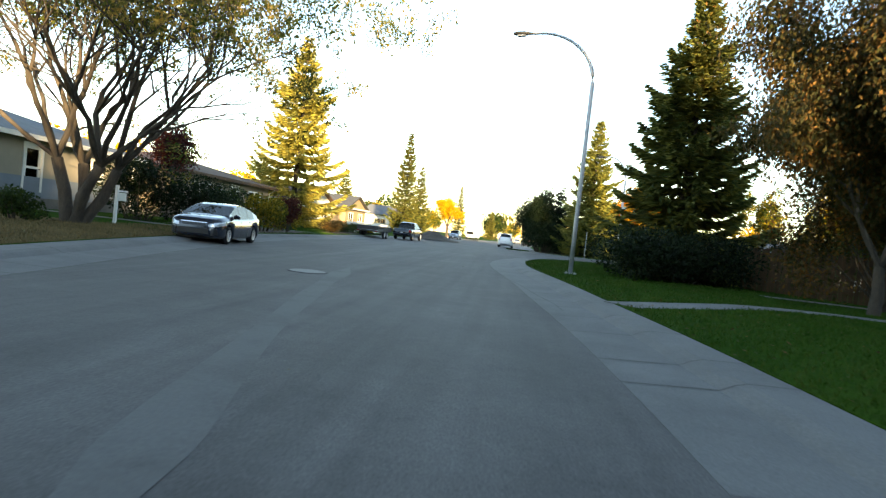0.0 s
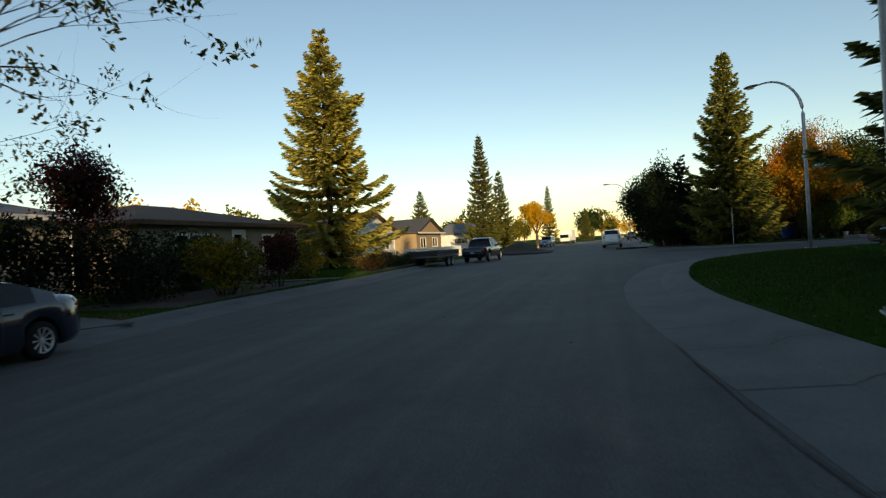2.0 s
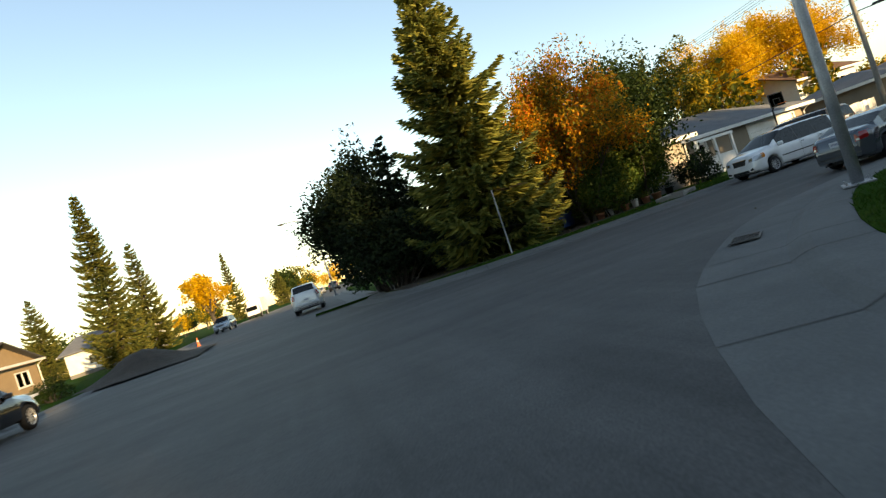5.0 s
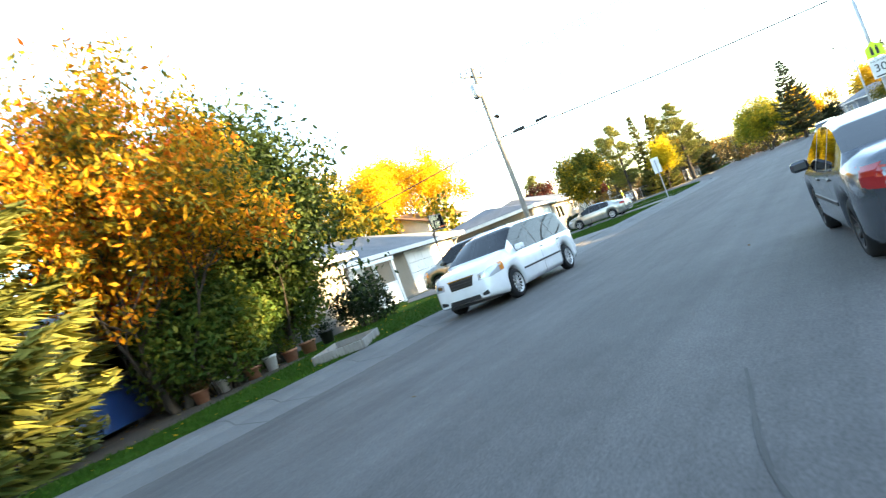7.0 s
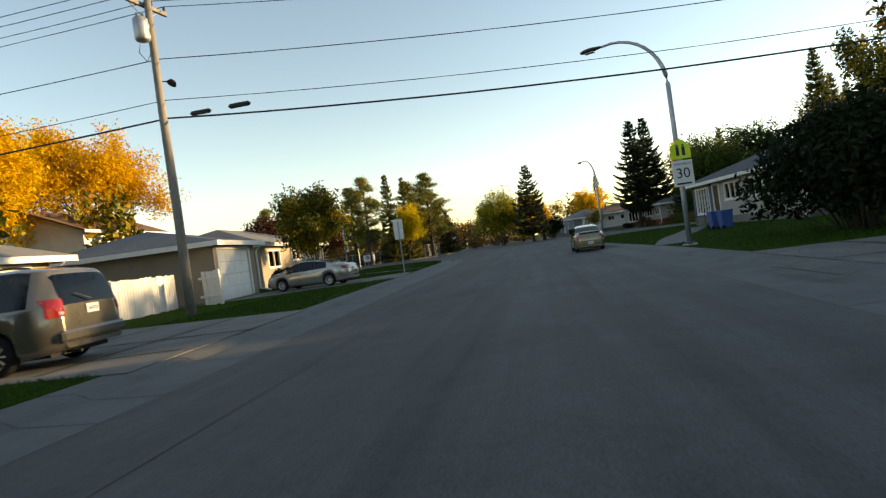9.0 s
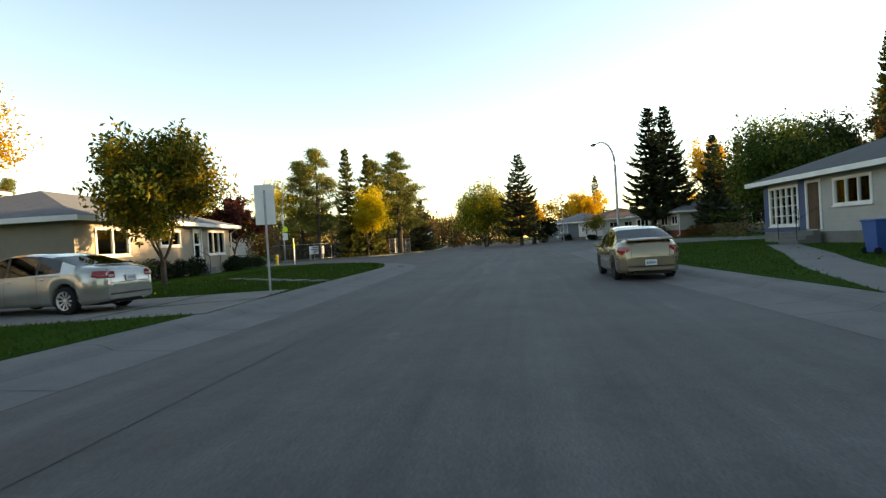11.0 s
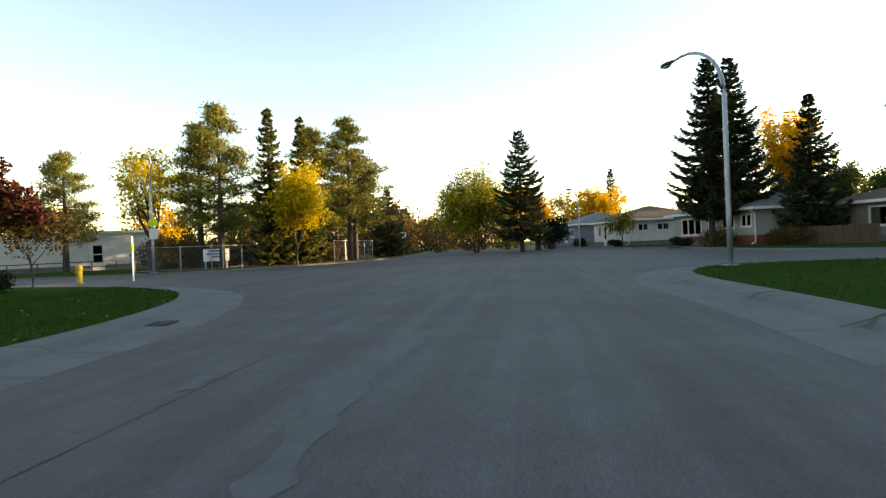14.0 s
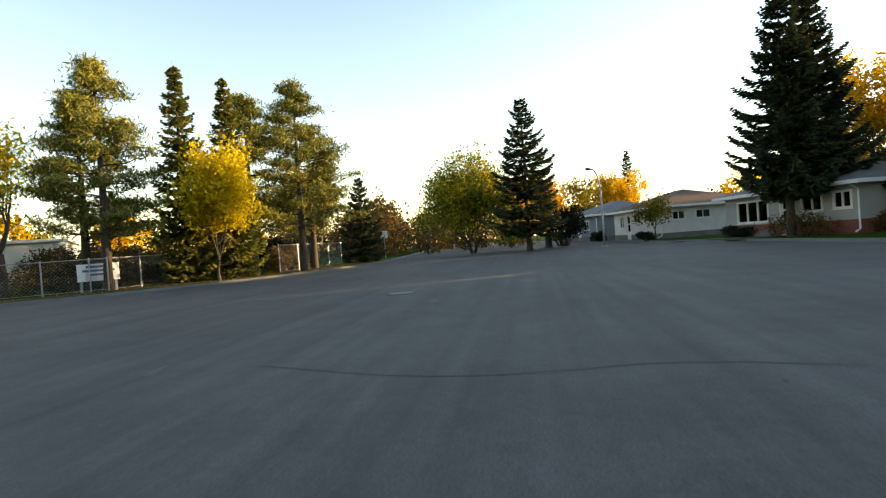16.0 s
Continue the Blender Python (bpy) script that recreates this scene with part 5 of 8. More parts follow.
def door(parent, fr, u0, u1, z0, z1, mat="white_trim", glass=True):
    ob = new("door")
    ob.parent = parent
    f = Soup()
    for a in ((u0 - 0.06, z0, u0 + 0.05, z1 + 0.06), (u1 - 0.05, z0, u1 + 0.06, z1 + 0.06), (u0 + 0.05, z1 - 0.05, u1 - 0.05, z1 + 0.06)):
        wbox(f, fr, a[0], -0.1, a[1], a[2], 0.04, a[3])
    part("frame", f, M["white_trim"], ob)
    leaf = Soup()
    a, b = u0 + 0.05, u1 - 0.05
    if glass:
        for c in ((a, z0, b, z0 + 0.35), (a, z1 - 0.2, b, z1 - 0.05), (a, z0 + 0.35, a + 0.12, z1 - 0.2), (b - 0.12, z0 + 0.35, b, z1 - 0.2), (a + 0.12, z0 + 1.0, b - 0.12, z0 + 1.1)):
            wbox(leaf, fr, c[0], -0.06, c[1], c[2], -0.015, c[3])
        p = Soup()
        wbox(p, fr, a + 0.1, -0.045, z0 + 0.33, b - 0.1, -0.035, z1 - 0.18)
        part("pane", p, M["pane"], ob)
    else:
        wbox(leaf, fr, a, -0.06, z0, b, -0.015, z1 - 0.05)
        for k in range(3):
            wbox(leaf, fr, a + 0.12, -0.015, z0 + 0.15 + k * 0.62, b - 0.12, -0.005, z0 + 0.62 + k * 0.62, 0.004)
    part("leaf", leaf, M[mat], ob)
    h = Soup()
    wbox(h, fr, b - 0.12, -0.015, z0 + 0.98, b - 0.07, 0.05, z0 + 1.03, 0.012)
    part("handle", h, M["chrome"], ob)
    return ob


def garage_door(parent, fr, u0, u1, z0, z1, mat="white"):
    ob = new("garage_door")
    ob.parent = parent
    f = Soup()
    for a in ((u0 - 0.1, z0, u0 + 0.03, z1 + 0.1), (u1 - 0.03, z0, u1 + 0.1, z1 + 0.1), (u0 + 0.03, z1 - 0.03, u1 - 0.03, z1 + 0.1)):
        wbox(f, fr, a[0], -0.1, a[1], a[2], 0.03, a[3])
    part("frame", f, M["white_trim"], ob)
    n = 4
    for k in range(n):
        a, b = z0 + (z1 - z0) * k / n, z0 + (z1 - z0) * (k + 1) / n
        p = Soup()
        wbox(p, fr, u0 + 0.03, -0.1, a + 0.004, u1 - 0.03, -0.055, b - 0.004, 0.006)
        cols = max(2, int((u1 - u0) / 0.65))
        for c in range(cols):
            ca, cb = u0 + 0.03 + (u1 - u0 - 0.06) * c / cols, u0 + 0.03 + (u1 - u0 - 0.06) * (c + 1) / cols
            wbox(p, fr, ca + 0.07, -0.055, a + 0.09, cb - 0.07, -0.045, b - 0.09, 0.004)
        part("panel", p, M[mat], ob)
    return ob


def roof_hip(w, d, h, rise, over, ridge_axis="x", gable=False, ridge_frac=None):
    """Sloping roof planes with thickness over the eaves; gable: ridge runs to both ends."""
    x0, x1, y0, y1 = -over, w + over, -over, d + over
    if ridge_axis == "x":
        run = (y1 - y0) / 2 if not gable else 0
        r0, r1 = (x0 + run, (y0 + y1) / 2), (x1 - run, (y0 + y1) / 2)
        if r0[0] > r1[0]:
            r0 = r1 = ((x0 + x1) / 2, (y0 + y1) / 2)
        planes = [((x0, y0), (x1, y0), r1, r0), ((x1, y1), (x0, y1), r0, r1), ((x0, y1), (x0, y0), r0, r0), ((x1, y0), (x1, y1), r1, r1)]
    else:
        run = (x1 - x0) / 2 if not gable else 0
        r0, r1 = ((x0 + x1) / 2, y0 + run), ((x0 + x1) / 2, y1 - run)
        if r0[1] > r1[1]:
            r0 = r1 = ((x0 + x1) / 2, (y0 + y1) / 2)
        planes = [((x0, y0), (x1, y0), r0, r0), ((x1, y0), (x1, y1), r1, r0), ((x1, y1), (x0, y1), r1, r1), ((x0, y1), (x0, y0), r0, r1)]
    s = Soup()
    th = 0.12
    for i, (a, b, c, e) in enumerate(planes):
        if gable and c == e:
            continue
        top = [(*a, h), (*b, h), (*c, h + rise), (*e, h + rise)]
        low = [(p[0], p[1], p[2] - th) for p in top]
        if c == e:
            s.add(top[:3] + low[:3], [(0, 1, 4, 3)], [(0, 1, 2), (3, 5, 4)])
        else:
            s.add(top + low, [(0, 1, 2, 3), (7, 6, 5, 4), (0, 4, 5, 1), (1, 5, 6, 2), (3, 7, 4, 0)])
    soffit = Soup().box(x0 + 0.03, y0 + 0.03, h - th - 0.03, x1 - 0.03, y1 - 0.03, h - th)
    e = 0.03
    fascia = [Soup().box(x0 - e, y0 - e, h - 0.20, x1 + e, y0 + 0.01, h - 0.005), Soup().box(x0 - e, y1 - 0.01, h - 0.20, x1 + e, y1 + e, h - 0.005)]
    if not gable:
        fascia += [Soup().box(x0 - e, y0 + 0.01, h - 0.20, x0 + 0.01, y1 - 0.01, h - 0.005), Soup().box(x1 - 0.01, y0 + 0.01, h - 0.20, x1 + e, y1 - 0.01, h - 0.005)]
    return s, soffit, fascia


def gable_wall(w, d, h, rise, over, axis, end):
    s = Soup()
    if axis == "x":
        sl = rise / (d / 2 + over)
        ph = h - 0.12 + sl * over
        for x in ((0.0, w - 0.2)[end],):
            s.add([(x, 0, h - 0.15), (x, d, h - 0.15), (x, d, ph - 0.02), (x, d / 2, h + rise - 0.14), (x, 0, ph - 0.02)] + [(x + 0.2, 0, h - 0.15), (x + 0.2, d, h - 0.15), (x + 0.2, d, ph - 0.02), (x + 0.2, d / 2, h + rise - 0.14), (x + 0.2, 0, ph - 0.02)],
                  [(4, 0, 1, 2), (9, 7, 6, 5)], [(4, 2, 3), (9, 8, 7)])
    else:
        sl = rise / (w / 2 + over)
        ph = h - 0.12 + sl * over
        for y in ((0.0, d - 0.2)[end],):
            s.add([(0, y, h - 0.15), (w, y, h - 0.15), (w, y, ph - 0.02), (w / 2, y, h + rise - 0.14), (0, y, ph - 0.02)] + [(0, y + 0.2, h - 0.15), (w, y + 0.2, h - 0.15), (w, y + 0.2, ph - 0.02), (w / 2, y + 0.2, h + rise - 0.14), (0, y + 0.2, ph - 0.02)],
                  [(4, 2, 1, 0), (9, 5, 6, 7)], [(4, 3, 2), (9, 7, 8)])
    return s


def house(name, at, turn, w, d, h, wall, roof, label, openings=(), rise=1.7, over=0.55, axis="x", gable=False, base_mat="concrete_old", base=0.45, chimney=None, lower=None, category="house", eave=None):
    """A house whose front runs along its own x; openings: (wall, kind, u0, u1, z0, z1, mullions)."""
    ob = thing(name, at, turn, label, category)
    sides = {"front": w, "right": d, "back": w, "left": d}
    for side, length in sides.items():
        fr = frame_on(side, w, d)
        holes = [o[2:6] for o in openings if o[0] == side]
        inset = 0.2 if side in ("left", "right") else 0.0
        shift = lambda f, k: (lambda u, v, z: f(u + k, v, z))
        geo = wall_panels(shift(fr, inset), length - 2 * inset, h, [(max(a - inset, 0), b - inset, c, e) for a, b, c, e in holes])
        part("wall", geo, M[wall], ob)
        s = Soup()
        gaps = sorted([(o[2], o[3]) for o in openings if o[0] == side and o[4] < base])
        u = -0.03
        for a, b in gaps + [(length + 0.03, None)]:
            if a - u > 0.05:
                wbox(s, fr, u, 0.0, -0.3, a, 0.03, base)
            u = b
        part("foundation", s, M[base_mat], ob)
        if lower:
            s = Soup()
            wbox(s, fr, -0.015, 0.0, base, length + 0.015, 0.015, lower[1])
            part("lower_cladding", s, M[lower[0]], ob)
    for o in openings:
        fr = frame_on(o[0], w, d)
        if o[1] == "window":
            window(ob, fr, *o[2:6], mull=o[6] if len(o) > 6 else 1, bars=o[7] if len(o) > 7 else 0)
        elif o[1] == "garage":
            garage_door(ob, fr, *o[2:6])
        else:
            door(ob, fr, *o[2:6], mat="white_trim" if o[1] == "door" else "wood_brown", glass=o[1] == "door")
    top, soffit, fascia = roof_hip(w, d, h + 0.12, rise, over, axis, gable)
    rf = part("roof", top, M[roof], ob)
    for board in fascia:
        part("fascia", board, M[eave or "white_trim"], ob)
    if not gable:
        part("soffit", soffit, M["white_trim"], ob)
    else:
        for end in (0, 1):
            part("gable_wall", gable_wall(w, d, h + 0.12, rise, over, axis, end), M[wall], ob)
    part("floor", Soup().box(0.2, 0.2, 0.30, w - 0.2, d - 0.2, 0.40), M["interior"], ob)
    part("ceiling", Soup().box(0.2, 0.2, h - 0.1, w - 0.2, d - 0.2, h - 0.02), M["interior"], ob)
    part("partition", Soup().box(0.2, d * 0.5, 0.4, w - 0.2, d * 0.5 + 0.1, h - 0.1), M["interior"], ob)
    if chimney:
        cx, cy, cz, cm = chimney
        s = Soup().box(cx - 0.3, cy - 0.3, h, cx + 0.3, cy + 0.3, cz, 0.01)
        c = part("chimney", s, M[cm], rf)
    # gutter pipe at a corner
    p = Soup().tube([(w + 0.06, -over + 0.05, h - 0.08), (w + 0.06, -0.08, h - 0.35), (w + 0.06, -0.08, 0.25), (w + 0.25, -0.5, 0.12)], 0.045, 6)
    part("downpipe", p, M["white_trim"], ob)
    return ob

# ---- houses along the streets ----
house("bungalow", (-12.09, 24.66, Z0), 92.8, 13.5, 9, 3.0, "wall_cream", "roof_grey", "cream bungalow with blue-grey lower siding and grey roof",
      [("front", "window", 1.2, 3.6, 1.3, 2.6, 2), ("front", "door", 6.2, 7.2, 0.7, 2.75), ("front", "window", 9.6, 11.2, 1.5, 2.6, 1), ("left", "window", 3, 5, 1.4, 2.6, 1)], 1.5, lower=("wall_blue", 1.35), base=0.45)
house("bungalow", (-10.48, 39.30, Z0), 90.4, 12.0, 9.5, 2.75, "wall_tan", "roof_brown", "low bungalow with a brown hipped roof behind shrubs",
      [("front", "window", 2.0, 4.6, 1.0, 2.3, 2), ("front", "door", 6.0, 7.0, 0.5, 2.5), ("front", "window", 8.6, 10.6, 1.1, 2.3, 1), ("left", "window", 3.0, 4.6, 1.2, 2.2, 1)], 1.25, eave="wood_brown")
house("cottage", (-12.69, 63.83, Z0), 87.5, 9.0, 8.0, 2.6, "wall_white", "roof_brown", "white gabled cottage with a brown roof behind a white fence",
      [("front", "window", 1.4, 3.4, 0.9, 2.2, 1), ("front", "door", 4.4, 5.4, 0.5, 2.5), ("front", "window", 6.2, 8.0, 1.0, 2.2, 1), ("left", "window", 3.0, 5.0, 1.1, 2.2, 1)], 1.7, axis="y", gable=True)
house("cottage", (-14.48, 86.67, Z0), 87.3, 9.5, 8.0, 2.8, "wall_brown", "roof_dark", "golden-brown gabled house with a dark roof",
      [("front", "window", 1.4, 3.4, 0.9, 2.2, 1), ("front", "window", 6.0, 8.0, 1.0, 2.2, 1), ("left", "window", 3.0, 5.0, 1.1, 2.2, 1)], 1.9, axis="y", gable=True)
house("cottage", (-12.15, 117.46, Z0), 84.9, 11.0, 8.0, 2.9, "wall_white", "roof_grey", "white and blue gabled house with a grey roof",
      [("front", "window", 1.4, 3.4, 0.9, 2.2, 1), ("left", "window", 2.5, 5.0, 1.1, 2.2, 1)], 2.0, axis="y", gable=True)
house("bungalow", (27.73, 30.03, Z0), -60.5, 13.0, 9.0, 2.9, "wall_tan", "roof_grey", "bungalow with a grey roof behind a brown fence",
      [("front", "window", 2, 4.4, 1.0, 2.3, 2), ("front", "door", 6, 7, 0.5, 2.5), ("back", "window", 2, 4, 1.1, 2.3, 1)], 1.8)
# north side of the second street
house("bungalow", (17.90, 64.67, Z0), 5.1, 10.5, 9.0, 2.35, "wall_cream", "roof_grey", "cream stucco bungalow with a shallow grey roof",
      [("front", "window", 7.2, 9.0, 1.35, 2.1, 1), ("front", "window", 2.0, 4.4, 1.1, 2.1, 2), ("right", "window", 2.0, 4.0, 1.2, 2.1, 1)], 1.1)
house("garage", (30.60, 68.50, Z0), 4.5, 10.2, 7.0, 2.3, "wall_tan", "roof_grey", "beige garage with a grey roof and a white panel door",
      [("front", "garage", 5.4, 9.4, 0.05, 2.1), ("front", "door", 1.0, 1.9, 0.06, 2.05)], 1.6, base=0.1)
house("garage", (45.18, 66.23, Z0), 7.4, 4.2, 7.5, 2.35, "wall_tan", "roof_grey", "brown garage with a grey roof and a white panel door",
      [("front", "garage", 0.35, 3.5, 0.05, 2.15)], 0.95, base=0.1, over=0.4)
house("two_storey_house", (56.89, 82.61, Z0), 6.3, 9.0, 8.0, 5.2, "wall_white", "roof_brown", "white two-storey house with a brown gabled roof",
      [("front", "window", 1.5, 3.2, 3.2, 4.6, 1), ("front", "window", 5.5, 7.2, 3.2, 4.6, 1), ("left", "window", 3, 4.5, 3.2, 4.6, 1)], 1.9, axis="x", gable=True)
house("bungalow", (56.30, 70.15, Z0), 7.1, 13.9, 9.0, 2.6, "wall_beige", "roof_grey", "beige bungalow with a grey roof and white windows",
      [("front", "window", 5.9, 7.8, 1.55, 2.3, 1), ("front", "door", 9.2, 10.1, 0.55, 2.42), ("front", "window", 10.9, 13.1, 1.05, 2.35, 2), ("front", "window", 1.2, 3.4, 1.2, 2.3, 1), ("right", "window", 3, 4.6, 1.2, 2.25, 1)], 1.6, base_mat="wall_cream", base=0.5)
# south side
house("bungalow", (37.40, 43.27, Z0), 188.2, 9.5, 8.0, 2.8, "wall_red", "roof_grey", "small red-brown house with a white gable trim",
      [("front", "window", 1.0, 2.8, 1.2, 2.3, 1), ("front", "window", 5.8, 7.6, 1.2, 2.3, 1), ("left", "window", 2.5, 4.5, 1.2, 2.3, 1)], 1.9, axis="y", gable=True)
BAY = house("bungalow", (66.57, 42.58, Z0), 186.0, 13.5, 9.0, 2.7, "wall_grey", "roof_dark", "grey bungalow with a dark roof and white bay window",
      [("front", "window", 0.5, 2.7, 0.75, 2.45, 4, 3), ("front", "wood", 3.3, 4.2, 0.55, 2.5), ("front", "window", 5.0, 7.0, 1.45, 2.45, 2), ("front", "window", 7.8, 9.6, 1.45, 2.45, 1), ("front", "window", 10.6, 12.2, 1.45, 2.45, 1), ("right", "window", 3, 4.6, 1.4, 2.4, 1)], 1.75)
for u0, z0, u1, z1 in ((0.02, 0.46, 0.44, 2.62), (2.76, 0.46, 3.24, 2.62), (0.445, 0.46, 2.755, 0.69)):
    s = Soup()
    wbox(s, frame_on("front", 13.5, 9.0), u0, 0.0, z0, u1, 0.02, z1)
    part("blue_panel", s, M["panel_blue"], BAY, "dark blue cladding panel beside the bay window")
# beyond the crossing
house("bungalow", (106.03, 41.32, Z0), 195.6, 10.2, 8.5, 2.5, "wall_grey", "roof_grey", "pale grey bungalow with a white picture window",
      [("front", "window", 1.2, 4.0, 0.85, 2.15, 2), ("front", "door", 5.0, 5.9, 0.4, 2.25), ("front", "window", 6.6, 8.0, 1.25, 2.15, 1), ("front", "window", 8.7, 9.8, 1.3, 2.15, 1)], 1.3, base_mat="brick", base=0.7)
house("bungalow", (124.22, 45.74, Z0), 193.2, 10.0, 8.5, 2.6, "wall_white", "roof_brown", "white bungalow with a brown hipped roof",
      [("front", "window", 1.4, 2.4, 1.1, 2.2, 1), ("front", "door", 3.0, 3.9, 0.4, 2.3), ("front", "window", 4.6, 6.0, 1.5, 2.3, 1), ("front", "window", 6.8, 8.2, 1.5, 2.3, 1), ("right", "window", 0.9, 2.0, 1.5, 2.2, 1), ("right", "window", 2.9, 4.2, 1.5, 2.2, 1)], 1.5)
house("bungalow", (137.96, 49.70, Z0), 193.9, 11.0, 8.5, 2.7, "wall_blue", "roof_grey", "blue-grey bungalow behind trees",
      [("front", "window", 1.4, 3.4, 1.0, 2.2, 1), ("front", "door", 5.0, 5.9, 0.4, 2.4), ("front", "window", 7.0, 8.6, 1.2, 2.2, 1)], 1.5)
house("bungalow", (96.47, 33.44, Z0), 203.4, 9.0, 8.0, 2.5, "wall_tan", "roof_brown", "tan house with a brown roof among dark spruces",
      [("front", "window", 2.2, 4.4, 1.0, 2.2, 1), ("front", "door", 6.0, 6.9, 0.4, 2.4)], 1.5)
house("school", (92.50, 97.33, Z0), -52.0, 14.0, 12.0, 3.2, "wall_white", "roof_grey", "long low white school block with a flat grey roof",
      [("front", "door", 9.0, 10.0, 0.3, 2.3)], 0.25, over=0.25, axis="x", category="school")

# porch of the garage: white posts, rail panels and roof beam
PORCH = thing("porch", (30.80, 67.45, Z0), 4.5, "small white porch with posts and solid rail panels", "porch")
for x in (0.0, 1.3, 2.6):
    part("post", Soup().box(x - 0.07, -0.07, 0, x + 0.07, 0.07, 1.95, 0.01), M["white"], PORCH)
part("beam", Soup().box(-0.15, -0.09, 1.952, 2.75, 0.09, 2.12, 0.01), M["white"], PORCH)
for x in (0.0, 1.3):
    part("rail_panel", Soup().box(x + 0.075, -0.03, 0.06, x + 1.225, 0.03, 0.95, 0.01), M["white"], PORCH)
    part("rail", Soup().box(x + 0.072, -0.05, 0.955, x + 1.228, 0.05, 1.02, 0.01), M["white"], PORCH)

# ---- parked cars ----
def coat(name, c, metal=0.5, rough=0.2):
    return paint(name, c, rough, metal, 0.8)
# size rescales a car to fit the camera's view.
car("sedan", (-0.73, 25.81, 0.0), -82.4, SEDAN, coat("charcoal_car_paint", (0.010, 0.015, 0.030), 0.0, 0.15), "dark slate sedan parked against the kerb", spokes=10, plates="rear", size=0.95)
car("minivan", (24.98, 57.05, 0.0), 180.5, MINIVAN, coat("white_car_paint", (0.70, 0.71, 0.72), 0.0), "white minivan parked against the kerb", spokes=12, strip="black", plates="rear", size=0.9)
car("sedan", (20.85, 50.86, 0.0), 8, sized(SEDAN, 4.55, 1.72, tail=(0.54, 0.77, 0.72, 0.92, 0.76, 0.97), tail_side=(0.16, 0.78, 0.96), plate=0.80, lid=(0.50, 0.66, 1.03)), coat("grey_car_paint", (0.075, 0.085, 0.10)), "dark grey compact sedan parked by the kerb", rim="black", strip="black", size=0.82)
car("sedan", (51.95, 51.40, 0.0), 1, sized(SEDAN, 4.58, 1.74, 1.07, tail=(0.50, 0.76, 0.90, 0.97, 0.74, 0.97), tail_side=(0.26, 0.84, 0.97), plate=0.52, lid=(0.50, 0.66, 1.03), spoiler=1.12, reverse=False), coat("gold_car_paint", (0.31, 0.255, 0.165), 0.6), "champagne gold compact sedan with dark steel wheels", rim="black", strip="chrome", plates="rear", size=0.88)
car("sedan", (48.30, 63.55, 0.13), 84.8, SEDAN, coat("silver_car_paint", (0.38, 0.37, 0.33), 0.6), "silver beige sedan parked on a driveway", plates="rear", size=0.95)
car("minivan", (32.26, 62.55, 0.13), 97.0, MINIVAN, coat("taupe_car_paint", (0.20, 0.18, 0.145), 0.6), "taupe minivan parked on a driveway", plates="rear", rack=True)
car("suv", (8.55, 76.00, 0.0), 86.8, SUV, coat("pearl_car_paint", (0.62, 0.63, 0.64), 0.1), "white sport utility car parked by the kerb", plates="rear", size=1.08)
car("suv", (0.20, 102.40, 0.0), -96.5, SUV, coat("steel_blue_car_paint", (0.22, 0.27, 0.32)), "pale blue sport utility car parked by the kerb")
car("suv", (13.46, 132.12, 0.0), 83.0, SUV, coat("black_car_paint", (0.02, 0.02, 0.022)), "black sport utility car far along the street")
car("sedan", (11.93, 151.51, 0.0), -97.1, SEDAN, coat("silver_car_paint_far", (0.4, 0.4, 0.41)), "silver sedan far along the street")
car("pickup_truck", (-0.20, 57.50, 0.0), 85.5, PICKUP, coat("black_truck_paint", (0.018, 0.02, 0.026)), "black pickup truck hitched to a trailer", category="truck")
car("sedan", (112.53, 83.58, 0.1), 7.8, SEDAN, coat("white_far_car_paint", (0.6, 0.6, 0.6), 0.0), "pale sedan parked behind the school fence")

TRAILER = thing("utility_trailer", (-2.00, 52.50, 0.0), 85.9, "dark flatbed utility trailer with low steel sides", "trailer", unit=1.0)
part("bed", Soup().box(-2.3, -0.95, 0.58, 2.2, 0.95, 0.70, 0.02), M["dark_metal"], TRAILER)
for y in (-0.97, 0.93):
    for z in (0.72, 0.92):
        part("side_board", Soup().box(-2.3, y, z, 2.2, y + 0.04, z + 0.17, 0.01), M["dark_metal"], TRAILER)
for x in (-2.34, 2.2):
    part("end_board", Soup().box(x, -0.95, 0.72, x + 0.04, 0.95, 1.08, 0.01), M["dark_metal"], TRAILER)
part("drawbar", Soup().tube([(2.2, 0.5, 0.52), (3.3, 0, 0.48)], 0.05, 6).tube([(2.2, -0.5, 0.52), (3.3, 0, 0.48)], 0.05, 6), M["dark_metal"], TRAILER)
part("axle", Soup().tube([(-0.3, -0.95, 0.34), (-0.3, 0.95, 0.34)], 0.05, 6).box(-0.5, -0.8, 0.34, -0.1, -0.7, 0.58).box(-0.5, 0.7, 0.34, -0.1, 0.8, 0.58), M["dark_metal"], TRAILER)
for x in (-0.7, 0.1):
    for y in (-1.08, 1.08):
        wheel(TRAILER, x, y, 0.33, 0.2, "alloy", spokes=8)
for y in (-0.85, 0.85):
    part("tail_light", Soup().box(-2.37, y - 0.1, 0.56, -2.345, y + 0.1, 0.64, 0.005), M["red_lens"], TRAILER)

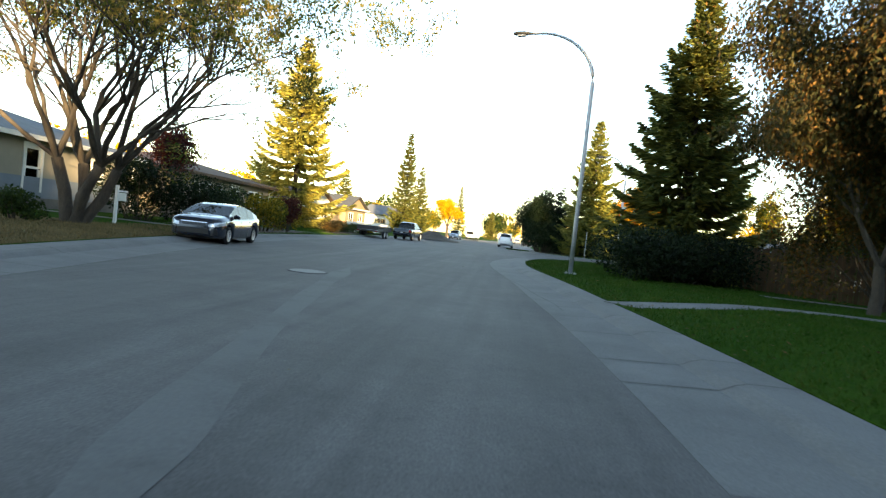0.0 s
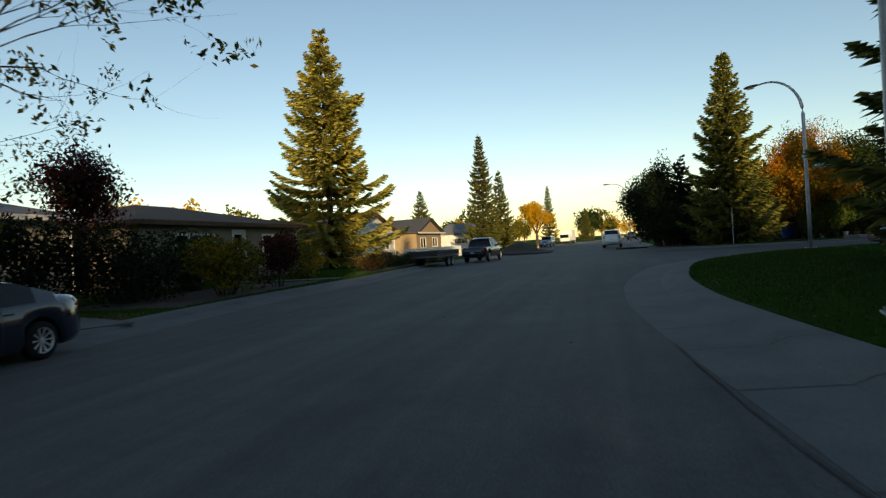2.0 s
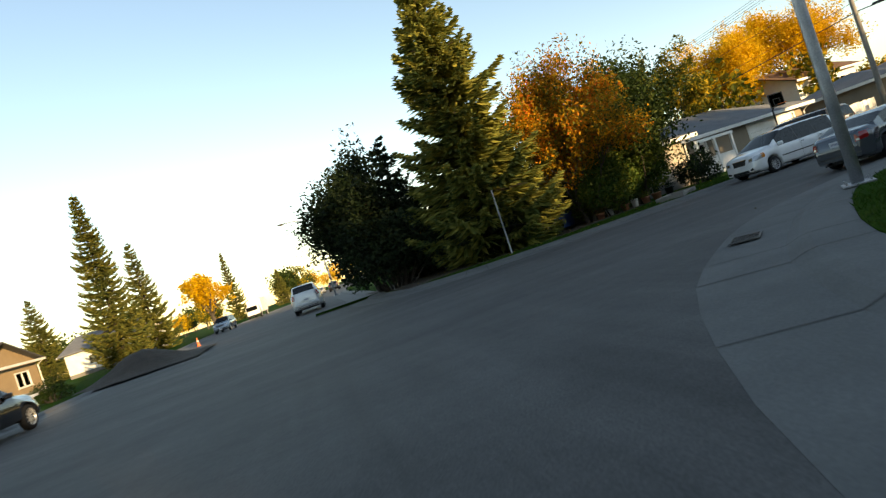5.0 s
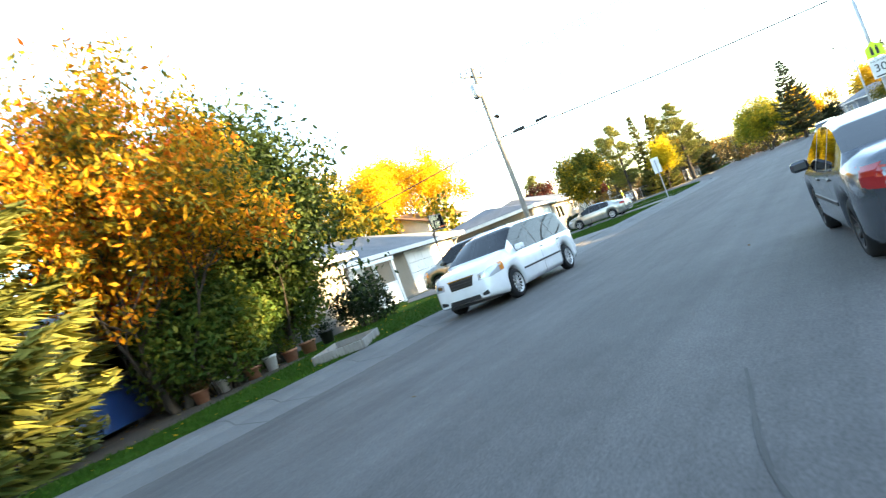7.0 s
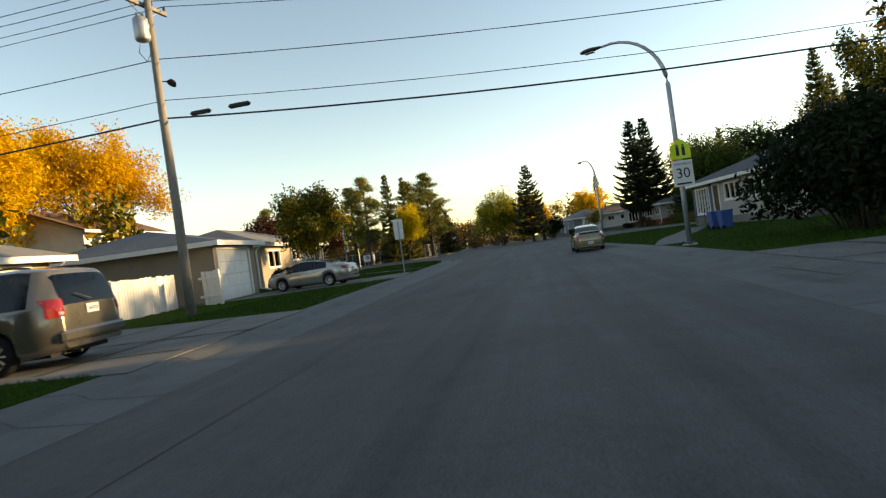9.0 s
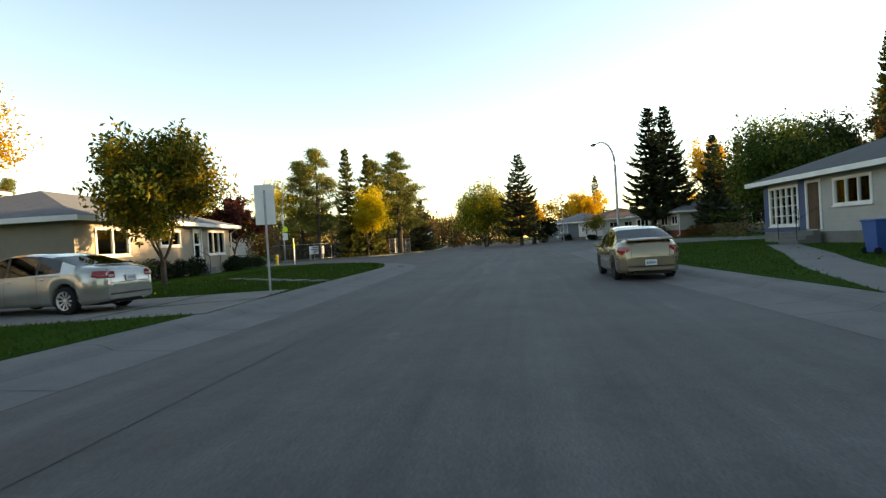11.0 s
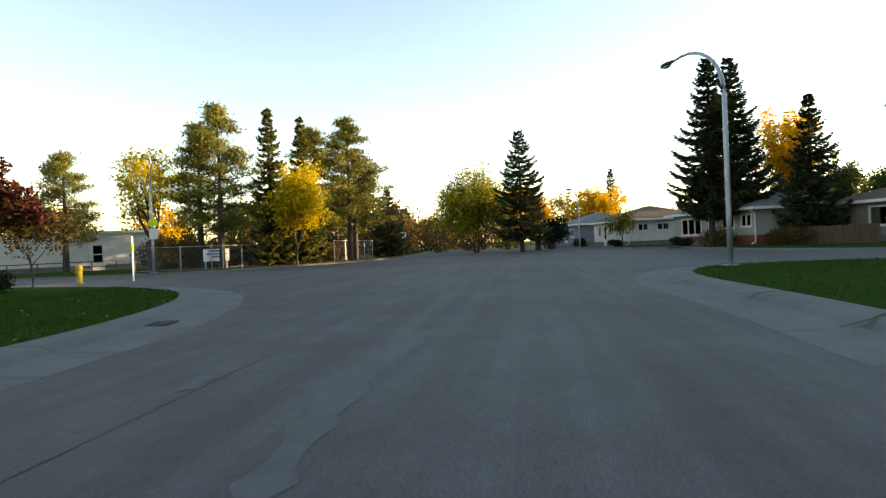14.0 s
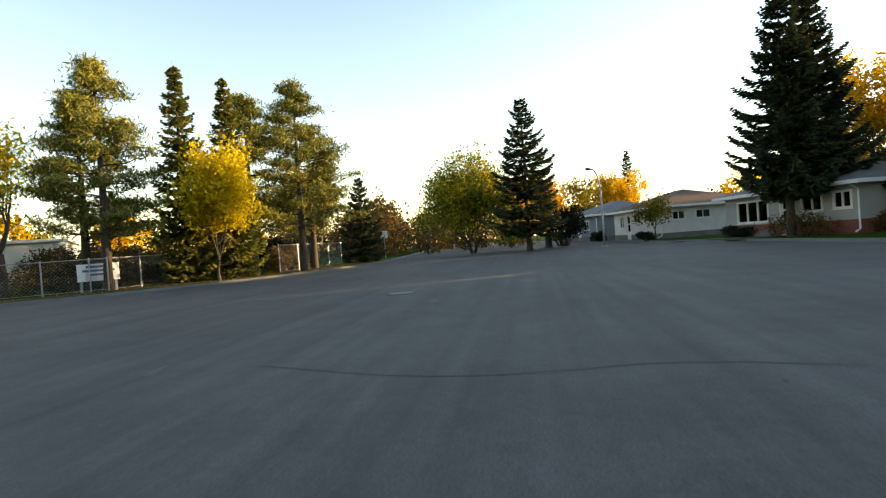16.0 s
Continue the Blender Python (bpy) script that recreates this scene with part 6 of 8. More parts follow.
RV = thing("box_truck", (2.00, 122.50, 0.0), 261.2, "white box truck parked far along the street", "truck", unit=1.0)
part("box", Soup().box(-3.2, -1.1, 0.7, 1.0, 1.1, 3.0, 0.08), M["white"], RV)
part("cab", Soup().box(1.02, -1.0, 0.5, 2.9, 1.0, 2.1, 0.2), M["white"], RV)
part("windscreen", Soup().box(2.86, -0.85, 1.3, 2.92, 0.85, 1.95, 0.02), M["car_glass"], RV)
part("bumper", Soup().box(2.88, -1.0, 0.4, 3.02, 1.0, 0.62, 0.03), M["black"], RV)
for x in (-2.0, 2.0):
    for y in (-0.95, 0.95):
        wheel(RV, x, y, 0.4, 0.25, "alloy", spokes=8)

# ---- street lamps, poles, signs, fences ----
def street_lamp(at, arm_turn, label, reach=2.4, top=6.95):
    """A tapered steel pole that curves over into an arm with a cobra head."""
    ob = thing("street_lamp", at, arm_turn, label, "street lamp", "street lamps")
    part("base_plate", Soup().box(-0.19, -0.19, 0, 0.19, 0.19, 0.03, 0.008), M["galv"], ob)
    for x in (-0.14, 0.14):
        for y in (-0.14, 0.14):
            part("bolt", Soup().cyl(x, y, 0.03, 0.075, 0.016, sides=6), M["galv"], ob)
    rise = top - 1.75
    pts = [(0, 0, 0.03), (0, 0, 1.5), (0, 0, 3.2), (0, 0, rise)]
    for k in range(1, 11):
        a = k / 10 * math.pi * 0.53
        pts.append((reach * 0.74 * (1 - math.cos(a)), 0, rise + 1.72 * math.sin(a)))
    pts.append((reach - 0.25, 0, pts[-1][2] - 0.01))
    n = len(pts)
    part("pole", Soup().tube(pts, [0.078 - 0.046 * i / n for i in range(n)], 12).mesh("pole", M["galv"], True), None, ob)
    z = pts[-1][2]
    hd = Soup()
    secs = [(-0.12, 0.04, 0.03), (0.0, 0.07, 0.05), (0.2, 0.13, 0.075), (0.42, 0.13, 0.07), (0.56, 0.07, 0.04)]
    v = [(reach - 0.25 + x, math.cos(k * math.tau / 10) * w, z + 0.02 + math.sin(k * math.tau / 10) * h) for x, w, h in secs for k in range(10)]
    q = [(i * 10 + k, i * 10 + (k + 1) % 10, (i + 1) * 10 + (k + 1) % 10, (i + 1) * 10 + k) for i in range(len(secs) - 1) for k in range(10)]
    v += [(reach - 0.25 + 0.58, 0, z + 0.02)]
    hd.add(v, q, [(len(v) - 1, 40 + k, 40 + (k + 1) % 10) for k in range(10)])
    head = part("lamp_head", hd.mesh("lamp_head", M["dark_metal"], True), None, ob)
    part("lens", Soup().box(reach - 0.25 + 0.12, -0.09, z - 0.075, reach - 0.25 + 0.42, 0.09, z - 0.045, 0.01), M["clear_lens"], head)
    return ob


street_lamp((10.46, 28.48, Z0), 166, "grey steel street lamp with a curved arm on the lawn", 2.6, 8.2)
street_lamp((15.80, 47.70, Z0), 133, "grey steel street lamp carrying green street-name blades", 2.2, 7.4)
street_lamp((42.68, 49.20, Z0), 63, "grey steel street lamp carrying a school speed sign", 2.2, 6.6)
street_lamp((73.10, 48.25, Z0), 18.4, "grey steel street lamp on the corner lawn", 2.75, 6.7)
street_lamp((85.09, 75.10, Z0), 223.9, "grey steel street lamp with small signs by the school", 2.0, 6.2)
street_lamp((10.88, 88.46, Z0), 175.7, "grey steel street lamp far along the street")
street_lamp((105.45, 49.30, Z0), 137.2, "thin steel pole on a far lawn", 1.2, 5.2)

def sign_plate(parent, name, outline, z, y0, mat, label="", thick=0.012, dx=0.0):
    n = len(outline)
    v = [(x + dx, y0, zz + z) for x, zz in outline] + [(x + dx, y0 + thick, zz + z) for x, zz in outline]
    s = Soup()
    q = [(i, (i + 1) % n, n + (i + 1) % n, n + i) for i in range(n)]
    c = [(dx, y0, z), (dx, y0 + thick, z)]
    s.add(v + c, q, [(2 * n, (i + 1) % n, i) for i in range(n)] + [(2 * n + 1, n + i, n + (i + 1) % n) for i in range(n)])
    return part(name, s, M[mat], parent, label)

def rect(w, h):
    return [(-w / 2, -h / 2), (w / 2, -h / 2), (w / 2, h / 2), (-w / 2, h / 2)]

def words(parent, text, size, at, mat, rx=90, rz=0):
    cu = bpy.data.curves.new("lettering", "FONT")
    cu.body, cu.size, cu.align_x, cu.align_y, cu.extrude = text, size, "CENTER", "CENTER", 0.001
    tmp = bpy.data.objects.new("lettering", cu)
    me = bpy.data.meshes.new_from_object(tmp)
    bpy.data.objects.remove(tmp)
    me.materials.append(M[mat])
    ob = new("lettering", me)
    ob.parent = parent
    ob.matrix_basis = pose(*at, rx, 0, rz)
    return ob

# school speed sign on the lamp: a yellow-green pentagon over a white plate
SPEED = thing("speed_sign", (42.55, 49.18, Z0), -82.9, "yellow-green school marker over a white 30 speed plate", "road sign")
pent = sign_plate(SPEED, "marker_plate", [(-0.29, -0.25), (0.29, -0.25), (0.29, 0.12), (0, 0.36), (-0.29, 0.12)], 2.82, -0.08, "lime_sign", "fluorescent yellow-green pentagon")
sy = Soup()
for x in (-0.085, 0.085):
    sy.box(x - 0.045, -0.086, 2.66, x + 0.045, -0.083, 2.92)
    sy.box(x - 0.03, -0.086, 2.93, x + 0.03, -0.083, 2.99)
part("marker_symbol", sy, M["black"], pent)
pl = sign_plate(SPEED, "speed_plate", rect(0.6, 0.76), 2.14, -0.08, "white", "white speed plate")
words(pl, "30", 0.42, (0, -0.084, 2.13), "black")
words(pl, "MAXIMUM", 0.105, (0, -0.084, 2.41), "black")
part("plate_bars", Soup().box(-0.22, -0.084, 1.81, 0.22, -0.082, 1.86), M["black"], pl)
part("band", Soup().tube([(0.12 * math.cos(a), 0.16 + 0.12 * math.sin(a) - 0.05, 2.14) for a in np.linspace(0, 6.28, 12)], 0.012, 4), M["galv"], SPEED)
part("bracket", Soup().box(-0.03, -0.066, 1.85, 0.03, 0.02, 3.05), M["galv"], SPEED)

BLADES = thing("street_name_sign", (16.40, 49.10, Z0), 2.0, "green street-name blades clamped to a lamp pole", "road sign")
for k, (turn, z) in enumerate(((-128, 3.95), (-40, 3.55))):
    b = new("blade")
    b.parent = BLADES
    b.matrix_basis = pose(0, 0, 0, 0, 0, turn)
    part("plate", Soup().box(0.1, -0.008, z - 0.1, 0.95, 0.008, z + 0.1, 0.004), M["green_sign"], b)
    bars = Soup()
    for j in range(5):
        for y in (-0.010, 0.008):
            bars.box(0.2 + j * 0.13, y, z - 0.045, 0.29 + j * 0.13, y + 0.002, z + 0.045)
    part("plate_bars", bars, M["plate"], b)

# sign seen from behind, on its own post
BACK = thing("road_sign", (50.86, 60.05, Z0), -60.4, "back of a white metal road sign on a grey post", "road sign")
part("post", Soup().box(-0.025, -0.025, -0.1, 0.025, 0.025, 2.45, 0.004), M["galv"], BACK)
part("plate", Soup().box(-0.23, 0.027, 1.62, 0.23, 0.037, 2.58, 0.003), M["white"], BACK)
part("post_bracket", Soup().box(-0.02, 0.0251, 1.8, 0.02, 0.027, 1.85), M["galv"], BACK)

single("sign_post", Soup().box(-0.025, -0.02, -0.1, 0.025, 0.02, 2.35, 0.004), M["galv"], (15.50, 60.00, Z0), 22.1, "bare galvanised sign post on the corner verge", "post")
WP = thing("yard_sign", (-4.96, 26.75, Z0), 93.9, "white wooden yard post with a small hanging plate", "sign")
part("post", Soup().box(-0.045, -0.045, -0.1, 0.045, 0.045, 1.3, 0.008), M["white"], WP)
part("arm", Soup().box(0.046, -0.03, 1.08, 0.55, 0.03, 1.14, 0.005), M["white"], WP)
part("plate", Soup().box(0.1, -0.012, 0.78, 0.52, 0.012, 1.06, 0.004), M["white_trim"], WP)

# utility pole with crossarm, transformer and wires
POLE = thing("utility_pole", (40.14, 64.03, Z0), -10.6, "weathered wooden utility pole with crossarm and transformer", "utility pole")
part("mast", Soup().tube([(0, 0, -0.2), (0.02, 0, 3), (0, 0.02, 6.5), (0, 0, 9.75)], [0.145, 0.135, 0.115, 0.10], 12).mesh("mast", M["wood_grey"], True), None, POLE)
arm = part("crossarm", Soup().box(-0.85, 0.12, 9.32, 0.85, 0.22, 9.44, 0.01), M["wood_grey"], POLE)
for x in (-0.78, -0.3, 0.3, 0.78):
    part("insulator", Soup().cyl(x, 0.17, 9.44, 9.52, 0.02, sides=6).cyl(x, 0.17, 9.52, 9.62, 0.045, 0.03, 8), M["dark_metal"], arm)
part("brace", Soup().tube([(-0.5, 0.2, 9.33), (0, 0.12, 8.9)], 0.018, 5).tube([(0.5, 0.2, 9.33), (0, 0.12, 8.9)], 0.018, 5), M["galv"], POLE)
tr = part("transformer", Soup().tube([(-0.36, 0, 8.15), (-0.36, 0, 8.2), (-0.36, 0, 8.78), (-0.36, 0, 8.84)], [0.17, 0.21, 0.21, 0.16], 16).mesh("transformer", M["galv"], True), None, POLE, "grey transformer can")
for x, y in ((-0.42, 0.05), (-0.30, -0.05)):
    part("bushing", Soup().cyl(x, y, 8.84, 8.98, 0.03, 0.02, 8), M["dark_metal"], tr)
part("hanger", Soup().box(-0.2, -0.05, 8.3, -0.1, 0.05, 8.4).box(-0.2, -0.05, 8.6, -0.1, 0.05, 8.7), M["galv"], POLE)
part("area_lamp", Soup().tube([(0.1, -0.05, 7.05), (0.38, -0.16, 7.1)], 0.02, 6).tube([(0.34, -0.15, 7.02), (0.38, -0.16, 7.08), (0.42, -0.17, 7.12)], [0.15, 0.12, 0.03], 10), M["dark_metal"], POLE)
part("drip_loop", Soup().tube([(-0.36, 0.1, 8.2), (-0.45, 0.1, 7.8), (-0.2, 0.1, 7.6), (-0.1, 0.05, 7.85)], 0.012, 5), M["black"], POLE)
part("ground_guard", Soup().box(0.13, -0.04, 0.1, 0.18, 0.04, 2.4, 0.01), M["galv"], POLE)

def pole_plain(at, turn):
    p = thing("utility_pole", at, turn, "wooden utility pole with a crossarm", "utility pole")
    part("mast", Soup().tube([(0, 0, -0.2), (0, 0, 9.75)], [0.17, 0.11], 10).mesh("mast", M["wood_grey"], True), None, p)
    part("crossarm", Soup().box(-0.85, 0.12, 9.32, 0.85, 0.22, 9.44, 0.01), M["wood_grey"], p)
pole_plain((45.78, 27.58, Z0), -10.0)
pole_plain((34.90, 105.66, Z0), -10.2)

def wire(name, a, b, sag, r, label):
    a, b = Vector(a), Vector(b)
    pts = [a.lerp(b, i / 24) - Vector((0, 0, sag * 4 * (i / 24) * (1 - i / 24))) for i in range(25)]
    return single(name, Soup().tube(pts, r, 5), M["black"], (0, 0, 0), 0, label, "cable", "overhead cables")
turn9 = Matrix.Rotation(radians(-10.5), 3, "Z")
def on_pole(base, x, y, z):
    return Vector(base) + turn9 @ Vector((x, y, z))
P0, P1, P2 = (40.14, 64.03, Z0), (45.78, 27.58, Z0), (34.90, 105.66, Z0)
for x in (-0.78, -0.3, 0.3, 0.78):
    wire("power_line", on_pole(P0, x, 0.17, 9.62), on_pole(P1, x, 0.17, 9.5), 0.9, 0.012, "thin overhead power line")
    wire("power_line", on_pole(P0, x, 0.17, 9.62), on_pole(P2, x, 0.17, 9.5), 0.9, 0.012, "thin overhead power line")
for z, r, n in ((7.75, 0.014, "service_cable"), (6.5, 0.012, "telephone_cable"), (5.95, 0.028, "telephone_cable")):
    main = wire(n, on_pole(P0, 0.14, 0, z), on_pole(P1, 0.14, 0, z), 0.7, r, "black overhead cable across the street")
    wire(n, on_pole(P0, 0.14, 0, z), on_pole(P2, 0.14, 0, z), 0.7, r, "black overhead cable behind the gardens")
for d in (0.9, 2.3):
    a = on_pole(P0, 0.14, -d, 5.95 - 0.065 * d)
    b = on_pole(P0, 0.14, -d - 0.75, 5.95 - 0.065 * (d + 0.75))
    part("splice_case", Soup().tube([a, a.lerp(b, 0.1), a.lerp(b, 0.9), b], [0.03, 0.075, 0.075, 0.03], 8), M["black"], main, "black splice case hung on a cable")

# basketball hoop on its post
HOOP = thing("basketball_hoop", (35.59, 66.57, Z0), 3.8, "black basketball backboard on a tall post", "basketball hoop")
part("post", Soup().tube([(0, 0, -0.1), (0, 0, 2.4), (0, -0.35, 2.85)], 0.05, 8), M["black"], HOOP)
f = Soup()
for a in ((-0.56, 2.5, 0.56, 2.55), (-0.56, 3.2, 0.56, 3.25), (-0.56, 2.55, -0.51, 3.2), (0.51, 2.55, 0.56, 3.2), (-0.25, 2.6, 0.25, 2.63), (-0.25, 2.93, 0.25, 2.96), (-0.25, 2.63, -0.22, 2.93), (0.22, 2.63, 0.25, 2.93)):
    f.box(a[0], -0.42, a[1], a[2], -0.38, a[3])
part("board_frame", f, M["black"], HOOP)
part("board", Soup().box(-0.51, -0.405, 2.55, 0.51, -0.395, 3.2), M["pane"], HOOP)
part("rim", Soup().tube([(0.225 * math.cos(a), -0.68 + 0.225 * math.sin(a), 2.6) for a in np.linspace(0, math.tau, 17)], 0.012, 5, False), M["orange"], HOOP)

# white board fences
def board_fence(at, turn, length, h, mat, label, board=0.14, gap=0.012, rails=(0.3,), seed=1):
    rng = np.random.default_rng(seed)
    ob = thing("fence", at, turn, label, "fence")
    n = int(length / (board + gap))
    base = Soup().box(0, -0.01, 0.02, board, 0.01, h, 0.004).mesh("board", M[mat])
    for k in range(n):
        b = new("board", base)
        b.parent = ob
        b.matrix_basis = pose(k * (board + gap), 0, rng.uniform(-0.03, 0.02), 0, rng.normal() * 0.4, 0)
    for z in rails:
        part("rail", Soup().box(0, 0.012, z, length, 0.05, z + 0.09, 0.005), M[mat], ob)
        part("rail", Soup().box(0, 0.012, h - z, length, 0.05, h - z + 0.09, 0.005), M[mat], ob)
    for k in range(int(length / 2.2) + 1):
        x = min(k * 2.2, length - 0.05)
        part("post", Soup().box(x, 0.052, -0.2, x + 0.09, 0.14, h + 0.03, 0.006), M[mat], ob)
    return ob
board_fence((40.95, 67.30, Z0), 5.3, 3.7, 1.35, "white_trim", "weathered white board fence beside a garage")
board_fence((44.37, 65.53, Z0), 93.9, 0.9, 1.3, "white_trim", "short white board fence by a garage", seed=3)
board_fence((-5.96, 58.29, Z0), 85.8, 13.0, 0.95, "white", "low white board fence before a cottage", 0.1, 0.06, seed=4)
board_fence((17.59, 32.42, Z0), -34.6, 12.0, 1.7, "wood_brown", "brown board fence beside a lawn, shade put into its colour", seed=5)
board_fence((95.95, 37.19, Z0), 198.8, 7.0, 1.1, "wood_brown", "low red-brown fence before a house", seed=6)
board_fence((92.15, 77.49, Z0), -14.5, 13.0, 1.6, "wood_brown", "dark brown board fence behind the school pines", seed=7)

# school fence: posts, rails and wire mesh
def chain_fence(at, turn, length, h, label):
    ob = thing("chain_link_fence", at, turn, label, "fence")
    n = max(2, int(round(length / 2.4)))
    for k in range(n + 1):
        part("post", Soup().cyl(k * length / n, 0, -0.1, h + 0.06, 0.035, sides=8), M["galv"], ob)
    part("top_rail", Soup().tube([(0, 0, h), (length, 0, h)], 0.022, 6), M["galv"], ob)
    part("bottom_rail", Soup().tube([(0, 0, 0.08), (length, 0, 0.08)], 0.012, 6), M["galv"], ob)
    s = Soup()
    step = 0.16
    for k in range(int((length + h) / step)):
        for sgn in (1, -1):
            x0 = k * step - (h if sgn > 0 else 0)
            a = [x0, 0.08] if sgn > 0 else [x0, h]
            b = [x0 + h, h] if sgn > 0 else [x0 + h, 0.08]
            pts = []
            for p, q in ((a, b),):
                t0, t1 = max(0, (0 - p[0]) / h), min(1, (length - p[0]) / h)
                if t1 > t0:
                    pts = [(p[0] + t * h, 0.005 * sgn, p[1] + (q[1] - p[1]) * t) for t in (t0, t1)]
            if pts:
                s.tube(pts, 0.004, 3, False)
    part("mesh", s, M["galv"], ob)
    return ob
chain_fence((86.60, 77.43, Z0), -53.3, 5.0, 1.5, "grey chain-link school fence with steel posts")
chain_fence((89.11, 73.93, Z0), -26.0, 9.0, 1.5, "grey chain-link school fence with steel posts")
chain_fence((96.58, 68.37, Z0), -1.2, 10.0, 1.6, "grey chain-link school fence with steel posts")
SB = thing("school_sign", (89.52, 73.83, Z0), -35.4, "white school notice board with blue lettering bars", "sign")
for x in (-0.7, 0.7):
    part("post", Soup().box(x - 0.05, 0.03, -0.1, x + 0.05, 0.12, 1.25, 0.006), M["galv"], SB)
part("board", Soup().box(-0.85, -0.02, 0.5, 0.85, 0.03, 1.28, 0.01), M["white"], SB)
bars = Soup()
for z, w in ((1.1, 0.5), (0.92, 0.65), (0.74, 0.35)):
    bars.box(-w, -0.026, z, w, -0.021, z + 0.1)
part("lettering_bars", bars, M["blue"], SB)

HY = thing("fire_hydrant", (75.60, 71.43, Z0), 15.9, "yellow fire hydrant on the grass", "fire hydrant")
part("barrel", Soup().tube([(0, 0, 0), (0, 0, 0.06), (0, 0, 0.07), (0, 0, 0.55), (0, 0, 0.6), (0, 0, 0.72), (0, 0, 0.78)], [0.16, 0.16, 0.1, 0.1, 0.13, 0.11, 0.03], 14).mesh("barrel", M["yellow_paint"], True), None, HY)
for a in (0, 90, 180):
    c, s = math.cos(radians(a)), math.sin(radians(a))
    part("outlet", Soup().tube([(0, 0, 0.45), (c * 0.17, s * 0.17, 0.45)], 0.055, 8), M["yellow_paint"], HY)
MK = thing("marker_post", (78.62, 71.43, Z0), -3.0, "tall pale reflective marker post on the verge", "post")
part("post", Soup().box(-0.04, -0.03, -0.1, 0.04, 0.03, 1.9, 0.006), M["white"], MK)
part("band", Soup().box(-0.05, -0.04, 1.2, 0.05, 0.04, 1.6, 0.004), M["lime_sign"], MK)
SG = thing("school_marker", (84.96, 74.91, Z0), -71.1, "yellow-green school marker and white plate on a lamp pole", "road sign")
sign_plate(SG, "marker_plate", [(-0.25, -0.22), (0.25, -0.22), (0.25, 0.1), (0, 0.32), (-0.25, 0.1)], 2.9, -0.06, "lime_sign")
sign_plate(SG, "plate", rect(0.45, 0.6), 2.25, -0.06, "white")
part("bracket", Soup().box(-0.02, -0.047, 1.9, 0.02, 0.06, 3.0), M["galv"], SG)
STOP = thing("road_sign", (114.80, 66.95, Z0), 98.1, "small white sign on a post far along the verge", "road sign")
part("post", Soup().box(-0.03, -0.03, -0.1, 0.03, 0.03, 2.5, 0.004), M["galv"], STOP)
part("plate", Soup().box(-0.3, -0.045, 1.8, 0.3, -0.032, 2.45, 0.003), M["white"], STOP)
WPOST = thing("utility_pole", (134.34, 66.24, Z0), -2.6, "plain wooden pole far along the street", "utility pole")
part("mast", Soup().tube([(0, 0, -0.1), (0, 0, 6.0)], [0.12, 0.09], 8).mesh("mast", M["wood_grey"], True), None, WPOST)
RAIL = thing("low_railing", (81.63, 85.23, Z0), -27.1, "low dark metal railing along the school path", "railing")
part("rail", Soup().tube([(0, 0, 0.8), (9, 0, 0.8)], 0.03, 6).tube([(0, 0, 0.45), (9, 0, 0.45)], 0.02, 6), M["dark_metal"], RAIL)
for k in range(7):
    part("post", Soup().cyl(k * 1.5, 0, -0.05, 0.82, 0.03, sides=6), M["dark_metal"], RAIL)

# ---- driveways, paths and road details ----
flat_patch("driveway_1", [(30.97, 58.59), (36.86, 58.93), (38.30, 68.60), (34.40, 68.40), (31.40, 65.80)], LAWN_Z + 0.006, "concrete_old", "cracked concrete driveway with weeds in its joints", "driveway")
flat_patch("driveway_2", [(46.80, 59.25), (51.32, 59.72), (49.59, 66.61), (45.38, 66.10)], LAWN_Z + 0.006, "concrete_old", "worn concrete driveway before a garage", "driveway")
flat_patch("driveway_3", [(31.84, 49.45), (37.25, 49.46), (36.64, 43.51), (31.52, 44.04)], LAWN_Z + 0.006, "concrete_old", "concrete driveway slabs with dark joints", "driveway")
flat_patch("driveway_4", [(99.99, 42.50), (101.25, 43.13), (101.49, 40.67), (100.59, 39.86)], LAWN_Z + 0.006, "asphalt", "dark driveway beside a bungalow", "driveway")
flat_patch("path_1", ribbon([(10.29, 19.57), (11.77, 20.86), (14.18, 22.87), (16.74, 23.42), (19.76, 22.56), (23.10, 22.16)], 0.75), LAWN_Z + 0.006, "concrete", "narrow concrete path across the lawn", "path")
flat_patch("path_2", ribbon([(16.75, 28.47), (20.17, 28.10), (24.83, 26.33)], 0.9), LAWN_Z + 0.006, "concrete", "narrow concrete path by a fence", "path")
flat_patch("path_3", ribbon([(-3.16, 42.14), (-6.72, 42.37), (-11.07, 43.78)], 0.9), LAWN_Z + 0.006, "concrete", "concrete front path between shrubs", "path")
flat_patch("path_4", ribbon([(-1.60, 29.31), (-4.29, 30.35), (-7.61, 30.59), (-12.55, 30.78)], 1.0), LAWN_Z + 0.006, "concrete", "concrete front path to a bungalow", "path")
flat_patch("path_6", ribbon([(44.75, 49.28), (50.21, 47.86), (55.62, 45.92), (62.86, 43.49)], 1.1), LAWN_Z + 0.006, "concrete", "concrete path along a front lawn", "path")
flat_patch("path_7", ribbon([(106.03, 44.60), (104.64, 43.36), (102.94, 41.64)], 1.0), LAWN_Z + 0.006, "concrete", "concrete front path to a bungalow", "path")
flat_patch("dry_lawn", np.concatenate([west_in[(west_in[:, 1] > 4) & (west_in[:, 1] < 25.5)] + (-0.05, 0), [(-3.39, 26.14), (-7.63, 26.15), (-8.65, 19.10), (-5.55, 3.48)]]), LAWN_Z + 0.004, "dry_grass", "straw-coloured worn grass under an elm", "lawn")
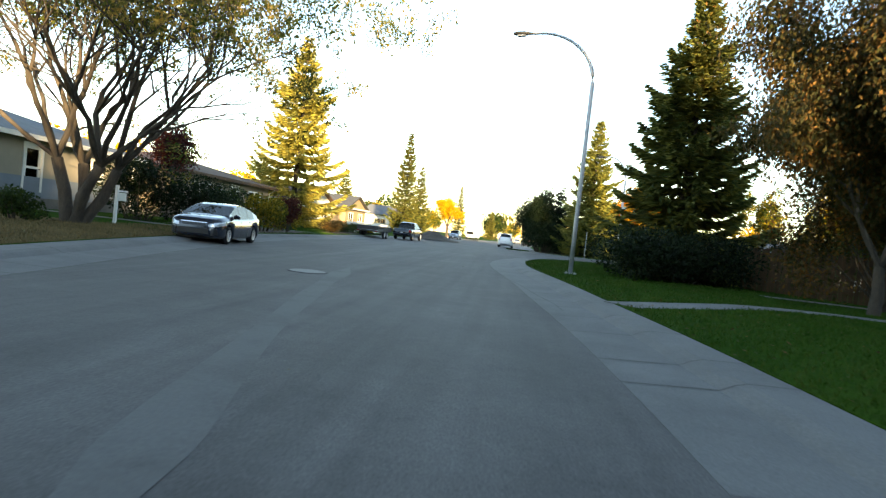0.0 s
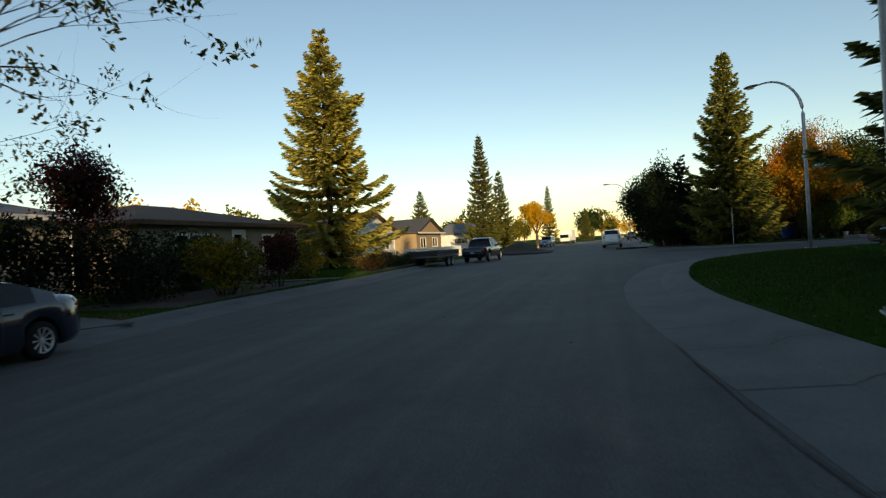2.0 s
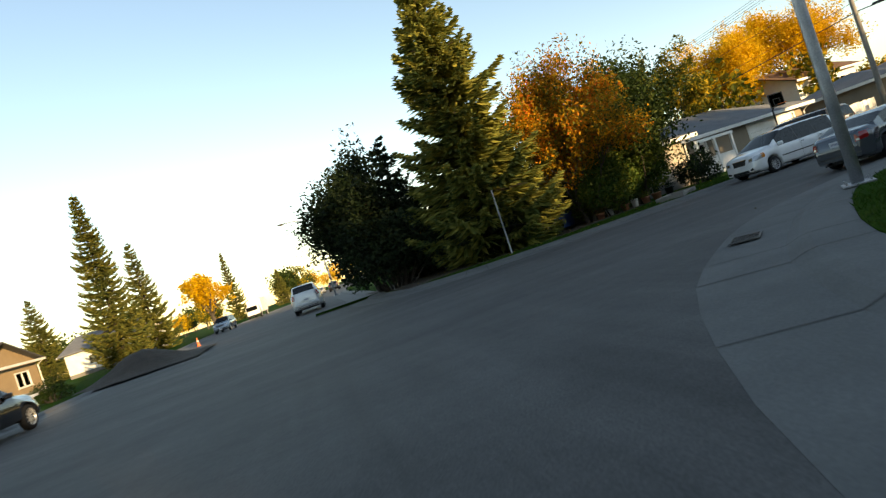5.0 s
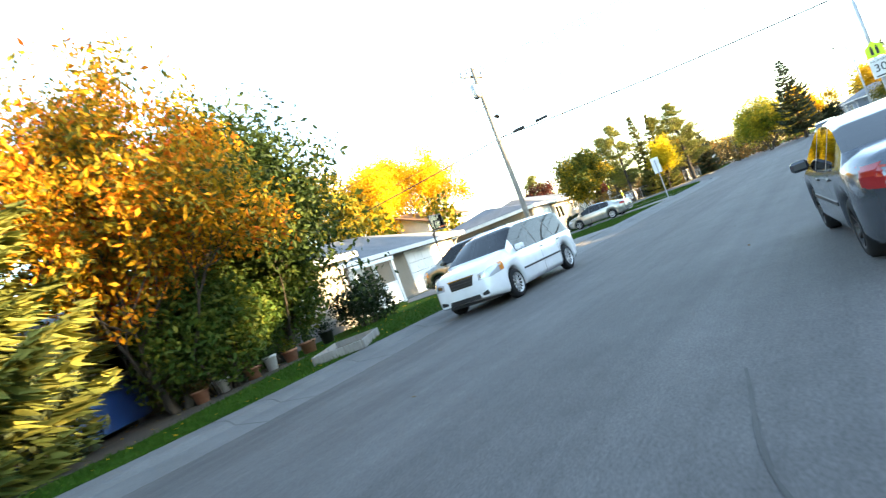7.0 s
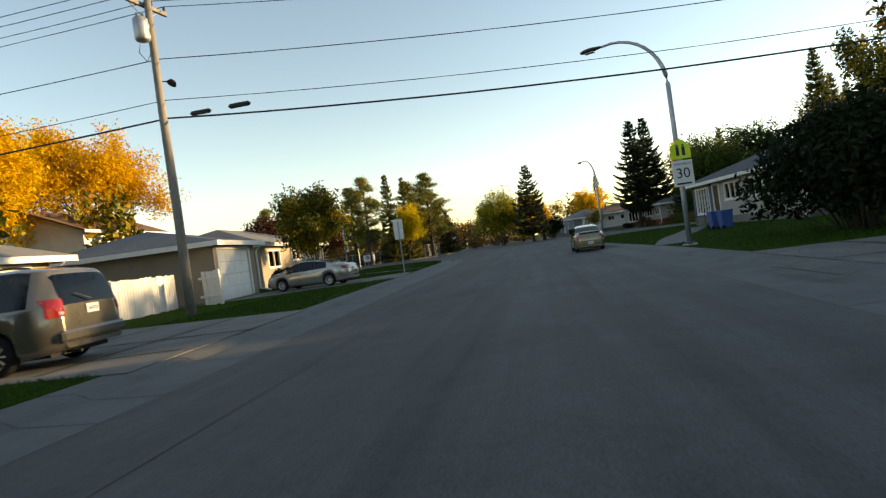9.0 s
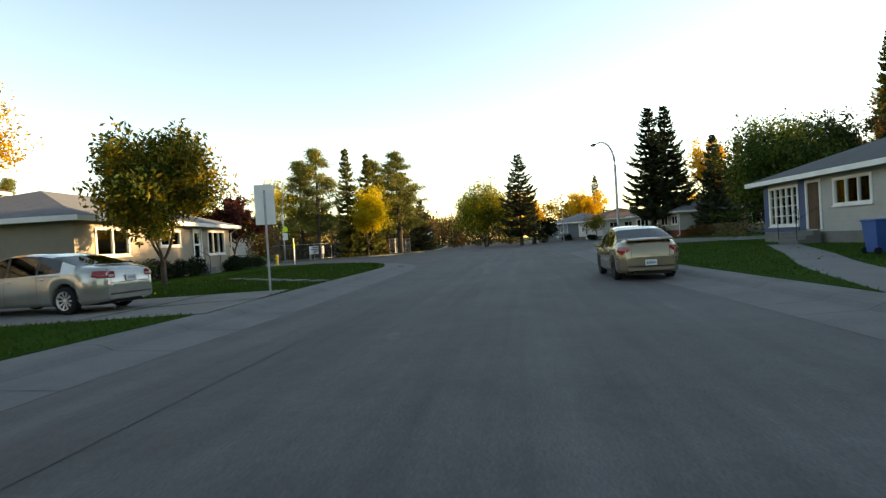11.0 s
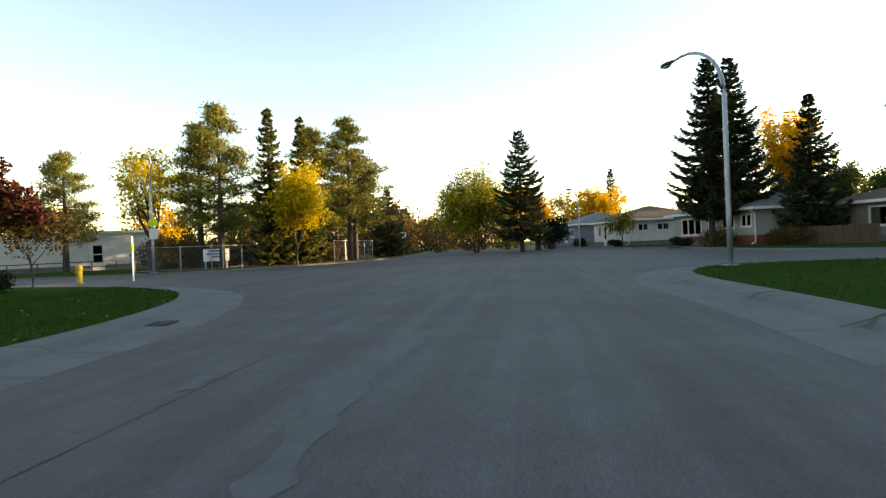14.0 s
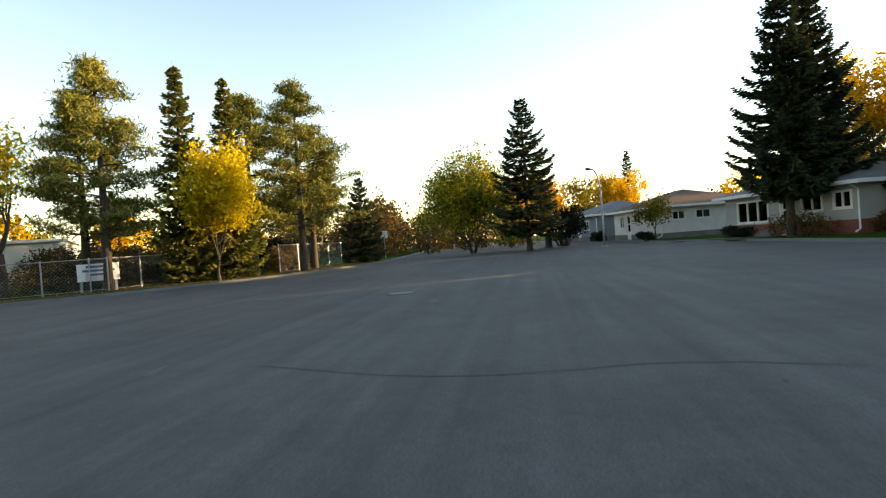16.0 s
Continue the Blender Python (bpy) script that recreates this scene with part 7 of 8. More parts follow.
# Straw colour on this verge stands in for sunlight along the fence.
flat_patch("dry_verge", np.concatenate([school_in[(school_in[:, 0] > 84.5) & (school_in[:, 0] < 114)] + (0, 0.04), [(109.79, 68.58), (97.70, 68.69), (89.58, 74.17), (86.29, 77.67)]]), LAWN_Z + 0.004, "dry_grass", "leaf-covered verge by the school fence, sunlight put into its golden colour", "lawn")
flat_patch("flower_bed", [(-4.57, 45.85), (-3.11, 45.78), (-3.73, 59.33), (-5.13, 59.73)], LAWN_Z + 0.004, "soil", "dark soil bed along the pavement", "flower bed")
flat_patch("shrub_bed", [(-6.80, 32.08), (-2.53, 32.25), (-3.17, 40.91), (-7.07, 41.08)], LAWN_Z + 0.005, "soil", "dark soil bed under shrubs", "flower bed")
flat_patch("corner_bed", [(11.76, 60.94), (18.50, 60.42), (23.41, 62.18), (23.73, 66.82), (11.19, 69.08)], LAWN_Z + 0.004, "soil", "bare shaded earth under corner trees", "flower bed")

# manhole covers and drains
def manhole(at, r, label, mat="lid"):
    ob = thing("manhole_cover", at, 0, label, "manhole cover", unit=1.0)
    n = 32
    ring = [(math.cos(k * math.tau / n) * q, math.sin(k * math.tau / n) * q, z) for q, z in ((r * 1.12, 0.0), (r * 1.10, 0.012), (r, 0.012), (r * 0.985, 0.004)) for k in range(n)]
    part("frame", Soup().add(ring, [(i * n + k, i * n + (k + 1) % n, (i + 1) * n + (k + 1) % n, (i + 1) * n + k) for i in range(3) for k in range(n)]), M["crack"], ob)
    lid = [(math.cos(k * math.tau / n) * r * 0.98, math.sin(k * math.tau / n) * r * 0.98, 0.013) for k in range(n)] + [(0, 0, 0.014)]
    part("lid", Soup().add(lid, (), [(n, k, (k + 1) % n) for k in range(n)]), M[mat], ob)
    return ob
manhole((4.30, 19.95, 0.0), 0.42, "pale round manhole cover in the asphalt")
manhole((80.50, 57.60, 0.0), 0.38, "pale round manhole cover in the asphalt")

def drain(at, turn, label):
    ob = thing("storm_drain", at, turn, label, "storm drain", unit=0.7)
    part("frame", Soup().box(-0.42, -0.3, 0, 0.42, -0.26, 0.016).box(-0.42, 0.26, 0, 0.42, 0.3, 0.016).box(-0.42, -0.26, 0, -0.38, 0.26, 0.016).box(0.38, -0.26, 0, 0.42, 0.26, 0.016), M["dark_metal"], ob)
    # Flat black plate stands in for the darkness below the grate.
    part("pit", Soup().box(-0.38, -0.26, -0.004, 0.38, 0.26, 0.003), M["black"], ob)
    for k in range(9):
        part("grate_bar", Soup().box(-0.36 + k * 0.085, -0.26, 0.002, -0.33 + k * 0.085, 0.26, 0.014), M["dark_metal"], ob)
drain((64.12, 59.81, 0.035), 15.1, "dark iron storm drain in the gutter")
drain((13.53, 47.49, 0.035), 40.6, "dark iron storm drain in the gutter")

# cracks and patches
def crack(name, pts, w, mat, label, z=0.004, seed=0, jitter=0.05):
    rng = np.random.default_rng(seed)
    line = smooth_line(pts, 0.15)
    line = line + np.cumsum(rng.normal(size=line.shape) * jitter * 0.3, axis=0) * np.minimum(1, np.arange(len(line)) / 5)[:, None] * 0.4
    wd = w * rng.uniform(0.4, 1.3, len(line))
    if w > 0.3:
        soft = rng.normal(size=len(line))
        wd = w * (1 + 0.25 * np.convolve(np.pad(soft, 15, mode="wrap"), np.hanning(31) / 6, "same")[15:-15]) * np.minimum(1, np.minimum(np.arange(len(line)), np.arange(len(line))[::-1]) / 12)
    a = offset_line(line, 0.5) - line
    v = np.concatenate([np.column_stack([line + a * wd[:, None], np.full(len(line), z)]), np.column_stack([line - a * wd[:, None], np.full(len(line), z)])])
    n = len(line)
    return single(name, Soup().add(v, [(i, i + 1, n + i + 1, n + i) for i in range(n - 1)]), M[mat], (0, 0, 0), 0, label, "road mark", "", "structure")
crack("crack_1", [(17.98, 51.92), (16.90, 51.70), (16.22, 51.32), (15.71, 50.97), (14.99, 50.65)], 0.02, "crack", "dark crack wandering across asphalt", seed=1)
crack("crack_2", [(49.30, 53.90), (50.07, 54.02), (50.67, 53.98), (51.54, 54.10), (52.80, 54.00), (54.60, 54.15)], 0.02, "crack", "dark crack wandering across asphalt", seed=2)
crack("crack_3", [(25.57, 51.73), (25.02, 51.68), (24.2, 51.68), (23.68, 51.71), (23.39, 51.7)], 0.02, "crack", "dark crack wandering across asphalt", seed=3)
crack("crack_4", [(72.59, 57.39), (71.85, 55.11), (72.06, 53.09), (71.72, 51.76)], 0.026, "crack", "dark crack wandering across asphalt", seed=4)
crack("crack_5", [(10.11, 14.71), (10.13, 18.04), (9.64, 21.36), (9.35, 25.00), (8.97, 27.81)], 0.03, "crack", "thin crack in the pavement", 0.075, 5, 0.02)
crack("gutter_crack", [(9.15, 18.50), (9.06, 19.50), (8.83, 20.78), (8.63, 22.30), (8.20, 24.60), (7.95, 27.50)], 0.028, "crack", "dark broken crack along the gutter", 0.018, 12, 0.03)
crack("crack_6", [(13.52, 54.24), (12.08, 54.59), (10.14, 55.88)], 0.026, "crack", "dark crack wandering across asphalt", seed=6)
crack("seam_1", [(27.43, 56.19), (34.64, 56.31), (43.47, 56.61), (54.18, 56.66), (63.14, 56.88)], 0.014, "crack", "dark paving seam along the street", seed=7, jitter=0.01)
crack("pale_strip_1", [(7.03, 9.82), (6.14, 13.51), (5.22, 18.16), (4.54, 22.29)], 0.31, "pale", "pale dusty strip on the asphalt", 0.003, 9, 0.01)
crack("pale_strip_2", [(55.60, 55.15), (56.64, 55.24), (57.66, 55.28), (59.88, 55.50), (61.30, 55.52), (62.90, 55.40)], 0.30, "pale", "pale dusty strip on the asphalt", 0.003, 10, 0.01)
for i, (x, y) in enumerate(((72.35, 58.55), (78.05, 56.31), (76.30, 62.09), (12.95, 54.70), (15.01, 55.88), (60.24, 56.84), (44.36, 55.45))):
    crack("patch_%d" % (i + 1), [(x, y), (x + 0.25, y + 0.08), (x + 0.5, y + 0.1)], 0.16, "pale", "small pale patch on the asphalt", 0.005, 20 + i, 0.03)
for i, pts in enumerate(([(31.40, 60.34), (33.65, 60.50), (36.77, 60.64)], [(31.36, 62.31), (34.46, 62.60), (37.05, 62.71)], [(34.06, 58.64), (34.12, 62.42), (34.63, 66.54)], [(32.47, 58.93), (32.24, 61.56)],
                         [(46.43, 61.35), (48.13, 61.35), (50.60, 61.62)], [(49.07, 59.54), (48.00, 62.05), (47.18, 65.45)], [(31.85, 48.05), (34.45, 47.94), (37.00, 47.97)], [(34.13, 49.39), (33.92, 46.24), (33.79, 43.97)])):
    crack("joint_%d" % (i + 1), pts, 0.13, "weed", "weedy joint between concrete slabs", LAWN_Z + 0.011, 40 + i, 0.04)
# joints across the pavement slabs
def joints(name, line, prof, every, label):
    s = Soup()
    length = np.concatenate([[0], np.cumsum(np.linalg.norm(np.diff(line, axis=0), axis=1))])
    d = np.gradient(line, axis=0)
    d /= np.linalg.norm(d, axis=1)[:, None]
    for at in np.arange(every, length[-1], every):
        i = int(np.searchsorted(length, at))
        c, t = line[i], d[i]
        if not (-12 < c[0] < 140 and -5 < c[1] < 90):
            continue
        nrm = np.array([t[1], -t[0]])
        pts = []
        for sd, h in prof[:-1]:
            for w in (-0.012, 0.012):
                p = c + nrm * sd + t * w
                pts.append((p[0], p[1], h + 0.003))
        k = len(prof) - 1
        s.add(pts, [(2 * j, 2 * j + 1, 2 * j + 3, 2 * j + 2) for j in range(k - 1)])
    single(name, s, M["joint"], (0, 0, 0), 0, label, "joint", kind="structure")
joints("joints_west", WEST, mirror(GUTTER), 1.5, "narrow joints between pavement slabs")
joints("joints_corner", CORNER, GUTTER, 1.5, "narrow joints between pavement slabs")
joints("joints_north", NORTH, mirror(GUTTER), 1.5, "narrow joints between pavement slabs")
for i, pts in enumerate(([(59.75, 50.75), (59.96, 50.53), (60.41, 49.95)], [(62.05, 51.10), (62.17, 50.93), (62.89, 50.15)], [(65.35, 50.85), (65.60, 50.30), (65.81, 49.79)], [(67.38, 51.36), (68.39, 50.66)], [(48.80, 50.47), (49.72, 50.87)], [(68.76, 60.99), (70.12, 61.93)], [(32.29, 50.20), (34.06, 50.28)])):
    crack("weed_%d" % (i + 1), pts, 0.06, "weed", "dark weedy crack across the pavement", 0.118, 60 + i, 0.08)

# ---- shrubs and small garden things ----
shrub("bush", (-3.66, 35.50, Z0), 1.9, 2.2, 1.9, "leaf_turning", "yellow-green rounded shrub by the pavement", 101, 5000, 0.06)
shrub("bush", (-3.65, 38.34, Z0), 1.4, 1.8, 2.0, "leaf_red", "dark red upright shrub by the pavement", 102, 4500, 0.055)
shrub("bush", (-5.86, 34.26, Z0), 2.6, 3.6, 2.5, "leaf_dark", "dark green shrubs before a bungalow", 103, 6500, 0.07)
shrub("bush", (-6.93, 37.83, Z0), 2.4, 3.0, 2.3, "leaf_green", "green shrubs before a bungalow", 104, 5000, 0.07)
broadleaf("young_tree", (-8.51, 35.05, Z0), 5.6, 2.6, "leaf_red", "slim young tree with purple leaves", 105, count=9000, size=0.07, trunk=0.06, trunk_h=0.15, clump=0.4)
shrub("bush", (-5.52, 43.53, Z0), 1.6, 1.6, 2.1, "leaf_turning", "yellow-green shrub by a path", 106, 3000, 0.06)
for i, (x, y, w, h, leaf, lab) in enumerate(((-4.08, 47.49, 1.5, 0.95, "leaf_brown", "low rust-brown shrub in a bed"), (-4.46, 50.06, 1.6, 1.0, "leaf_brown", "low rust-brown shrub in a bed"), (-4.72, 52.80, 1.7, 0.9, "leaf_green", "low green shrub in a bed"), (-4.53, 55.67, 1.5, 0.8, "leaf_green", "low green shrub in a bed"), (-4.10, 58.44, 1.6, 0.8, "leaf_turning", "low green and yellow shrub in a bed"), (-2.80, 69.35, 1.8, 1.1, "leaf_green", "low green shrub near a fence"))):
    shrub("bush", (x, y, Z0), w, w * 1.2, h, leaf, lab, 110 + i, 2200, 0.05)
shrub("bush", (-5.32, 23.30, Z0), 1.3, 1.3, 0.9, "leaf_green", "suckers of green leaf at the foot of an elm", 117, 1500, 0.06)
shrub("bush", (-7.72, 31.80, Z0), 3.0, 3.0, 3.2, "leaf_dark", "dark green shrubs beside a bungalow", 118, 6000, 0.08)
shrub("bush", (27.12, 63.80, Z0), 2.2, 1.8, 1.5, "leaf_dark", "rounded dark green bush before a house", 119, 4500, 0.06)
shrub("bush", (21.50, 62.60, Z0), 3.2, 2.6, 3.0, "leaf_mid", "green undergrowth below an orange tree", 120, 12000, 0.08)
shrub("bush", (22.50, 63.88, Z0), 2.6, 2.4, 2.2, "leaf_mid", "green undergrowth below a tree", 121, 5000, 0.08)
for i, (x, y, w, h) in enumerate(((58.61, 69.43, 1.7, 1.00), (60.98, 69.83, 1.6, 1.05), (62.56, 70.02, 1.3, 0.90), (63.97, 70.10, 1.6, 1.10), (67.84, 70.58, 1.1, 0.95), (68.91, 70.81, 1.5, 0.90), (70.20, 70.97, 1.7, 0.95), (71.52, 70.94, 1.4, 0.80))):
    shrub("bush", (x, y, Z0), w, 1.2, h, "leaf_dark", "clipped dark green bush below the windows", 130 + i, 2200, 0.05, group="foundation shrubs")
shrub("hedge", (51.93, 66.92, Z0), 3.6, 1.0, 1.1, "leaf_dark", "low dark hedge beside a driveway", 140, 4000, 0.06, 8.3)
broadleaf("young_tree", (74.35, 72.31, Z0), 3.4, 2.6, "leaf_brown", "small tree in thin brown leaf on a lawn", 141, count=2600, size=0.08, trunk=0.05)
broadleaf("crab_apple", (72.30, 78.30, Z0), 6.0, 4.6, "leaf_red", "round tree with dark red leaves", 142, count=7000, size=0.11, trunk=0.12)
pine((93.50, 88.40, Z0), 9.2, 2.8, "rounded pine by the school path", 143)
for i, (x, y, w, h, leaf) in enumerate(((104.54, 41.01, 2.6, 0.8, "leaf_dark"), (101.78, 39.01, 2.4, 0.7, "leaf_dark"), (112.96, 45.10, 1.2, 0.7, "leaf_dark"), (98.30, 40.27, 4.2, 1.5, "leaf_brown"), (94.81, 37.05, 4.0, 1.4, "leaf_brown"), (121.99, 47.61, 1.6, 1.0, "leaf_dark"))):
    shrub("bush", (x, y, Z0), w, 1.4, h, leaf, "low bush before a far bungalow", 150 + i, 2200, 0.07, 18)
broadleaf("young_tree", (110.91, 44.80, Z0), 3.6, 3.0, "leaf_turning", "small round tree between two bungalows", 157, count=2200, size=0.1, trunk=0.06)
shrub("bush", (116.81, 51.28, Z0), 4.5, 4.0, 4.6, "leaf_dark", "tall dark shrubs on a far lawn", 158, 6000, 0.12)

def pot(at, r, h, mat, label, seed, leaf):
    ob = thing("flower_pot", at, 0, label, "flower pot", "flower pots", unit=1.0)
    part("pot", Soup().tube([(0, 0, 0), (0, 0, h * 0.85), (0, 0, h * 0.86), (0, 0, h)], [r * 0.72, r * 0.95, r * 1.06, r * 1.06], 14).mesh("pot", M[mat], True), None, ob)
    rng = np.random.default_rng(seed)
    c = rng.normal(size=(220, 3)) * (r * 0.6, r * 0.6, r * 0.45) + (0, 0, h + r * 0.5)
    v, q = leaf_cloud(rng, c, 0.05, 0.02)
    part("plant", mesh_of("plant", v, q, M[leaf]), None, ob)["kind"] = "stuff"
for i, (x, y, r, h, m, lf) in enumerate(((21.26, 62.49, 0.2, 0.35, "white", "leaf_green"), (22.01, 62.45, 0.22, 0.3, "terracotta", "leaf_red"), (22.65, 62.64, 0.18, 0.4, "white", "leaf_green"), (23.30, 62.75, 0.22, 0.32, "terracotta", "leaf_turning"), (24.03, 62.94, 0.25, 0.35, "terracotta", "leaf_green"), (25.13, 63.46, 0.24, 0.42, "black", "leaf_dark"), (20.62, 62.20, 0.2, 0.3, "terracotta", "leaf_brown"))):
    pot((x, y, Z0), r, h, m, "potted garden plant standing on the grass", 170 + i, lf)
BED = thing("raised_bed", (22.33, 59.58, Z0), 35.5, "empty weathered wooden garden frame on the lawn", "garden bed")
for a in ((-0.9, -0.5, 0.9, -0.44), (-0.9, 0.44, 0.9, 0.5), (-0.9, -0.44, -0.84, 0.44), (0.84, -0.44, 0.9, 0.44)):
    part("board", Soup().box(a[0], a[1], 0, a[2], a[3], 0.16, 0.01), M["wood_grey"], BED)
part("soil", Soup().box(-0.838, -0.438, 0, 0.838, 0.438, 0.05), M["soil"], BED)
TARP = thing("covered_boat", (19.05, 64.00, Z0), 31.7, "small boat under a blue tarpaulin among the trees", "boat")
n = 14
rings = []
for i, x in enumerate(np.linspace(-1.9, 1.9, n)):
    w = 0.75 * (1 - (abs(x) / 2.15) ** 3)
    rings += [(x, -w, 0.12), (x, -w * 1.02, 0.75), (x, -w * 0.5, 1.0 + 0.05 * math.sin(5 * x)), (x, 0, 1.08), (x, w * 0.5, 1.0 + 0.05 * math.cos(4 * x)), (x, w * 1.02, 0.75), (x, w, 0.12)]
part("tarpaulin", Soup().add(rings, [(i * 7 + k, (i + 1) * 7 + k, (i + 1) * 7 + k + 1, i * 7 + k + 1) for i in range(n - 1) for k in range(6)]).mesh("tarpaulin", M["blue"], True), None, TARP)
part("cradle", Soup().box(-1.2, -0.5, 0, -1.0, 0.5, 0.2).box(1.0, -0.5, 0, 1.2, 0.5, 0.2), M["wood_grey"], TARP)
def bin_(at, turn):
    ob = thing("wheeled_bin", at, turn, "blue plastic wheeled bin beside a house", "bin", "bins", unit=1.0)
    part("body", Soup().add([(-0.22, -0.25, 0.06), (0.22, -0.25, 0.06), (0.22, 0.25, 0.06), (-0.22, 0.25, 0.06), (-0.28, -0.32, 0.95), (0.28, -0.32, 0.95), (0.28, 0.32, 0.95), (-0.28, 0.32, 0.95)],
                           [(3, 2, 1, 0), (4, 5, 6, 7), (0, 1, 5, 4), (1, 2, 6, 5), (2, 3, 7, 6), (3, 0, 4, 7)]), M["blue"], ob)
    part("lid", Soup().box(-0.31, -0.35, 0.952, 0.31, 0.36, 1.02, 0.02), M["blue"], ob)
    for x in (-0.25, 0.25):
        part("wheel", Soup().tube([(x - 0.03, 0.26, 0.1), (x + 0.03, 0.26, 0.1)], 0.1, 12), M["rubber"], ob)
bin_((53.41, 45.23, Z0), 7.3)
bin_((52.68, 45.02, Z0), 11.4)
DIRT = Soup()
rng = np.random.default_rng(9)
g = 18
pts = [(x, y, max(0, 1.0 * math.exp(-((x / 1.6) ** 2 + (y / 2.2) ** 2))) + 0.06 * noise.noise(Vector((x * 2, y * 2, 0))) - 0.06) for x in np.linspace(-3, 3, g) for y in np.linspace(-4, 4, g)]
DIRT.add(pts, [(i * g + j, (i + 1) * g + j, (i + 1) * g + j + 1, i * g + j + 1) for i in range(g - 1) for j in range(g - 1)])
single("soil_mound", DIRT, M["soil"], (0.31, 71.27, 0.12), 2.0, "heap of dark excavated soil beside the kerb", "soil mound", smooth=True)
CONE = thing("traffic_cone", (0.90, 82.40, 0.0), 1.5, "orange traffic cone standing at the road edge", "traffic cone", unit=1.0)
part("base", Soup().box(-0.18, -0.18, 0, 0.18, 0.18, 0.03, 0.01), M["orange"], CONE)
part("cone", Soup().tube([(0, 0, 0.03), (0, 0, 0.28), (0, 0, 0.45), (0, 0, 0.7)], [0.13, 0.095, 0.07, 0.03], 14), M["orange"], CONE)
part("stripe", Soup().tube([(0, 0, 0.35), (0, 0, 0.47)], [0.088, 0.072], 14, False), M["white"], CONE)
STONE = Soup().box(-0.34, -0.26, -0.02, 0.34, 0.26, 0.035, 0.02).mesh("paving_stone", M["concrete_old"])
for x, y, turn in ((54.05, 60.15, 48), (54.75, 61.00, 55), (55.45, 61.85, 44), (56.15, 62.70, 60), (56.95, 63.65, 40), (57.85, 64.75, 52)):
    stone = new("paving_stone", STONE)
    stone.matrix_world = placed((x, y, LAWN_Z), turn)
    tagged(stone, "pale rough paving stone sunk in the lawn", "paving stone", "stepping stones")
def steps(at, turn, n, w, label):
    ob = thing("front_steps", at, turn, label, "steps")
    for k in range(n):
        part("step", Soup().box(-w / 2, -0.3 * (n - k), 0 if k == 0 else 0.17 * k, w / 2, 0, 0.17 * (k + 1), 0.01), M["concrete"], ob)
    for x in (-w / 2 + 0.05, w / 2 - 0.05):
        part("handrail", Soup().tube([(x, -0.3 * n, 0.17), (x, -0.3 * n, 0.95), (x, -0.05, 0.17 * n + 0.9), (x, -0.05, 0.17 * n)], 0.018, 6), M["black"], ob)
steps((65.88, 71.32, Z0), 7.1, 3, 1.4, "concrete front steps with black handrails")
steps((62.76, 42.43, Z0), 185.6, 3, 1.4, "concrete front steps with black handrails")
steps((102.39, 40.04, Z0), 196.8, 2, 1.4, "concrete front steps with black handrails")
shrub("hedge", (96.62, 80.75, Z0), 9.0, 2.4, 2.9, "leaf_brown", "dark brown hedge behind the school fence", 181, 9000, 0.1, -59.5)
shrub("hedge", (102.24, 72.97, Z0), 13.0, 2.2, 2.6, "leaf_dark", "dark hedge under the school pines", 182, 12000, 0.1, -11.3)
shrub("hedge", (94.00, 75.90, Z0), 6.0, 1.6, 2.0, "leaf_brown", "brown undergrowth under the school pines", 183, 6000, 0.09, -25.3)
shrub("bush", (19.90, 33.90, Z0), 4.6, 2.2, 2.6, "leaf_dark", "dark bushes behind a brown fence", 184, 8000, 0.08, -35.4)
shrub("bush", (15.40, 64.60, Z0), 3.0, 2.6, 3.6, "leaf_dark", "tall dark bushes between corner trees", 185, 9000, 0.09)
shrub("bush", (23.45, 63.76, Z0), 3.4, 2.4, 4.2, "leaf_mid", "tall green bush before a bungalow", 186, 12000, 0.08)
for x, y, w, t, lf in ((91.02, 76.25, 6.5, -36, "leaf_brown"), (95.62, 72.32, 7.0, -20, "leaf_dark"), (101.51, 69.77, 9.5, 3, "leaf_brown")):
    shrub("hedge", (x, y, Z0), w, 1.1, 1.75, lf, "dark hedge grown against the school fence", 190 + int(x), 5500, 0.08, t, "school hedges")
broadleaf("lilac_tree", (17.60, 66.60, Z0), 6.6, 4.6, "leaf_mid", "leafy green shrub tree between a spruce and an orange tree", 187, count=20000, size=0.09, trunk=0.09, stems=3, trunk_h=0.08, clump=0.5)

# ---- unseen trees added behind the view to block the low sun and throw the long shade ----
SHADE_TREES = [o for o in scene.objects if o.parent is None and o.name in ("poplar", "poplar.001", "maple", "spruce_tree.001", "spruce_tree.008")]
rng = np.random.default_rng(77)
shade_spots = [(x + rng.uniform(-2, 2), y + rng.uniform(-2.5, 2.5), 1.0) for y, x0, x1, gap in ((22, 40, 62, 7.0), (16, 30, 150, 7.0), (4, 22, 160, 8.5), (-10, 14, 150, 8.5), (-26, 8, 70, 8.0), (-42, 4, 60, 8.0), (-58, -2, 40, 8.0), (-74, -24, 30, 7.0), (10, 27, 95, 7.0), (-3, 19, 95, 8.0), (-18, 10, 80, 8.0), (-34, 5, 70, 8.0), (-50, -4, 50, 8.0), (-66, -20, 30, 8.0), (-82, -34, 10, 8.0)) for x in np.arange(x0, x1, gap)]
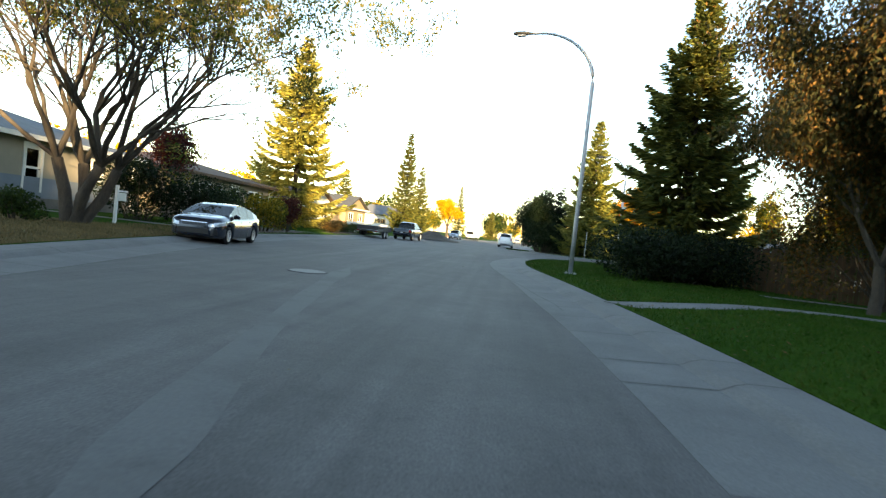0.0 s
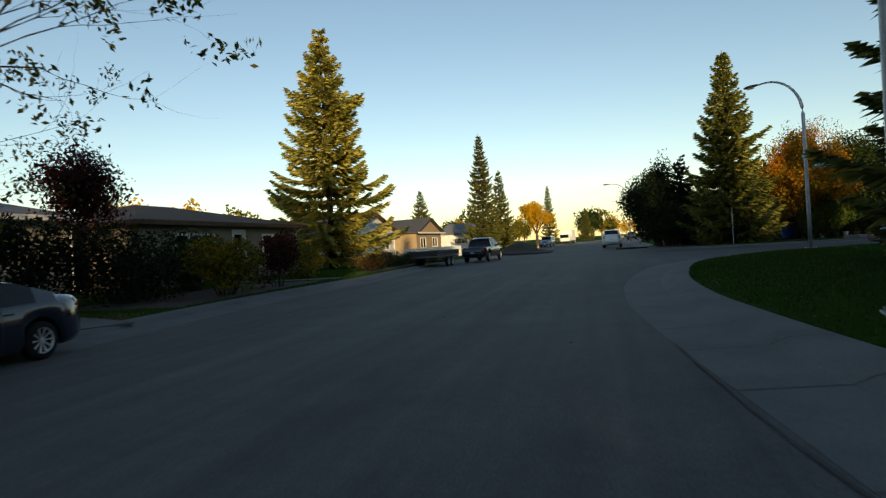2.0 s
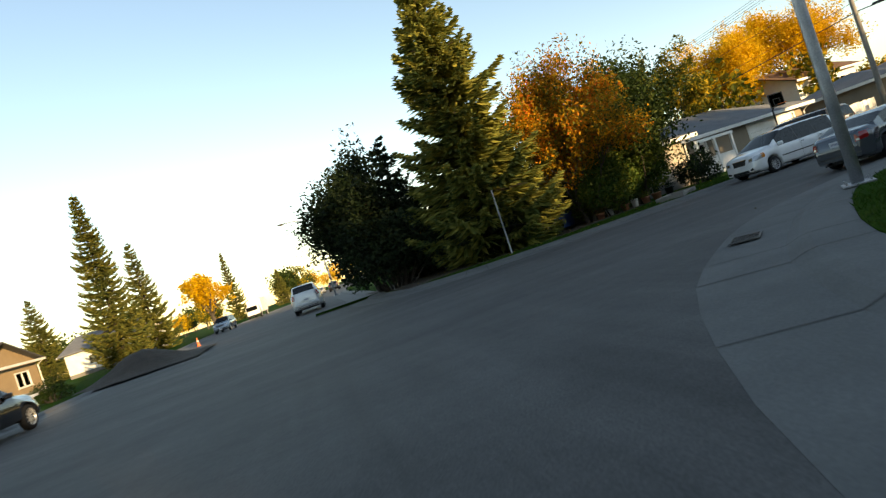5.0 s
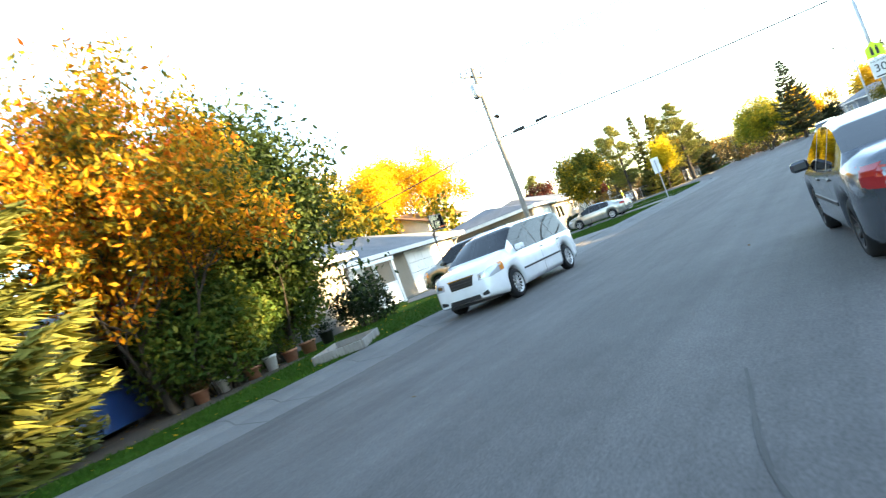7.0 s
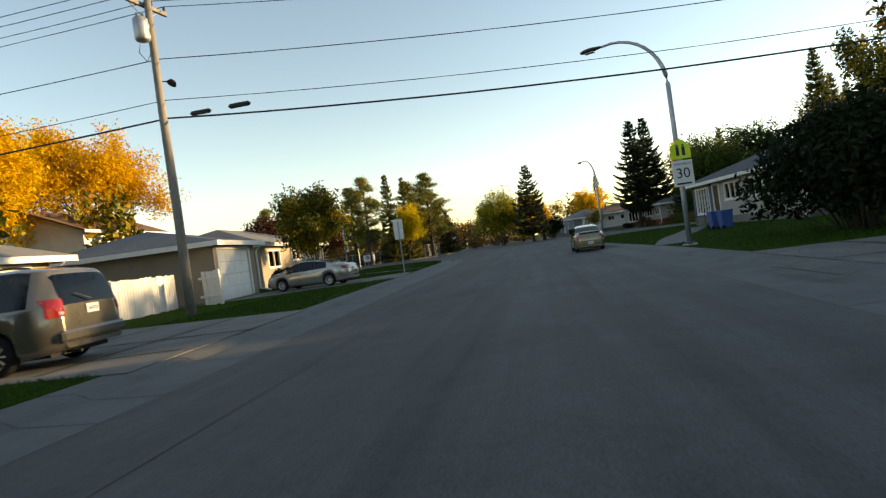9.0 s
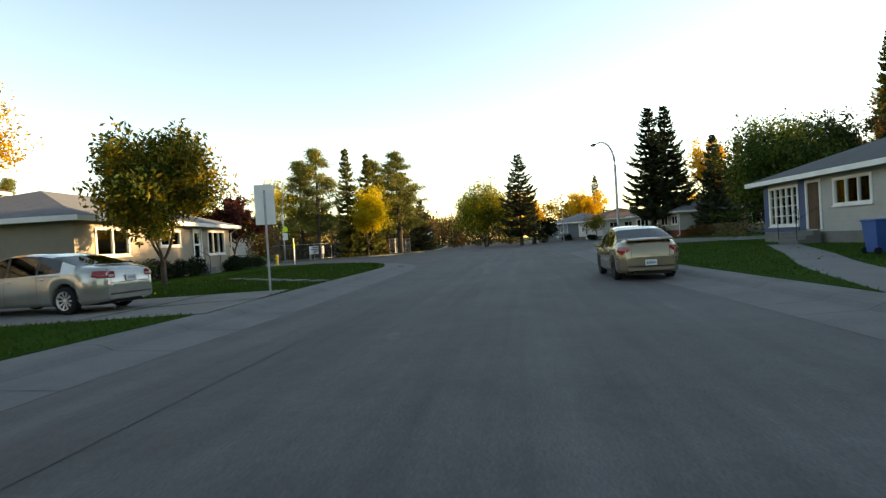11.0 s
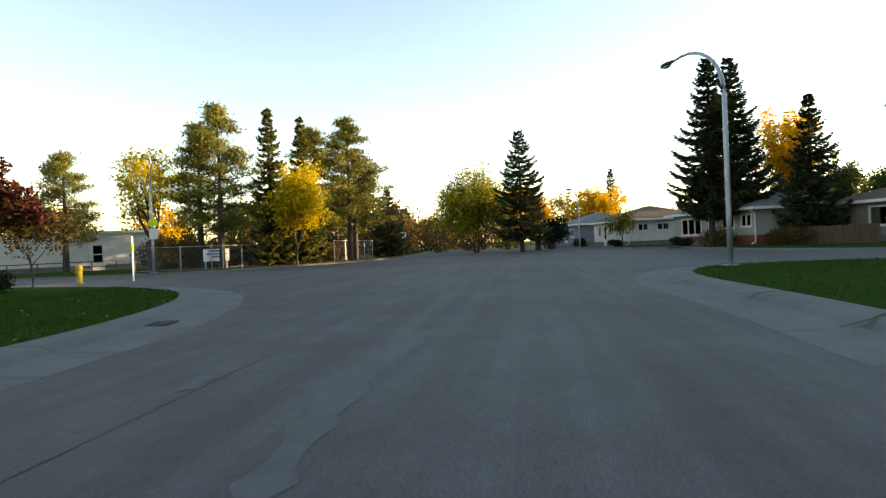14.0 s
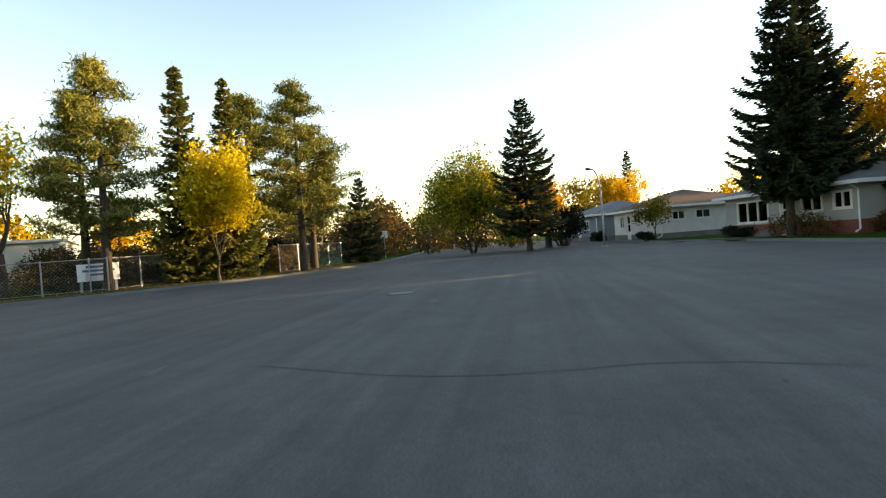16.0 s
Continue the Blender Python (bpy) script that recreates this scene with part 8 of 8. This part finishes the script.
shade_spots += [(x + rng.uniform(-1, 1), y, 1.0) for x, y in ((-12.67, -10.67), (-19.16, -12.60), (-6.38, -20.87), (13.26, -16.50), (14.84, -19.98), (13.76, -25.37), (16.41, -23.50), (13.42, -12.07), (18.39, -16.27), (15.90, -14.60), (64.82, 28.15), (69.52, 25.84), (66.69, 23.51), (72.39, 23.71), (61.14, 26.80), (68.60, 29.52), (78.34, 23.84), (84.55, 23.94), (90.59, 22.42), (94.99, 18.50), (82.11, 18.90), (100.55, 17.19), (106.22, 17.67), (87.83, 15.59), (78.34, 10.55), (77.01, 14.24), (79.66, 6.86), (110.86, 12.50), (112.62, 7.68), (20.49, 1.69), (21.70, -1.81), (22.92, -3.54), (19.65, 5.24), (23.68, -7.10), (29.72, 10.35), (31.01, 6.72), (32.68, 2.18), (34.08, 11.26), (35.81, 6.70), (99.16, 11.84), (104.80, 9.48), (110.72, 9.74), (116.61, 6.25), (122.68, 3.61), (112.95, 14.11), (119.08, 11.40), (18.57, -10.92), (22.09, -3.59), (-4.62, 3.51), (-10.36, 5.94), (-16.77, 3.12), (-8.11, -3.58), (-15.53, -5.55), (-23.11, -2.26), (-2.53, -8.56), (-9.91, -14.04), (-0.91, -18.90), (15.42, 4.80), (17.94, -2.08), (13.64, -4.17), (20.45, 7.15), (15.25, -30.71), (19.67, -27.01), (25.41, 3.82))]
# More unseen trees plug sun leaks; tall trims how high their shade reaches.
shade_spots += [(72.6, 33.4, 0.85), (75.0, 28.0, 0.9), (76.5, 24.0, 0.9), (25.0, 20.0, 0.95), (26.6, 20.2, 0.95), (46.2, 27.0, 1), (27.29, 39.34, 0.5), (32.30, 37.55, 0.5), (29.52, 32.28, 0.55)]
for i, (x, y, tall) in enumerate(shade_spots):
    t = SHADE_TREES[i % len(SHADE_TREES)]
    copy_thing(t, pose(UNIT * x, UNIT * y, UNIT * Z0, 0, 0, 67 * i) @ Matrix.Diagonal((1, 1, tall, 1)))

# ---- far trees, grass blades and fallen leaves ----
def far_trees(name, material, seed, areas, n, label, size=0.42, tall=(6.0, 11.5), mid=0.60):
    """Distant crowns and trunks in one object."""
    rng = np.random.default_rng(seed)
    v4, w = [], Soup()
    weights = np.array([(a[1] - a[0]) * (a[3] - a[2]) for a in areas], float)
    for k in range(n):
        a = areas[rng.choice(len(areas), p=weights / weights.sum())]
        x, y = rng.uniform(a[0], a[1]), rng.uniform(a[2], a[3])
        h = rng.uniform(*tall)
        r = h * rng.uniform(0.26, 0.4)
        m = 700
        d = rng.normal(size=(m, 3))
        d /= np.linalg.norm(d, axis=1)[:, None]
        lump = 1 + 0.35 * np.sin(d[:, :1] * 5 + k) * np.cos(d[:, 1:2] * 4 + 2 * k)
        c = d * rng.uniform(0.35, 1, (m, 1)) ** 0.5 * (r, r, h * (0.96 - mid)) * lump + (x, y, h * mid + LAWN_Z)
        c[:, 2] = np.maximum(c[:, 2], 0.25)
        v, q = leaf_cloud(rng, c, size * h / 11, 0.1, 0, 0.6)
        v4.append(v)
        w.tube([(x, y, -0.1), (x, y, h * 0.6)], [h * 0.02, h * 0.012], 5, False)
    v = np.concatenate(v4)
    ob = thing(name, (0, 0, 0), 0, label, "trees", kind="stuff")
    part("crowns", mesh_of(name, v, np.arange(len(v)).reshape(-1, 4), M[material]), None, ob)["kind"] = "stuff"
    part("trunks", w.mesh(name, M["bark"]), None, ob)["kind"] = "stuff"
FAR = [(-134.3, -18.1, 111.6, 317.2), (-125.4, -42.7, 35.4, 114.4), (0.7, 13.8, 205.5, 315.5), (32.3, 94.5, 127.6, 314.8), (25.2, 60.8, 81.4, 132.2), (115.1, 173.4, 89.0, 182.6), (147.6, 188.8, 74.3, 90.4), (154.1, 233.1, -11.9, 42.4), (166.8, 252.1, 77.3, 171.8), (62.2, 111.4, 110.0, 175.5)]
far_trees("far_green_trees", "leaf_green", 301, FAR, 150, "far belt of dark green trees")
far_trees("far_turning_trees", "leaf_turning", 302, FAR, 110, "far belt of trees turning yellow")
far_trees("far_golden_trees", "leaf_yellow", 303, FAR, 70, "far belt of golden trees")
far_trees("far_bushes", "leaf_brown", 305, [(123.5, 167.7, 55.1, 91.0), (136.0, 163.3, 40.3, 57.5)], 70, "far thicket of brown and green bushes", 0.34, (3.5, 7.5), 0.46)
far_trees("far_street_trees", "leaf_yellow", 304, [(18.0, 26.0, 209.6, 315.2), (31.7, 52.3, 194.8, 314.8), (152.8, 198.4, 51.7, 58.3)], 16, "far golden street trees")


def blades(name, outline, boxes, density, material, label, seed, z=LAWN_Z, h=0.055):
    rng = np.random.default_rng(seed)
    allp = []
    for x0, x1, y0, y1, k in boxes:
        n = int((x1 - x0) * (y1 - y0) * density * k)
        p = np.column_stack([rng.uniform(x0, x1, n), rng.uniform(y0, y1, n)])
        p = p[inside(outline, p)]
        for o in PAVED:
            p = p[~inside(o, p)]
        allp.append(p)
    p = np.concatenate(allp)
    n = len(p)
    a = rng.uniform(0, 6.3, n)
    w = rng.uniform(0.006, 0.014, n)
    hh = h * rng.uniform(0.5, 1.4, n)
    lean = rng.normal(size=(n, 2)) * 0.025
    d = np.column_stack([np.cos(a) * w, np.sin(a) * w])
    v = np.stack([np.column_stack([p - d, np.full(n, z)]), np.column_stack([p + d, np.full(n, z)]), np.column_stack([p + lean, z + hh])], 1).reshape(-1, 3)
    single(name, mesh_of(name, v, np.arange(3 * n).reshape(n, 3), M[material]), None, (0, 0, 0), 0, label, "grass", kind="stuff")
blades("grass_corner", C_OUT, [(7.9, 16.1, 11.6, 46.8, 1.0), (13.4, 20.0, 18.3, 50.3, 0.4), (17.3, 76.5, 41.7, 54.3, 0.35)], 260, "blade", "short mown grass blades", 311)
blades("grass_north", N_OUT, [(11.3, 31.1, 57.6, 62.5, 0.8), (31.0, 54.2, 57.9, 63.4, 0.8), (49.3, 75.9, 58.2, 67.6, 0.7)], 260, "blade", "short mown grass blades", 312)
blades("grass_west", W_OUT, [(-5.2, 2.2, 12.4, 31.2, 0.9)], 240, "dry_blade", "straw-coloured grass blades", 313)
blades("grass_west_green", W_OUT, [(-9.0, -0.5, 30.2, 52.8, 0.6)], 200, "blade", "short grass blades by a kerb", 314)


def fallen(name, boxes, n, material, label, seed, outline=None, z=LAWN_Z + 0.02, size=0.035):
    rng = np.random.default_rng(seed)
    pts = []
    for x0, x1, y0, y1 in boxes:
        p = np.column_stack([rng.uniform(x0, x1, n), rng.uniform(y0, y1, n)])
        if outline is not None:
            p = p[inside(outline, p)]
        pts.append(p)
    p = np.concatenate(pts)
    c = np.column_stack([p, np.full(len(p), z)])
    a = rng.uniform(0, 6.3, len(p))
    u = np.column_stack([np.cos(a), np.sin(a), rng.normal(size=len(p)) * 0.3])
    t = np.column_stack([-np.sin(a), np.cos(a), rng.normal(size=len(p)) * 0.3])
    s = size * rng.uniform(0.5, 1.2, (len(p), 1))
    v = np.stack([c - u * s, c + t * s * 0.6, c + u * s, c - t * s * 0.6], 1).reshape(-1, 3)
    single(name, mesh_of(name, v, np.arange(len(v)).reshape(-1, 4), M[material]), None, (0, 0, 0), 0, label, "leaves", kind="stuff")
fallen("fallen_leaves_school", [(83.8, 112.1, 64.5, 76.2)], 5000, "leaf_yellow", "fallen golden leaves on the verge", 321, np.concatenate([school_in, [(420, 400), (100, 400)]]))
fallen("fallen_leaves_corner", [(8.2, 15.2, 12.6, 44.9), (31.0, 76.4, 43.6, 53.6)], 900, "leaf_brown", "scattered fallen leaves on the lawn", 322, C_OUT)
fallen("fallen_leaves_north", [(11.0, 31.0, 57.2, 65.2), (49.3, 75.9, 58.2, 67.6)], 350, "leaf_yellow", "scattered fallen leaves on the lawn", 323, N_OUT)
fallen("fallen_leaves_west", [(-7.1, 2.1, 13.2, 31.2)], 900, "leaf_brown", "scattered fallen leaves under an elm", 324, W_OUT)
fallen("fallen_leaves_road", [(-1.3, 9.9, 10.9, 48.0), (15.1, 71.5, 47.6, 59.9)], 30, "leaf_brown", "single fallen leaves on the asphalt", 325, None, 0.008, 0.03)
